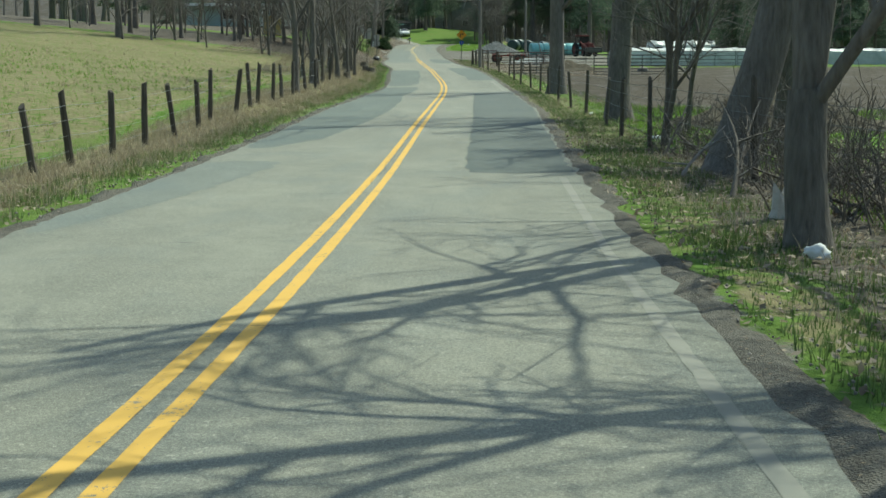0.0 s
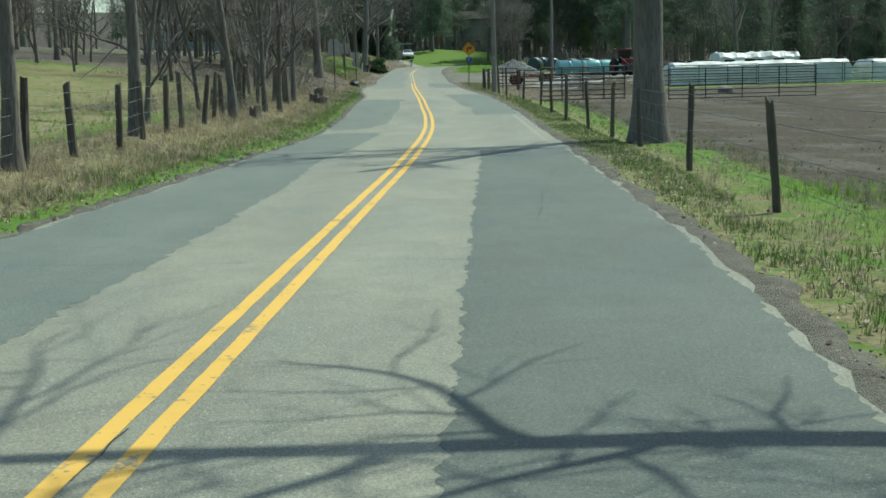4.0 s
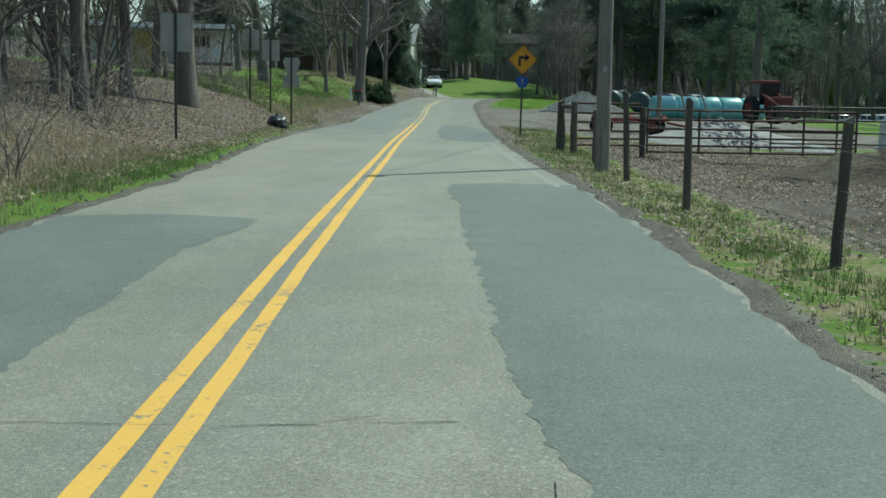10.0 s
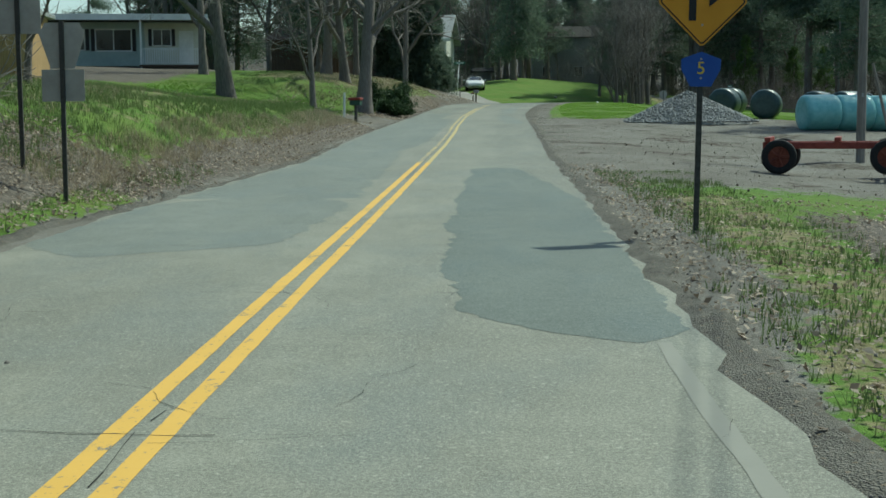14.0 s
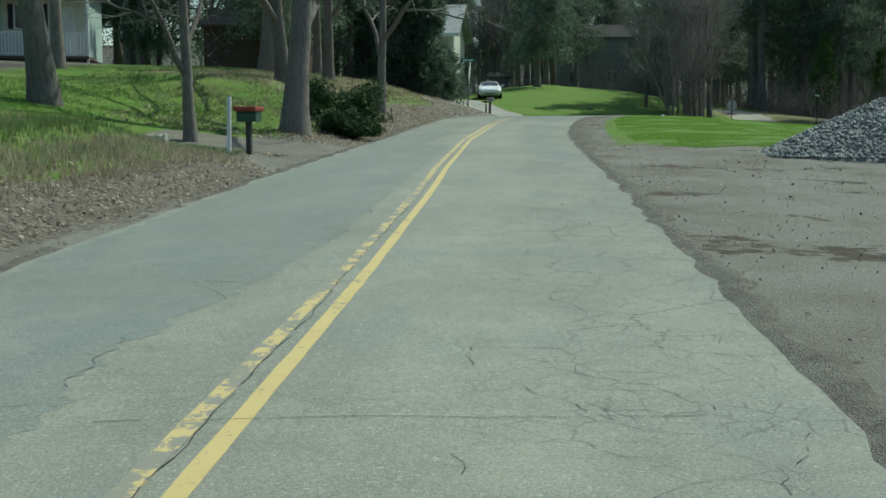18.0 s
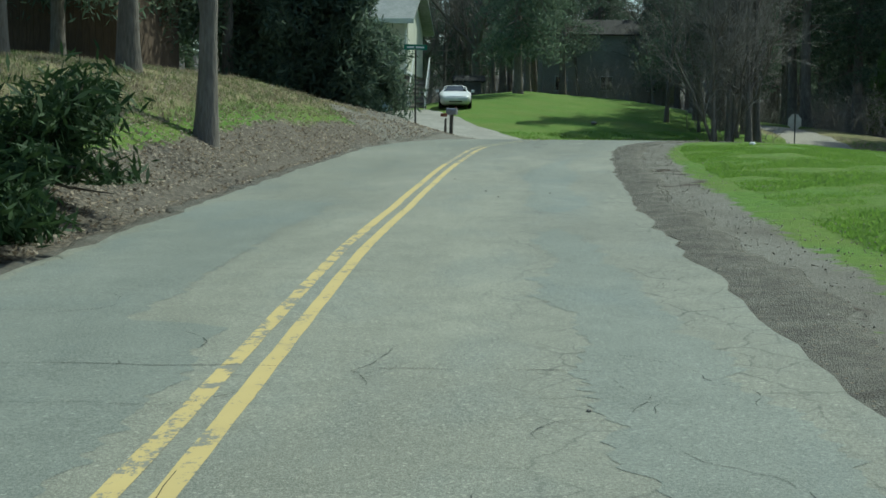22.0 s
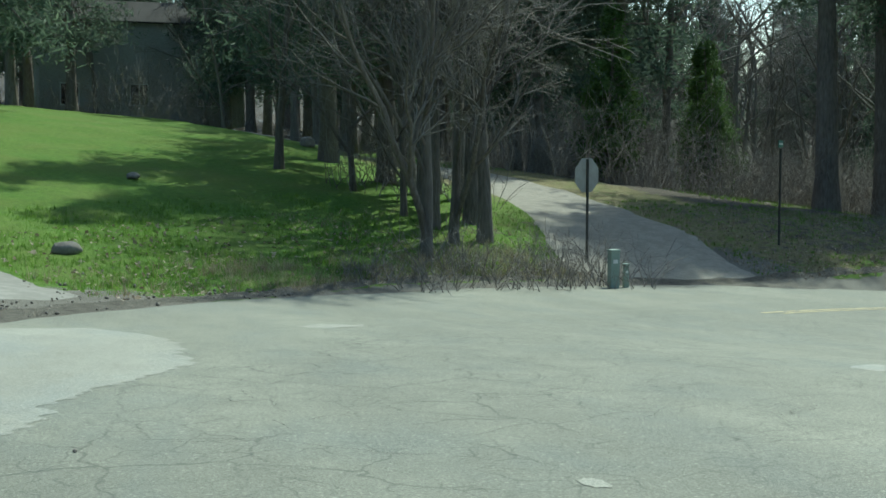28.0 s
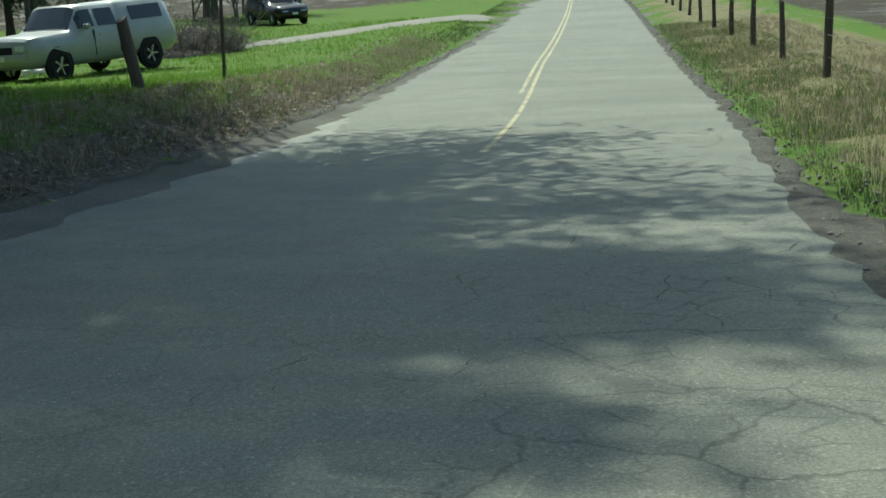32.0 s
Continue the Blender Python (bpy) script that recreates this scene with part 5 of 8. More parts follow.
for x, y, k, sc in ((6.4, 206.4, "bushy", 1.3), (7.6, 208.4, "bushy", 1.25), (8.5, 209.0, "mid_c", 1.1), (7.6, 210.0, "mid_b", 0.8), (8.0, 211.8, "mid_c", 1.0), (8.8, 210.9, "mid_b", 1.0), (8.6, 213.9, "mid_a", 0.9), (8.2, 213, "mid_c", 1.0), (7.2, 211, "thin_a", 1.1), (9.3, 215.6, "mid_b", 1.0), (6.8, 214.5, "thin_a", 1.2), (9.0, 217, "mid_a", 1.0), (5.4, 217.6, "mid_c", 0.9), (9.55, 212.7, "mid_a", 0.95), (9.75, 214.6, "mid_a", 0.9), (10.3, 223.5, "mid_c", 1.0), (9.8, 228.5, "mid_b", 1.0), (8.6, 232.5, "mid_c", 1.1), (10.6, 238, "mid_c", 1.1), (11.8, 243, "mid_b", 1.1), (6.6, 238.5, "thin_a", 1.1)):
    tree(k, x, y, sc, x * 51, "grey leafless tree in a thicket beside the gravel lane", group="lane thicket")
for i in range(90):
    a = rng_t.random()
    x, y = (rng_t.uniform(3, 75), rng_t.uniform(228, 300)) if a < 0.62 else (rng_t.uniform(-16, 6), rng_t.uniform(258, 300))
    if 11 < x < 25 and y < 252 or (x > 36 and y < 246) or (x < 12 and y < 250) or not off_road(x, y, 14):
        continue
    if rng_t.random() < (0.28 if x < 27 else 0.03):
        pine(rng_t.choice(PINES), x, y, rng_t.uniform(0.85, 1.2), rng_t.uniform(0, 360), "dark evergreen in the wood beyond the bend", "far pines")
    else:
        tree(rng_t.choice(["mid_a", "mid_b", "mid_c", "big_b", "thin_a"]), x, y, rng_t.uniform(1.0, 1.4), rng_t.uniform(0, 360), "leafless tree in the wood beyond the bend", group="far woods")
# trees behind the farm lot, right
for i in range(76):
    x, y = rng_t.uniform(15, 78), rng_t.uniform(150, 200)
    if x < 17 + (y - 150) * 0.05 or not off_road(x, y, 15):
        continue
    if rng_t.random() < 0.45:
        pine(rng_t.choice(PINES), x, y, rng_t.uniform(0.7, 1.05), rng_t.uniform(0, 360), "dark evergreen behind the farm lot", "farm pines")
    else:
        tree(rng_t.choice(["mid_a", "mid_b", "mid_c", "thin_b"]), x, y, rng_t.uniform(0.85, 1.2), rng_t.uniform(0, 360), "leafless tree behind the farm lot", group="farm woods")
for i in range(22):
    x, y = rng_t.uniform(24, 80), rng_t.uniform(60, 150)
    tree(rng_t.choice(["mid_a", "mid_b", "mid_c"]), x, y, rng_t.uniform(0.8, 1.1), rng_t.uniform(0, 360), "leafless tree at the pasture's far edge", group="pasture edge trees")
for i in range(20):
    x, y = rng_t.uniform(-75, -26), rng_t.uniform(60, 170)
    if rng_t.random() < 0.2:
        pine(rng_t.choice(PINES), x, y, rng_t.uniform(0.7, 1.0), rng_t.uniform(0, 360), "evergreen behind the field")
    else:
        tree(rng_t.choice(["mid_a", "mid_b", "big_b"]), x, y, rng_t.uniform(0.8, 1.1), rng_t.uniform(0, 360), "leafless tree at the field's far edge", group="field edge trees")

for x, y, k, sc in ((-7.95, 188.4, "spruce_low", 0.85), (-9.3, 188.9, "spruce_low", 1.0), (-10.7, 188.0, "spruce_low", 0.9), (-12.0, 187.0, "spruce", 0.85), (-14.5, 178.5, "spruce", 0.8), (-13.4, 190.5, "spruce", 0.9), (-14.4, 184.5, "spruce", 0.95), (-17, 196, "pine_b", 0.9), (-17.5, 203, "spruce", 0.9)):
    pine(k, x, y, sc, x * 41, "dark drooping spruce on the bank beside the house", "house spruces")
# dark evergreen belts far behind the clearings
for i in range(60):
    a = rng_t.random()
    x, y = (rng_t.uniform(-105, -48), rng_t.uniform(60, 250)) if a < 0.4 else ((rng_t.uniform(70, 125), rng_t.uniform(70, 200)) if a < 0.65 else (rng_t.uniform(-70, 110), rng_t.uniform(275, 330)))
    if not off_road(x, y, 16):
        continue
    pine(rng_t.choice(PINES), x, y, rng_t.uniform(0.85, 1.25), rng_t.uniform(0, 360), "dark evergreen on the distant hillside", "hillside evergreens")
# rough growth round the far lawn
for i in range(30):
    x, y = rng_t.uniform(36, 92), rng_t.uniform(247, 285)
    if not off_road(x, y, 16):
        continue
    if rng_t.random() < 0.15:
        pine(rng_t.choice(PINES), x, y, rng_t.uniform(0.8, 1.1), rng_t.uniform(0, 360), "dark evergreen behind the far lawn", "lawn edge evergreens")
    else:
        tree(rng_t.choice(["mid_a", "mid_b", "bushy", "mid_c", "thin_a"]), x, y - 8 * rng_t.random(), rng_t.uniform(0.9, 1.3), rng_t.uniform(0, 360), "leafless tree behind the far lawn", group="lawn edge trees")
for i in range(34):
    x, y = rng_t.uniform(26, 78), rng_t.uniform(264, 300)
    if i % 4 == 0:
        pine(rng_t.choice(PINES), x, y, rng_t.uniform(1.0, 1.3), rng_t.uniform(0, 360), "dark evergreen on the rise beyond the lane", "rise evergreens")
    else:
        tree(rng_t.choice(["mid_a", "mid_b", "big_b", "bushy"]), x, y, rng_t.uniform(1.2, 1.6), rng_t.uniform(0, 360), "leafless tree on the rise beyond the lane", group="rise trees")
# trees beyond the head of the lane
for i in range(26):
    x, y = rng_t.uniform(8, 34), rng_t.uniform(252, 285)
    if rng_t.random() < 0.4:
        pine(rng_t.choice(PINES), x, y, rng_t.uniform(0.85, 1.1), rng_t.uniform(0, 360), "dark evergreen beyond the gravel lane", "lane evergreens")
    else:
        tree(rng_t.choice(["mid_a", "mid_b", "mid_c", "thin_a", "bushy"]), x, y, rng_t.uniform(0.9, 1.3), rng_t.uniform(0, 360), "leafless tree beyond the gravel lane", group="lane woods")
for i in range(16):
    x, y = rng_t.uniform(52, 92), rng_t.uniform(241, 250)
    tree("bushy", x, y, rng_t.uniform(0.6, 1.1), rng_t.uniform(0, 360), "leafless bush at the edge of the far lawn", group="lawn edge bushes")
for x, y, sc in ((57, 246, 0.8), (63, 249, 0.95), (69, 246.5, 0.8), (83, 245, 0.9), (88, 249, 1.0), (50, 250, 0.9)):
    pine("spruce", x, y, sc, x * 13, "dark evergreen at the edge of the far lawn", "lawn edge evergreens")

# distant leafless woods on the hills all round: one mass of trunks and boughs
def far_woods(n, seed):
    rng = random.Random(seed)
    paths = []
    while n:
        a, d = rng.uniform(0, 6.283), rng.uniform(120, 330)
        x, y = math.sin(a) * d + 5, math.cos(a) * d + 130
        if y < 20 and abs(x) < 60 or np.hypot(AX[::10, 0] - x, AX[::10, 1] - y).min() < 22:
            continue
        n -= 1
        i = int(np.argmin(np.hypot(gx[None, :] - x, 0))), int(np.argmin(np.abs(gy - y)))
        z = float(gz[i[1] * nx + i[0]]) - 0.5
        h = rng.uniform(11, 19)
        tr = limb(rng, (x, y, z), (0, 0, 1), h * 0.75, h * 0.018, h * 0.006, 0.03, 0.02, h / 4)
        paths.append(tr)
        for k in range(16):
            f = rng.uniform(0.3, 1.0)
            st = tr[0, :3] + (tr[-1, :3] - tr[0, :3]) * f
            b = rng.uniform(0, 6.283)
            p = limb(rng, st, (math.cos(b), math.sin(b), rng.uniform(0.5, 1.3)), h * rng.uniform(0.18, 0.34), h * 0.0055, 0.02, 0.15, 0.02, h * 0.1)
            paths.append(p)
            for j in range(3):
                q = p[rng.randint(1, len(p) - 1)]
                paths.append(limb(rng, q[:3], (rng.uniform(-1, 1), rng.uniform(-1, 1), rng.uniform(0, 1)), h * 0.12, 0.028, 0.012, 0.1, 0.02, h * 0.06))
    return tubes(paths, 4)


M_FARWOOD = plain("distant_bark", (0.13, 0.118, 0.102), (0.21, 0.19, 0.165), 0.3, 0.95, bmp=0)
fw = new("distant_woods", np_mesh("distant_woods", *far_woods(640, 4), M_FARWOOD))
tagged(fw, "grey-brown leafless woods on distant hills", "woods", kind="stuff")

# ---- fences ----
def post_mesh(seed, h, r):
    """A split, weathered fence post with a worn slanting top."""
    bm = bmesh.new()
    rng = random.Random(seed)
    rings = []
    for k in range(6):
        z = -0.3 + (h + 0.3) * k / 5
        ring = []
        for j in range(8):
            a = j / 8 * 6.283
            rr = r * (1.08 - 0.14 * k / 5) * rng.uniform(0.86, 1.12)
            ring.append(bm.verts.new((rr * math.cos(a) + rng.uniform(-1, 1) * 0.006, rr * math.sin(a) * 0.9, z + (rng.uniform(-0.03, 0.03) + 0.03 * math.cos(a) if k == 5 else 0))))
        rings.append(ring)
    for k in range(5):
        for j in range(8):
            bm.faces.new((rings[k][j], rings[k][(j + 1) % 8], rings[k + 1][(j + 1) % 8], rings[k + 1][j]))
    bm.faces.new(rings[-1])
    me = bpy.data.meshes.new("post")
    bm.to_mesh(me)
    bm.free()
    me.materials.append(M_POST)
    return me


POSTS = [post_mesh(k, 1.2, 0.07) for k in range(5)]


def wire_run(pts, heights, r=0.004):
    paths = []
    for h in heights:
        for a, b in zip(pts[:-1], pts[1:]):
            m = (np.array(a) + np.array(b)) / 2 - [0, 0, 0.02]
            paths.append([(*(np.array(a) + [0, 0, h]), r), (*(m + [0, 0, h]), r), (*(np.array(b) + [0, 0, h]), r)])
    return tubes(paths, 3)


def fence(name, places, heights, label, seed, hgt=1.0, thick=1.0, lean=5):
    rng = random.Random(seed)
    x0, y0 = places[0]
    base = empty(name, pose(x0, y0, zat(x0, y0)))
    pts = []
    for x, y in places:
        z = zat(x, y)
        pts.append((x - x0, y - y0, z - zat(x0, y0)))
        m = pose(x - x0, y - y0, pts[-1][2], rng.gauss(0, lean), rng.gauss(0, lean), rng.uniform(0, 360)) @ Matrix.Diagonal((thick, thick, hgt * rng.uniform(0.9, 1.12), 1))
        share("post", rng.choice(POSTS), base, m)
    if heights:
        for h in heights:
            share("wire", np_mesh("wire", *wire_run(pts, [h]), M_WIRE), base)
    return tagged(base, label, "fence")


left_posts = [(float(np.interp(y, [-10, 21.8, 27.7, 41, 52, 64, 78], [-6.3, -5.85, -5.6, -5.05, -4.9, -5.3, -6.8])), y) for y in np.arange(-8, 62, 2.05)]
left_posts = [(x + random.Random(int(y * 10)).uniform(-0.12, 0.12), float(y)) for x, y in left_posts]
fence("pasture_fence", left_posts, [0.25, 0.5, 0.75, 0.98], "old wooden post and wire fence along dry grass", 3, 0.95, 0.85, 3)
fence("pasture_fence", [(-5.5, 64.3), (-5.8, 67.5), (-6.2, 70.3), (-6.9, 73.5), (-7.3, 77), (-8.2, 81), (-9.2, 85)], [0.4, 0.8], "old wooden post and wire fence among saplings", 5, 1.05)
right_posts = [(4.6, 3.5), (4.55, 8), (4.5, 12.6), (4.2, 17.3), (3.7, 23.0), (3.68, 26.5), (3.88, 30.6), (4.0, 36.0), (4.08, 41.0), (4.16, 46.5), (4.32, 52.6), (4.3, 57.0), (4.15, 60.8), (3.9, 64.6), (3.85, 69.5), (3.85, 75.0), (3.45, 79.4), (2.95, 83.7), (2.78, 88.5)]
fence("pasture_fence", right_posts, [0.3, 0.6, 0.9, 1.12], "dark wooden post and wire fence beside the pasture", 7, 1.02, 0.68, 2.5)
far_posts = [(float(x), float(np.interp(x, [30, 41.2, 46.6, 60, 120], [200.4, 203.9, 205.6, 209.8, 229]))) for x in np.arange(30.5, 115, 5.3)]
fence("field_fence", far_posts, [0.4, 0.8, 1.1], "wooden post and wire fence beside a muddy field", 9, 1.1, 1.0, 3)

# brush and a big post beside the near right trees
M_RUST = plain("rusty_red_steel", (0.13, 0.035, 0.025), (0.24, 0.08, 0.05), 15, 0.7, 0.3, 0.2)
M_STEEL = plain("dark_painted_steel", (0.06, 0.06, 0.055), (0.12, 0.115, 0.1), 20, 0.55, 0.5, 0.1)
M_GATE = plain("rusty_gate_tube", (0.075, 0.045, 0.035), (0.17, 0.11, 0.085), 18, 0.65, 0.5, 0.2)


def tube_gate(x, y, turn, width, height, bars, verts_, label, material=None, mesh_=False):
    g = empty("livestock_gate", pose(x, y, zat(x, y) + 0.06, 0, 0, turn))
    M = material or M_GATE
    for k in range(bars):
        z = 0.1 + (height - 0.12) * (k / (bars - 1)) ** 1.15
        part("rail", cyl(bmesh.new(), (0, 0, z), (width, 0, z), 0.024, seg=8), M, g)
    for k in range(verts_):
        xx = width * k / (verts_ - 1)
        part("stile", cyl(bmesh.new(), (xx, 0.01, 0.06), (xx, 0.01, height + 0.02), 0.026, seg=8), M, g)
    if mesh_:
        for k in range(int(width / 0.12)):
            part("mesh_wire", cyl(bmesh.new(), (0.06 + k * 0.12, -0.02, 0.1), (0.06 + k * 0.12, -0.02, height), 0.006, seg=4), M, g)
    return tagged(g, label, "gate")


tube_gate(2.55, 98.7, 3, 1.55, 1.05, 6, 3, "rusty tubular steel livestock gate, closed")
tube_gate(4.25, 98.75, -2, 4.6, 1.05, 6, 5, "wide rusty tubular steel livestock gate, closed")
tube_gate(3.95, 76.2, 11.5, 3.26, 1.3, 7, 5, "dark steel corral panel on muddy ground", M_STEEL)
tube_gate(9.4, 80.5, 2, 6.0, 1.3, 7, 5, "dark steel corral panel on muddy ground", M_STEEL)
tube_gate(8.0, 103.5, 4, 5.2, 1.3, 5, 4, "dark steel corral panel by the feed lot", M_STEEL)
tube_gate(13.3, 104.0, 6, 5.2, 1.3, 5, 4, "dark steel corral panel by the feed lot", M_STEEL)
tube_gate(18.6, 104.6, 8, 5.2, 1.3, 5, 4, "dark steel corral panel by the feed lot", M_STEEL)
tube_gate(23.9, 105.4, 8, 5.2, 1.3, 5, 4, "dark steel corral panel by the feed lot", M_STEEL)
brace = empty("gate_brace", pose(2.3, 98.6, zat(2.3, 98.6)))
big = post_mesh(31, 1.12, 0.09)
share("post", big, brace)
share("post", POSTS[2], brace, pose(0.22, -1.25, zat(2.5, 97.3) - zat(2.3, 98.6)) @ Matrix.Diagonal((1.05, 1.05, 0.92, 1)))
part("rail", cyl(bmesh.new(), (0.02, 0, 1.0), (0.22, -1.25, 0.98), 0.05, 0.045, 8), M_POST, brace)
tagged(brace, "heavy weathered wooden gate posts with a brace rail", "gate post")
for x, y, h in ((2.72, 93.8, 0.86), (4.15, 98.8, 0.92)):
    p = new("gate_post", POSTS[1])
    p.matrix_basis = pose(x, y, zat(x, y)) @ Matrix.Diagonal((0.95, 0.95, h, 1))
    tagged(p, "weathered wooden post beside the gates", "post")

# utility poles and the wires between them
M_INSUL = plain("grey_porcelain", (0.3, 0.3, 0.29), (0.42, 0.42, 0.4), 20, 0.3, bmp=0)


def utility_pole(x, y, h, arm, label, r=0.15):
    e = empty("utility_pole", pose(x, y, zat(x, y) - 0.05))
    V, Q = tubes([[(0, 0, -0.3, r * 1.08), (0, 0, h * 0.3, r), (0.01, 0, h * 0.7, r * 0.85), (0, 0, h, r * 0.72)]], 14)
    share("shaft", np_mesh("shaft", V, Q, M_POLE, True), e)
    part("cap", cyl(bmesh.new(), (0, 0, h - 0.01), (0, 0, h + 0.04), r * 0.73, r * 0.5, 14), M_POLE, e)
    if arm:
        part("bracket", box(bmesh.new(), -0.05, 0.05, -0.32, 0.05, h - 0.3, h - 0.2, 0.01), M_STEEL, e)
        part("insulator", cyl(bmesh.new(), (0, -0.28, h - 0.2), (0, -0.28, h + 0.06), 0.09, 0.07, 10), M_INSUL, e)
    part("number_tag", box(bmesh.new(), -0.03, 0.03, -r - 0.006, -r + 0.01, 1.7, 1.8, 0.002), M_INSUL, e, "small pale tag")
    return tagged(e, label, "utility pole")


utility_pole(2.65, 91.4, 6.6, True, "round weathered wooden utility pole on the grass verge", 0.12)
utility_pole(8.2, 128.5, 9.5, True, "thin wooden utility pole beside the dirt lot", 0.11)
utility_pole(26.5, 213.25, 9.0, True, "dark wooden utility pole on the shaded bank", 0.1)
for a, b in (((10.4, 224, 10.2), (18.6, 181, 9.0)), ((10.9, 224, 9.6), (19.1, 181, 8.4)), ((2.65, 91.4, 7.0), (8.2, 128.5, 10)), ((2.65, 91.4, 6.75), (8.2, 128.5, 9.7))):
    pts = []
    for k in range(13):
        f = k / 12
        pts.append((a[0] + (b[0] - a[0]) * f, a[1] + (b[1] - a[1]) * f, a[2] + (b[2] - a[2]) * f - 0.9 * 4 * f * (1 - f) * 0.5, 0.009))
    w = new("overhead_wire", np_mesh("overhead_wire", *tubes([pts], 5), M_STEEL))
    tagged(w, "black overhead wire between utility poles", "wire")

# ---- road signs ----
M_SIGN_Y = plain("amber_sign_sheeting", (0.62, 0.27, 0.015), (0.7, 0.33, 0.025), 3, 0.45, bmp=0)
M_SIGN_K = plain("black_sign_legend", (0.012, 0.012, 0.012), (0.02, 0.02, 0.02), 5, 0.5, bmp=0)
M_SIGN_B = plain("blue_sign_sheeting", (0.02, 0.07, 0.32), (0.03, 0.1, 0.4), 4, 0.45, bmp=0)
M_SIGN_BACK = plain("bare_aluminium_sheet", (0.33, 0.315, 0.275), (0.43, 0.41, 0.365), 6, 0.6, 0.0, 0.05)
M_UPOST = plain("dark_channel_steel", (0.05, 0.05, 0.045), (0.1, 0.1, 0.09), 25, 0.6, 0.5, 0.1)
M_SIGN_G = plain("green_sign_sheeting", (0.015, 0.13, 0.08), (0.02, 0.17, 0.1), 4, 0.45, bmp=0)
M_WHITE = plain("white_sign_legend", (0.75, 0.75, 0.72), (0.82, 0.82, 0.8), 8, 0.5, bmp=0)
M_SIGN_GOLD = plain("gold_sign_legend", (0.7, 0.5, 0.06), (0.75, 0.55, 0.08), 8, 0.5, bmp=0)


def plate(bm, outline, y0=-0.004, y1=0.0):
    a = [bm.verts.new((x, y0, z)) for x, z in outline]
    b = [bm.verts.new((x, y1, z)) for x, z in outline]
    bm.faces.new(a)
    bm.faces.new(b[::-1])
    n = len(a)
    for i in range(n):
        bm.faces.new((a[i], b[i], b[(i + 1) % n], a[(i + 1) % n]))
    bmesh.ops.recalc_face_normals(bm, faces=bm.faces)
    return bm


def ngon(n, r, rot=0.0, cx=0.0, cz=0.0):
    return [(cx + r * math.cos(rot + k * 2 * math.pi / n), cz + r * math.sin(rot + k * 2 * math.pi / n)) for k in range(n)]


def rounded(w, h, r, cx=0.0, cz=0.0, turn=0.0):
    pts = []
    for sx, sz, a0 in ((1, 1, 0), (-1, 1, 90), (-1, -1, 180), (1, -1, 270)):
        for k in range(4):
            a = math.radians(a0 + k * 30)
            pts.append((sx * (w / 2 - r) + r * math.cos(a), sz * (h / 2 - r) + r * math.sin(a)))
    c, s = math.cos(turn), math.sin(turn)
    return [(cx + x * c - z * s, cz + x * s + z * c) for x, z in pts]


def u_post(e, h, y=0.012, x=0.0):
    bm = bmesh.new()
    box(bm, x - 0.022, x + 0.022, y, y + 0.006, -0.3, h)
    box(bm, x - 0.026, x - 0.02, y, y + 0.03, -0.3, h)
    box(bm, x + 0.02, x + 0.026, y, y + 0.03, -0.3, h)
    return part("post", bm, M_UPOST, e)


def text_mesh(txt, size, material, name="lettering"):
    cu = bpy.data.curves.new(name, "FONT")
    cu.body, cu.size, cu.extrude, cu.align_x, cu.align_y = txt, size, 0.001, "CENTER", "CENTER"
    tmp = bpy.data.objects.new(name, cu)
    scene.collection.objects.link(tmp)
    me = bpy.data.meshes.new_from_object(tmp.evaluated_get(bpy.context.evaluated_depsgraph_get()))
    bpy.data.objects.remove(tmp)
    me.materials.clear()
    me.materials.append(material)
    return me


# right-turn warning sign with a route shield under it
sx, sy = 1.55, 107.2
ws = empty("turn_warning_sign", pose(sx, sy, zat(sx, sy), 0, 1.0, 3))
u_post(ws, 2.62)
W = 0.61
part("panel", plate(bmesh.new(), rounded(W, W, 0.04, 0, 2.22, math.pi / 4)), M_SIGN_Y, ws, "amber diamond panel")
bm = bmesh.new()
o, i = rounded(W - 0.03, W - 0.03, 0.03, 0, 2.22, math.pi / 4), rounded(W - 0.055, W - 0.055, 0.02, 0, 2.22, math.pi / 4)
va, vb = [bm.verts.new((x, -0.007, z)) for x, z in o], [bm.verts.new((x, -0.007, z)) for x, z in i]
for k in range(len(o)):
    bm.faces.new((va[k], va[(k + 1) % len(o)], vb[(k + 1) % len(o)], vb[k]))
part("border", bm, M_SIGN_K, ws, "black border line")
part("arrow", plate(bmesh.new(), [(-0.13, 2.04), (-0.06, 2.04), (-0.06, 2.245), (0.06, 2.245), (0.06, 2.17), (0.2, 2.28), (0.06, 2.39), (0.06, 2.315), (-0.13, 2.315)], -0.0085, -0.0045), M_SIGN_K, ws, "black right-turn arrow")
shield = part("route_shield", plate(bmesh.new(), [(-0.1, 1.42), (0.1, 1.42), (0.185, 1.58), (0.19, 1.68), (0.0, 1.75), (-0.19, 1.68), (-0.185, 1.58)], -0.004, 0.0), M_SIGN_B, ws, "blue pentagon route marker")
share("numeral", text_mesh("5", 0.17, M_SIGN_GOLD, "numeral"), shield, pose(0, -0.006, 1.59, 90, 0, 0), "gold numeral")
for z in (1.5, 1.68, 2.0, 2.4):
    part("bolt", cyl(bmesh.new(), (0, -0.012, z), (0, 0.0, z), 0.011, seg=8), M_SIGN_BACK, ws)
tagged(ws, "amber right-turn warning sign over a blue route marker", "road sign")


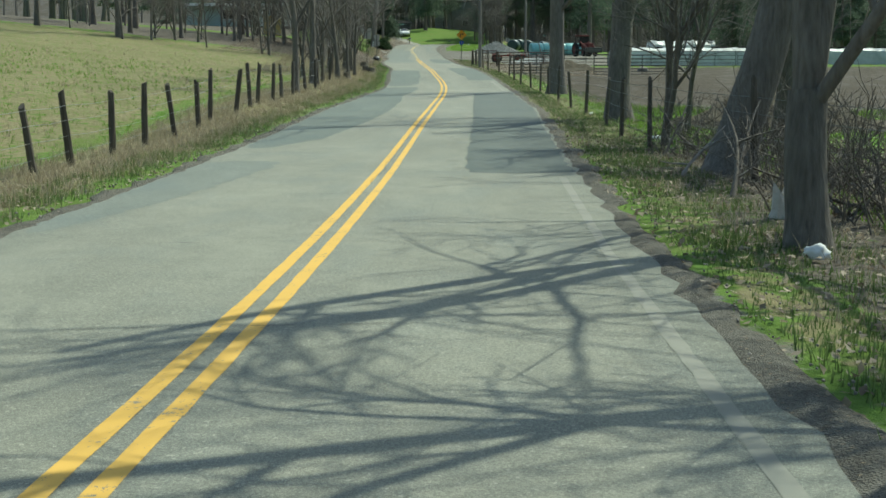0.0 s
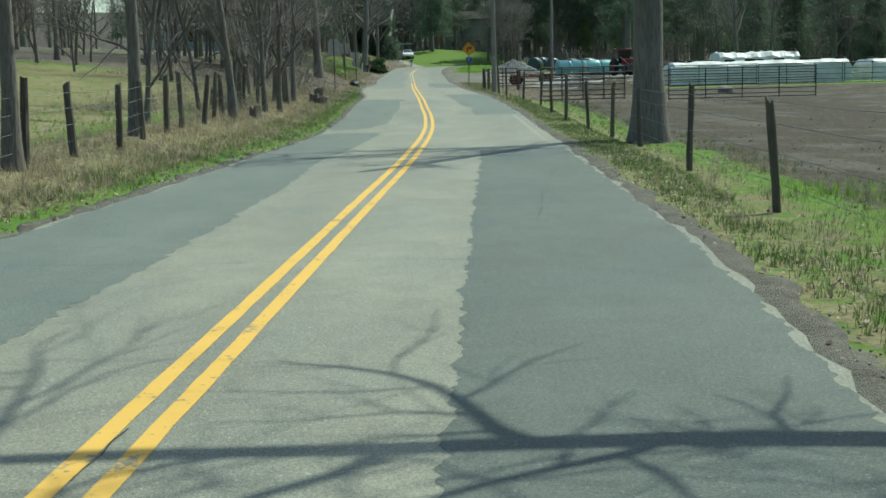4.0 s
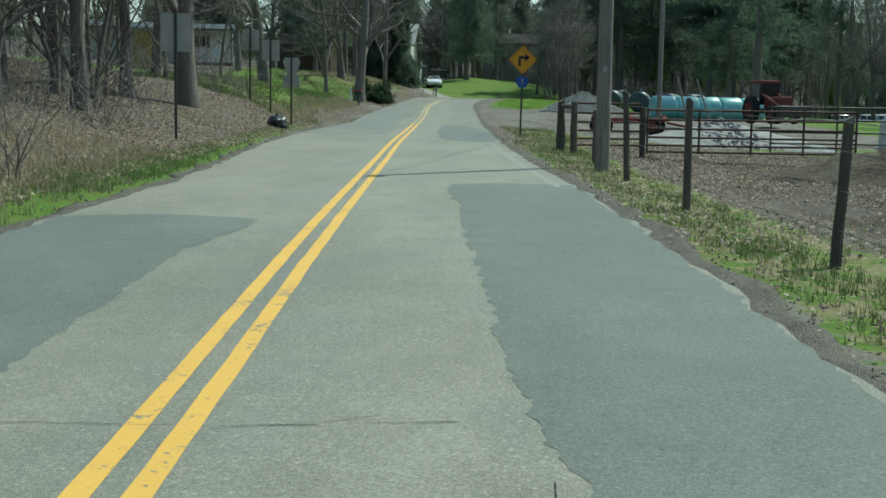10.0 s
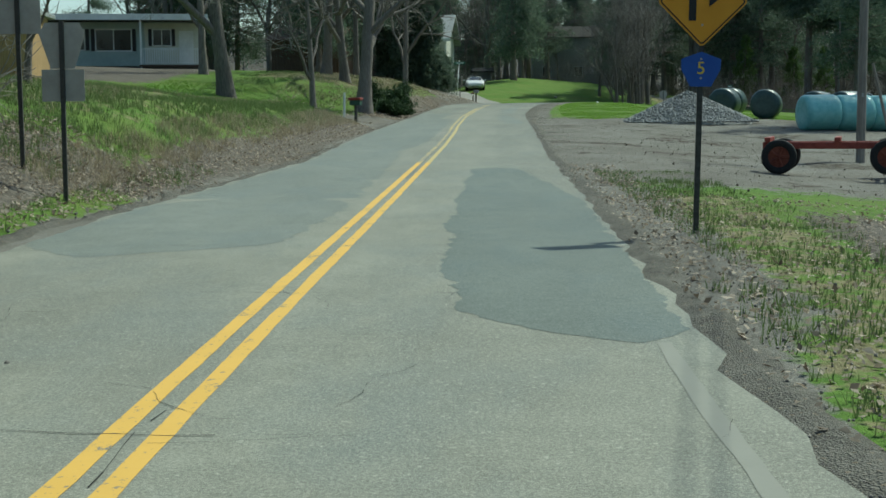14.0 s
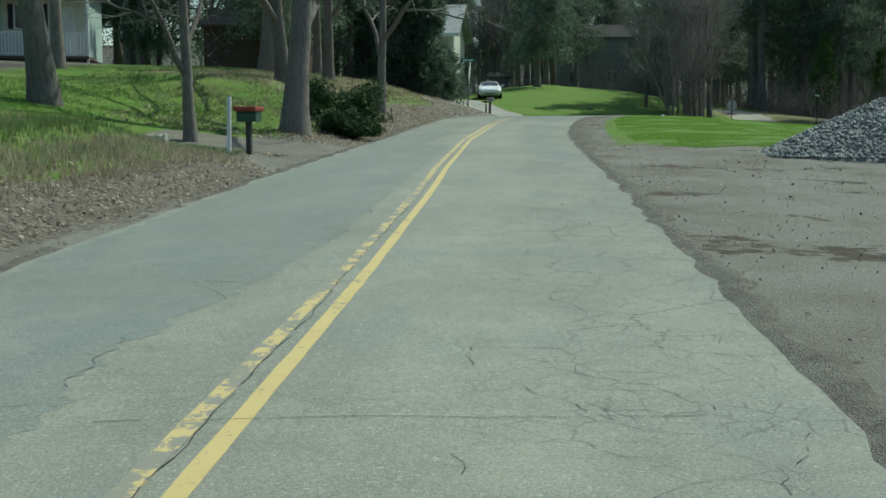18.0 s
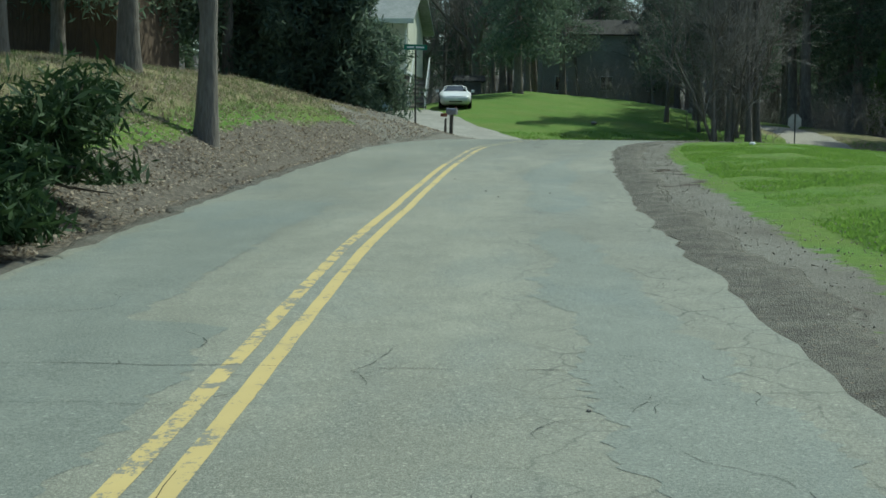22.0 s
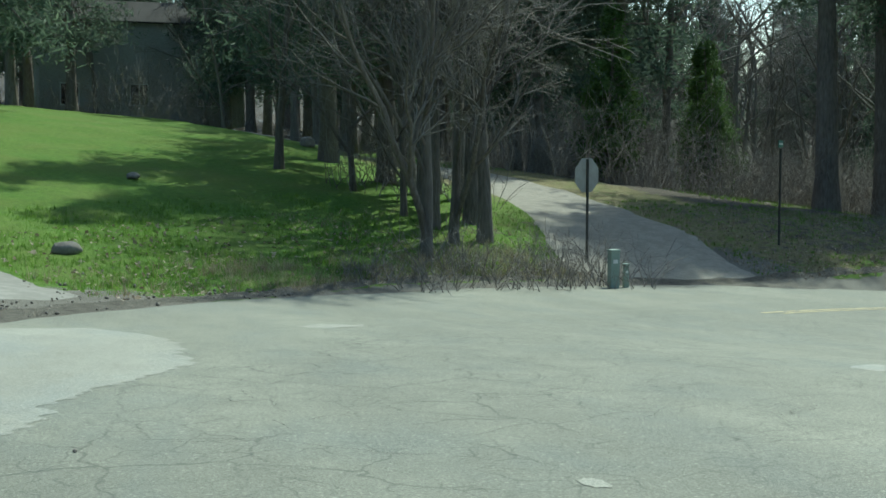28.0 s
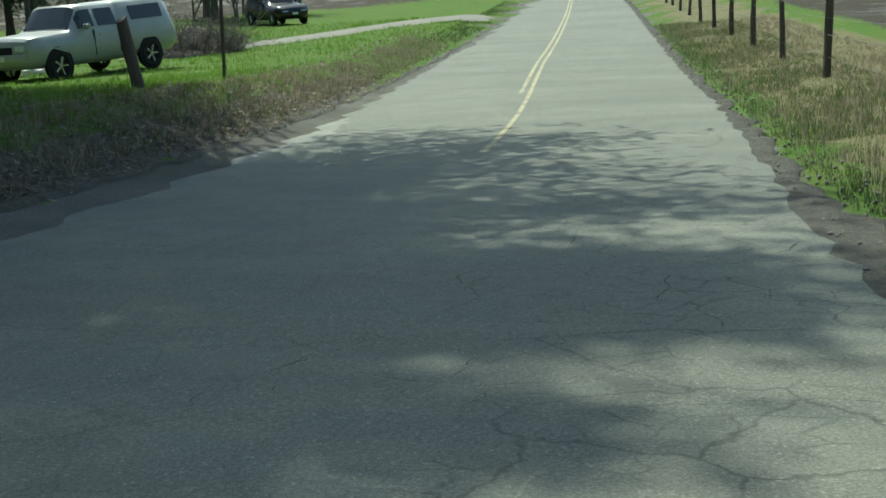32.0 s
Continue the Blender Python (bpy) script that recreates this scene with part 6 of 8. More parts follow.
def back_sign(x, y, turn, outline_sets, h, label):
    e = empty("road_sign", pose(x, y, zat(x, y), random.Random(int(y * 7)).uniform(-2, 2), 0, turn))
    u_post(e, h, -0.04)
    for o in outline_sets:
        part("panel", plate(bmesh.new(), o), M_SIGN_BACK, e, "bare grey aluminium back")
    part("bolt", cyl(bmesh.new(), (0, -0.05, h - 0.15), (0, 0, h - 0.15), 0.012, seg=8), M_UPOST, e)
    return tagged(e, label, "road sign")


def rect(w, z0, z1, cx=0.0):
    return [(cx - w / 2, z0), (cx + w / 2, z0), (cx + w / 2, z1), (cx - w / 2, z1)]


back_sign(-5.5, 95.0, 2, [rect(0.6, 1.75, 2.5)], 2.5, "back of a rectangular road sign on a steel post")
back_sign(-6.25, 110.0, 4, [rect(0.55, 1.65, 2.3)], 2.35, "back of a rectangular road sign on a steel post")
back_sign(-6.95, 110.3, 4, [rect(0.55, 1.6, 2.25)], 2.3, "back of a rectangular road sign on a steel post")
back_sign(-5.5, 109.4, 4, [[(-0.14, 1.55), (0.14, 1.55), (0.27, 1.95), (0.2, 2.08), (-0.2, 2.08), (-0.27, 1.95)], rect(0.5, 1.17, 1.54)], 2.1, "back of a keystone route marker with a plate below")
stop = back_sign(10.45, 207.9, 24, [ngon(8, 0.4, math.pi / 8, 0, 1.95)], 2.3, "back of an octagonal stop sign on a steel post")
# street name posts
for x, y, h, turn in ((-5.75, 185.9, 2.32, 20), (16.4, 209.8, 2.4, 50)):
    e = empty("street_name_sign", pose(x, y, zat(x, y), 0, 0, turn))
    part("post", cyl(bmesh.new(), (0, 0, -0.3), (0, 0, h), 0.03, seg=10), M_UPOST, e)
    bl = part("name_blade", box(bmesh.new(), -0.38, 0.38, -0.006, 0.006, h, h + 0.17, 0.003), M_SIGN_G, e, "green name plate")
    for k, (a, b) in enumerate(((-0.28, -0.05), (0.0, 0.28))):
        part("text_bar", box(bmesh.new(), a, b, -0.009, -0.006, h + 0.06, h + 0.11), M_WHITE, bl, "pale bar in place of writing")
    part("cap", box(bmesh.new(), -0.04, 0.04, -0.02, 0.02, h - 0.03, h + 0.02, 0.004), M_SIGN_BACK, e)
    tagged(e, "green street name plate on a thin dark post", "street sign")

# ---- farm lot ----
M_GRAVEL = plain("grey_crushed_stone", (0.2, 0.205, 0.195), (0.42, 0.425, 0.405), 28, 0.95, bmp=0.8, dist=0.04)
M_SOILHEAP = plain("dark_soil_heap", (0.04, 0.033, 0.022), (0.1, 0.085, 0.055), 9, 0.95, bmp=0.9, dist=0.05)
M_TEAL = plain("teal_bale_wrap", (0.16, 0.42, 0.4), (0.3, 0.58, 0.55), 5, 0.32, bmp=0.4, dist=0.03, spec=0.5)
M_DARKWRAP = plain("dark_green_bale_wrap", (0.02, 0.045, 0.04), (0.045, 0.08, 0.07), 5, 0.35, bmp=0.4, dist=0.03, spec=0.5)
M_TARP = plain("white_plastic_sheeting", (0.42, 0.44, 0.4), (0.8, 0.81, 0.77), 1.1, 0.4, bmp=0.6, dist=0.05)
M_RUBBER = plain("black_rubber", (0.014, 0.014, 0.014), (0.03, 0.03, 0.028), 30, 0.85, bmp=0.3)
M_REDPAINT = plain("faded_red_paint", (0.2, 0.035, 0.025), (0.32, 0.07, 0.05), 9, 0.5, bmp=0.1)
M_GLASS_DK = plain("tinted_glass", (0.012, 0.016, 0.016), (0.025, 0.03, 0.03), 2, 0.06, bmp=0, spec=0.6)
M_CHROME = plain("dull_chrome", (0.5, 0.5, 0.5), (0.6, 0.6, 0.6), 8, 0.25, 0.9, 0)


def heap(name, x, y, r, h, material, label, seed, stretch=1.0, rough_=0.1):
    """A heap with an uneven, slumped outline."""
    n, m = 40, 18
    V, Q = [], []
    for i in range(m + 1):
        f = i / m
        for j in range(n):
            a = j / n * 6.283
            rr = r * f * (1 + 0.12 * noise.noise(Vector((math.cos(a) * 1.3, math.sin(a) * 1.3, seed))))
            px, py = math.cos(a) * rr * stretch, math.sin(a) * rr
            z = h * (1 - f) ** 1.0 * (0.86 + 0.14 * (1 - f)) - 0.02 - 0.14 * h * math.exp(-(f * 5) ** 2)
            z += rough_ * noise.fractal(Vector((px * 1.6, py * 1.6, seed)), 0.8, 2, 4) * (1 - f * 0.6)
            V.append((px, py, z if i < m else -0.12))
    for i in range(m):
        for j in range(n):
            Q.append((i * n + j, i * n + (j + 1) % n, (i + 1) * n + (j + 1) % n, (i + 1) * n + j))
    ob = new(name, np_mesh(name, V, Q, material, True))
    ob.location = (x, y, zat(x, y))
    return tagged(ob, label, "heap")


def scatter_stones(name, x, y, r, h, count, size, material, seed, label):
    g = np.random.RandomState(seed)
    V, Q = [], []
    cube = np.array([(-1, -1, -1), (1, -1, -1), (1, 1, -1), (-1, 1, -1), (-.7, -.6, 1), (.7, -.7, 1), (.6, .7, 1), (-.7, .7, 1)]) * 0.5
    faces = np.array([(0, 3, 2, 1), (4, 5, 6, 7), (0, 1, 5, 4), (1, 2, 6, 5), (2, 3, 7, 6), (3, 0, 4, 7)])
    for k in range(count):
        a, f = g.uniform(0, 6.283), math.sqrt(g.uniform(0, 1.1))
        s = size * g.uniform(0.5, 1.5)
        e = Euler(g.uniform(0, 6, 3)).to_matrix()
        c = np.array([math.cos(a) * r * f, math.sin(a) * r * f, max(0.0, h * (1 - f)) + 0.01])
        V.append((cube * s * g.uniform(0.7, 1.3, 3)) @ np.array(e).T + c)
        Q.append(faces + 8 * k)
    ob = new(name, np_mesh(name, np.concatenate(V), np.concatenate(Q), material))
    ob.location = (x, y, zat(x, y))
    return tagged(ob, label, "stones", kind="stuff")


heap("gravel_mound", 6.1, 149.2, 2.7, 1.3, M_GRAVEL, "cone of loose grey crushed stone", 3.3)
scatter_stones("crushed_stone", 6.1, 149.2, 2.75, 1.26, 5200, 0.05, M_GRAVEL, 5, "loose crushed stones over the pile")
heap("gravel_mound", 8.4, 113.6, 2.6, 1.0, M_GRAVEL, "low heap of grey gravel behind the gates", 8.1, 1.5)
scatter_stones("crushed_stone", 8.4, 113.6, 2.6, 0.95, 1200, 0.07, M_GRAVEL, 6, "loose stones over the low gravel heap")
heap("soil_mound", 8.9, 94.2, 2.5, 0.85, M_SOILHEAP, "dark soil mound overgrown with weeds", 5.7, 1.2, 0.3)
heap("soil_mound", 8.2, 31.5, 2.0, 0.9, M_SOILHEAP, "dark brush and soil heap in the pasture", 6.2, 1.7, 0.3)


def bale_mesh(r, ln, seed):
    """A wrapped round bale: bulging drum with creased ends."""
    n, V, Q = 22, [], []
    prof_ = [(-0.5, 0.0), (-0.5, 0.55), (-0.5, 0.86), (-0.46, 0.97), (-0.36, 1.02), (-0.1, 1.03), (0.1, 1.03), (0.36, 1.02), (0.46, 0.97), (0.5, 0.86), (0.5, 0.55), (0.5, 0.0)]
    for i, (px, pr) in enumerate(prof_):
        for j in range(n):
            a = j / n * 6.283
            rr = r * pr * (1 + 0.03 * noise.noise(Vector((a * 2, px * 4, seed))))
            V.append((px * ln, rr * math.cos(a), r + rr * math.sin(a) * (0.96 if math.sin(a) < 0 else 1)))
    for i in range(len(prof_) - 1):
        for j in range(n):
            Q.append((i * n + j, i * n + (j + 1) % n, (i + 1) * n + (j + 1) % n, (i + 1) * n + j))
    return V, Q


BALE_T = np_mesh("wrapped_bale", *bale_mesh(0.68, 1.35, 1), M_TEAL, True)
BALE_D = np_mesh("wrapped_bale", *bale_mesh(0.68, 1.35, 2), M_DARKWRAP, True)
rb = random.Random(12)
for k in range(5):
    ob = new("wrapped_bale", BALE_T)
    x, y = 10.4 + k * 1.3, 144.2 + k * 0.3
    ob.matrix_basis = pose(x, y, zat(x, y) - 0.05, 0, rb.uniform(-2, 2), 12 + rb.uniform(-3, 3))
    tagged(ob, "teal plastic-wrapped round hay bale in a row", "hay bale", "bale row")
for k, (x, y, t) in enumerate(((8.6, 156.5, 70), (10.2, 154.5, 75), (11.6, 150.2, 60), (12.8, 147.4, 80), (14.2, 146.2, 60), (9.5, 160.5, 70), (13.4, 152.5, 40))):
    ob = new("wrapped_bale", BALE_D)
    ob.matrix_basis = pose(x, y, zat(x, y) - 0.03, 0, 0, t)
    tagged(ob, "dark green plastic-wrapped round hay bale", "hay bale", "dark bales")
# long silage clamps under white sheeting, with old mesh thrown over the top
def silage_clamp(x, y, ln, w, h, turn, seed, label):
    n, prof_ = 60, ((-0.5, 0.0), (-0.485, 0.45), (-0.46, 0.86), (-0.36, 1.0), (0.0, 1.06), (0.36, 1.0), (0.46, 0.86), (0.485, 0.45), (0.5, 0.0))
    V, Q, m = [], [], len(prof_)
    for i in range(n + 1):
        u = i / n
        end = min(1.0, min(u, 1 - u) / 0.02 + 0.75)
        top = h * end * (1 + 0.07 * noise.fractal(Vector((u * 7, seed, 0)), 0.8, 2, 3))
        for q, f in prof_:
            fold = 0.018 * noise.fractal(Vector((u * ln * 1.6, f * 2 + q, seed)), 0.8, 2, 3)
            V.append(((u - 0.5) * ln, q * w + fold * (1 if q > 0 else -1), f * top - 0.25 * (f == 0) + fold * 0.6))
    for i in range(n):
        for k in range(m - 1):
            Q.append((i * m + k, i * m + k + 1, (i + 1) * m + k + 1, (i + 1) * m + k))
    me = mesh_from("silage_clamp", V, Q + [tuple(range(m)), tuple(n * m + k for k in reversed(range(m)))], M_TARP)
    ob = new("silage_clamp", me)
    ob.matrix_basis = pose(x, y, zat(x, y), 0, 0, turn)
    g = random.Random(int(seed * 10))
    for k in range(int(ln / 1.1)):
        u = (k + g.uniform(0.2, 0.8)) / int(ln / 1.1) - 0.5
        v0 = g.uniform(-0.3, 0.3) * w
        V, Q = [], []
        for i in range(14):
            for j in range(6):
                a_, b_ = i / 14 * 6.283, j / 6 * 6.283
                rr = 0.3 + 0.085 * math.cos(b_)
                V.append((u * ln + rr * math.cos(a_), v0 + rr * math.sin(a_), h * 1.04 + 0.07 + 0.085 * math.sin(b_)))
                Q.append((i * 6 + j, i * 6 + (j + 1) % 6, (i + 1) % 14 * 6 + (j + 1) % 6, (i + 1) % 14 * 6 + j))
        share("weight_tyre", np_mesh("weight_tyre", V, Q, M_RUBBER, True), ob, None, "old black tyre weighing the sheet down")
    return tagged(ob, label, "silage clamp")


silage_clamp(21.0, 116.0, 12.0, 4.0, 1.45, 2, 2.0, "long silage clamp under creased white plastic sheeting")
silage_clamp(22.5, 123.0, 6.0, 3.5, 2.0, 3, 5.0, "smaller silage clamp behind under greyed sheeting")
silage_clamp(36.0, 119.0, 14.0, 4.0, 1.35, 3, 8.0, "far silage clamp under creased white plastic sheeting")


def wheel(parent, x, y, z, r, w, rim=None, name="wheel"):
    """Tyre with rounded shoulders, dished rim and hub; its axle runs along y."""
    prof_ = [(-0.5, 0.6), (-0.5, 0.86), (-0.42, 0.96), (-0.25, 1.0), (0.25, 1.0), (0.42, 0.96), (0.5, 0.86), (0.5, 0.6)]
    n, V, Q = 24, [], []
    for py, pr in prof_:
        for j in range(n):
            a = j / n * 6.283
            V.append((r * pr * math.cos(a), py * w, r * pr * math.sin(a)))
    for i in range(len(prof_)):
        k = (i + 1) % len(prof_)
        for j in range(n):
            Q.append((i * n + j, i * n + (j + 1) % n, k * n + (j + 1) % n, k * n + j))
    t = share("tyre", np_mesh("tyre", V, Q, M_RUBBER, True), parent, Matrix.Translation((x, y, z)))
    bm = cyl(bmesh.new(), (0, -w * 0.36, 0), (0, w * 0.36, 0), r * 0.62, seg=20)
    cyl(bm, (0, -w * 0.44, 0), (0, w * 0.44, 0), r * 0.16, seg=10)
    for k in range(5):
        a = k * 1.2566
        for sy in (-1, 1):
            cyl(bm, (0, sy * w * 0.41, 0), (r * 0.58 * math.cos(a), sy * w * 0.4, r * 0.58 * math.sin(a)), r * 0.07, r * 0.1, 6)
    part("rim", bm, rim or M_CHROME, t)
    return t


# hay wagon running gear
wg = empty("wagon_chassis", pose(4.7, 122.3, zat(4.7, 122.3), 0, 0, -14))
part("beam", box(bmesh.new(), 0, 3.0, -0.12, 0.0, 0.52, 0.66, 0.015), M_REDPAINT, wg)
part("beam", box(bmesh.new(), 0, 3.0, 0.9, 1.02, 0.52, 0.66, 0.015), M_REDPAINT, wg)
for x in (0.1, 1.5, 2.85):
    part("crossbar", box(bmesh.new(), x - 0.06, x + 0.06, -0.2, 1.1, 0.66, 0.76, 0.015), M_REDPAINT, wg)
part("axle", cyl(bmesh.new(), (0.35, -0.3, 0.36), (0.35, 1.2, 0.36), 0.05, seg=10), M_RUST, wg)
part("axle", cyl(bmesh.new(), (2.5, -0.3, 0.36), (2.5, 1.2, 0.36), 0.05, seg=10), M_RUST, wg)
part("drawbar", cyl(bmesh.new(), (3.0, 0.45, 0.5), (4.4, 0.35, 0.25), 0.05, seg=8), M_RUST, wg)
for x in (0.35, 2.5):
    for y in (-0.32, 1.22):
        wheel(wg, x, y, 0.36, 0.36, 0.18, M_RUST)
tagged(wg, "low red farm wagon chassis with four small wheels", "wagon")

M_TRACTOR = plain("dull_maroon_paint", (0.12, 0.026, 0.022), (0.2, 0.05, 0.04), 9, 0.55, bmp=0.1)
# red tractor with loader and cab
tr = empty("tractor", pose(15.0, 137, zat(15, 137) + 0.25, 0, 0, -75))
bm = box(bmesh.new(), -0.2, 1.7, -0.33, 0.33, 0.75, 1.35, 0.08)
part("hood", bm, M_TRACTOR, tr)
part("frame", box(bmesh.new(), -1.1, 1.75, -0.25, 0.25, 0.5, 0.76, 0.04), M_STEEL, tr)
cab = part("cab", box(bmesh.new(), -1.3, -0.15, -0.62, 0.62, 2.05, 2.2, 0.05), M_TRACTOR, tr, "red cab roof")
for x in (-1.25, -0.2):
    for y in (-0.57, 0.57):
        part("pillar", cyl(bmesh.new(), (x, y, 0.9), (x, y, 2.08), 0.04, seg=8), M_STEEL, tr)
part("window", box(bmesh.new(), -0.21, -0.19, -0.55, 0.55, 1.3, 2.05), M_GLASS_DK, tr)
part("seat", box(bmesh.new(), -1.0, -0.6, -0.25, 0.25, 0.95, 1.45, 0.06), M_RUBBER, tr)
for y in (-0.45, 0.45):
    part("loader_arm", cyl(bmesh.new(), (-0.2, y, 1.5), (2.3, y, 0.7), 0.07, seg=8), M_TRACTOR, tr)
part("bucket", box(bmesh.new(), 2.25, 2.75, -0.85, 0.85, 0.35, 0.9, 0.05), M_STEEL, tr)
part("exhaust", cyl(bmesh.new(), (0.7, 0.2, 1.3), (0.7, 0.2, 2.05), 0.035, seg=8), M_STEEL, tr)
for y in (-0.75, 0.75):
    wheel(tr, -0.75, y, 0.68, 0.72, 0.4, M_TRACTOR)
    wheel(tr, 1.3, y * 0.85, 0.42, 0.45, 0.26, M_TRACTOR)
tagged(tr, "red farm tractor with front loader and cab", "tractor")
# wagon hoops and stakes behind the bales
for x, y, t in ((10.3, 133.4, -14), (11.6, 134.2, -20)):
    st = new("leaning_stake", mesh_from("leaning_stake", *[a.tolist() for a in tubes([[(0, 0, 0, 0.05), (0.0, 0, 2.6, 0.04)]], 8)], M_POLE))
    st.matrix_basis = pose(x, y, zat(x, y), 0, t, 0)
    tagged(st, "leaning pale wooden stake behind the bales", "stake")

# ---- parked vehicles ----
M_SILVER = plain("silver_car_paint", (0.4, 0.41, 0.41), (0.46, 0.47, 0.47), 3, 0.28, 0.35, 0, spec=0.6)
M_WHITECAR = plain("white_car_paint", (0.66, 0.67, 0.66), (0.72, 0.73, 0.72), 3, 0.28, 0, 0, spec=0.6)
M_CREAM = plain("pale_truck_paint", (0.4, 0.41, 0.39), (0.47, 0.48, 0.46), 3, 0.3, 0.1, 0, spec=0.6)
M_BLACKCAR = plain("black_car_paint", (0.012, 0.012, 0.013), (0.02, 0.02, 0.02), 3, 0.25, 0, 0, spec=0.6)
M_LAMP = plain("headlamp_glass", (0.6, 0.62, 0.62), (0.75, 0.76, 0.76), 12, 0.15, bmp=0, spec=0.6)
M_TAIL = plain("red_tail_lamp", (0.25, 0.01, 0.01), (0.35, 0.02, 0.02), 12, 0.2, bmp=0)
RING = [(0.0, 0.0, 0), (0.82, 0.0, 0), (1.0, 0.14, 0), (1.03, 0.5, 0), (0.98, 1.0, 0), (0.0, 0.0, 1), (0.0, 0.0, 2), (0.0, 0.0, 3)]


def vehicle(name, m, stations, body, label, wheels, rim, windows, lamps=True, plate_=True):
    """Lofted body: stations are x, floor z, belt z, roof z, half width at the belt, half width at the roof."""
    e = empty(name, m)
    st = np.array(stations, float)

    def ring(row):
        x, zf, zb, zr, hw, hr = row
        p = [(0, zf), (0.85 * hw, zf), (hw, zf + 0.16), (hw * 1.02, (zf + zb) / 2 + 0.08), (hw * 0.97, zb), (hr + 0.02, zr - 0.07 if zr - zb > 0.2 else zr - 0.02), (hr * 0.8, zr), (0, zr + 0.015)]
        return [(x, y, z) for y, z in p] + [(x, -y, z) for y, z in p[-2:0:-1]]

    fine = []
    for i in range(len(st) - 1):
        for k in range(3):
            fine.append(st[i] + (st[i + 1] - st[i]) * k / 3)
    fine.append(st[-1])
    R = np.array([ring(r) for r in fine])
    n, k = R.shape[:2]
    V = R.reshape(-1, 3)
    Q = [(i * k + j, i * k + (j + 1) % k, (i + 1) * k + (j + 1) % k, (i + 1) * k + j) for i in range(n - 1) for j in range(k)]
    me = bpy.data.meshes.new("body")
    me.from_pydata([tuple(v) for v in V], [], Q + [tuple(range(k))[::-1], tuple((n - 1) * k + j for j in range(k))])
    me.materials.append(body)
    me.polygons.foreach_set("use_smooth", [True] * len(me.polygons))
    b = share("body", me, e)
    RR = np.array([ring(r) for r in st])

    def surf(u, v):
        i = min(int(u), len(st) - 2)
        j = int(v) % k
        a, c = u - i, v - int(v)
        top = RR[i, j] * (1 - c) + RR[i, (j + 1) % k] * c
        bot = RR[i + 1, j] * (1 - c) + RR[i + 1, (j + 1) % k] * c
        return top * (1 - a) + bot * a

    for wname, u0, u1, v0, v1 in windows:
        g, N = [], 5
        for a in range(N):
            for c in range(N):
                g.append(surf(u0 + (u1 - u0) * a / (N - 1), v0 + (v1 - v0) * c / (N - 1)))
        g = np.array(g).reshape(N, N, 3)
        nrm = np.cross(g[-1, 0] - g[0, 0], g[0, -1] - g[0, 0])
        nrm /= np.linalg.norm(nrm)
        mid = g.mean((0, 1)) - np.array([st[:, 0].mean(), 0, 0.6])
        nrm = nrm if nrm @ mid > 0 else -nrm
        V2 = np.concatenate([(g + nrm * 0.012).reshape(-1, 3), (g - nrm * 0.01).reshape(-1, 3)])
        Q2 = [(a * N + c, a * N + c + 1, (a + 1) * N + c + 1, (a + 1) * N + c) for a in range(N - 1) for c in range(N - 1)]
        rim_ = [a * N for a in range(N)] + [(N - 1) * N + c for c in range(1, N)] + [a * N + N - 1 for a in range(N - 2, -1, -1)] + [c for c in range(N - 2, 0, -1)]
        Q2 += [(rim_[q], rim_[(q + 1) % len(rim_)], rim_[(q + 1) % len(rim_)] + N * N, rim_[q] + N * N) for q in range(len(rim_))]
        wm = mesh_from(wname, V2, Q2, M_GLASS_DK, False)
        share(wname, wm, e, None, "dark glass")
    for x, r in wheels:
        hw = float(np.interp(x, st[:, 0], st[:, 4]))
        for sy in (-1, 1):
            wheel(e, x, sy * (hw - 0.07), r, r, 0.22, rim)
            bm = cyl(bmesh.new(), (x, sy * (hw - 0.02), r + 0.02), (x, sy * (hw + 0.016), r + 0.02), r * 1.18, r * 1.16, 24)
            part("wheel_arch", bm, M_RUBBER, e)
    if lamps:
        f, z = st[0], st[0, 2]
        for sy in (-1, 1):
            part("headlamp", box(bmesh.new(), f[0] - 0.03, f[0] + 0.14, sy * f[4] * 0.72 - 0.16, sy * f[4] * 0.72 + 0.16, z - 0.2, z - 0.06, 0.03), M_LAMP, e)
            part("tail_lamp", box(bmesh.new(), st[-1, 0] - 0.1, st[-1, 0] + 0.025, sy * st[-1, 4] * 0.86 - 0.08, sy * st[-1, 4] * 0.86 + 0.08, st[-1, 2] - 0.32, st[-1, 2] - 0.04, 0.02), M_TAIL, e)
        part("grille", box(bmesh.new(), f[0] - 0.025, f[0] + 0.05, -0.36, 0.36, z - 0.3, z - 0.08, 0.03), M_RUBBER, e)
        part("bumper", box(bmesh.new(), f[0] - 0.08, f[0] + 0.12, -f[4] * 0.98, f[4] * 0.98, f[1] + 0.08, f[1] + 0.28, 0.05), body, e)
        part("bumper", box(bmesh.new(), st[-1, 0] - 0.12, st[-1, 0] + 0.08, -st[-1, 4], st[-1, 4], st[-1, 1] + 0.06, st[-1, 1] + 0.26, 0.05), M_CHROME if "truck" in name else body, e)
        part("number_plate", box(bmesh.new(), f[0] - 0.1, f[0] - 0.075, -0.15, 0.15, f[1] + 0.12, f[1] + 0.24, 0.005), M_WHITE, e, "plain pale plate")
    i = next(q for q in range(len(st)) if st[q, 3] - st[q, 2] > 0.2)
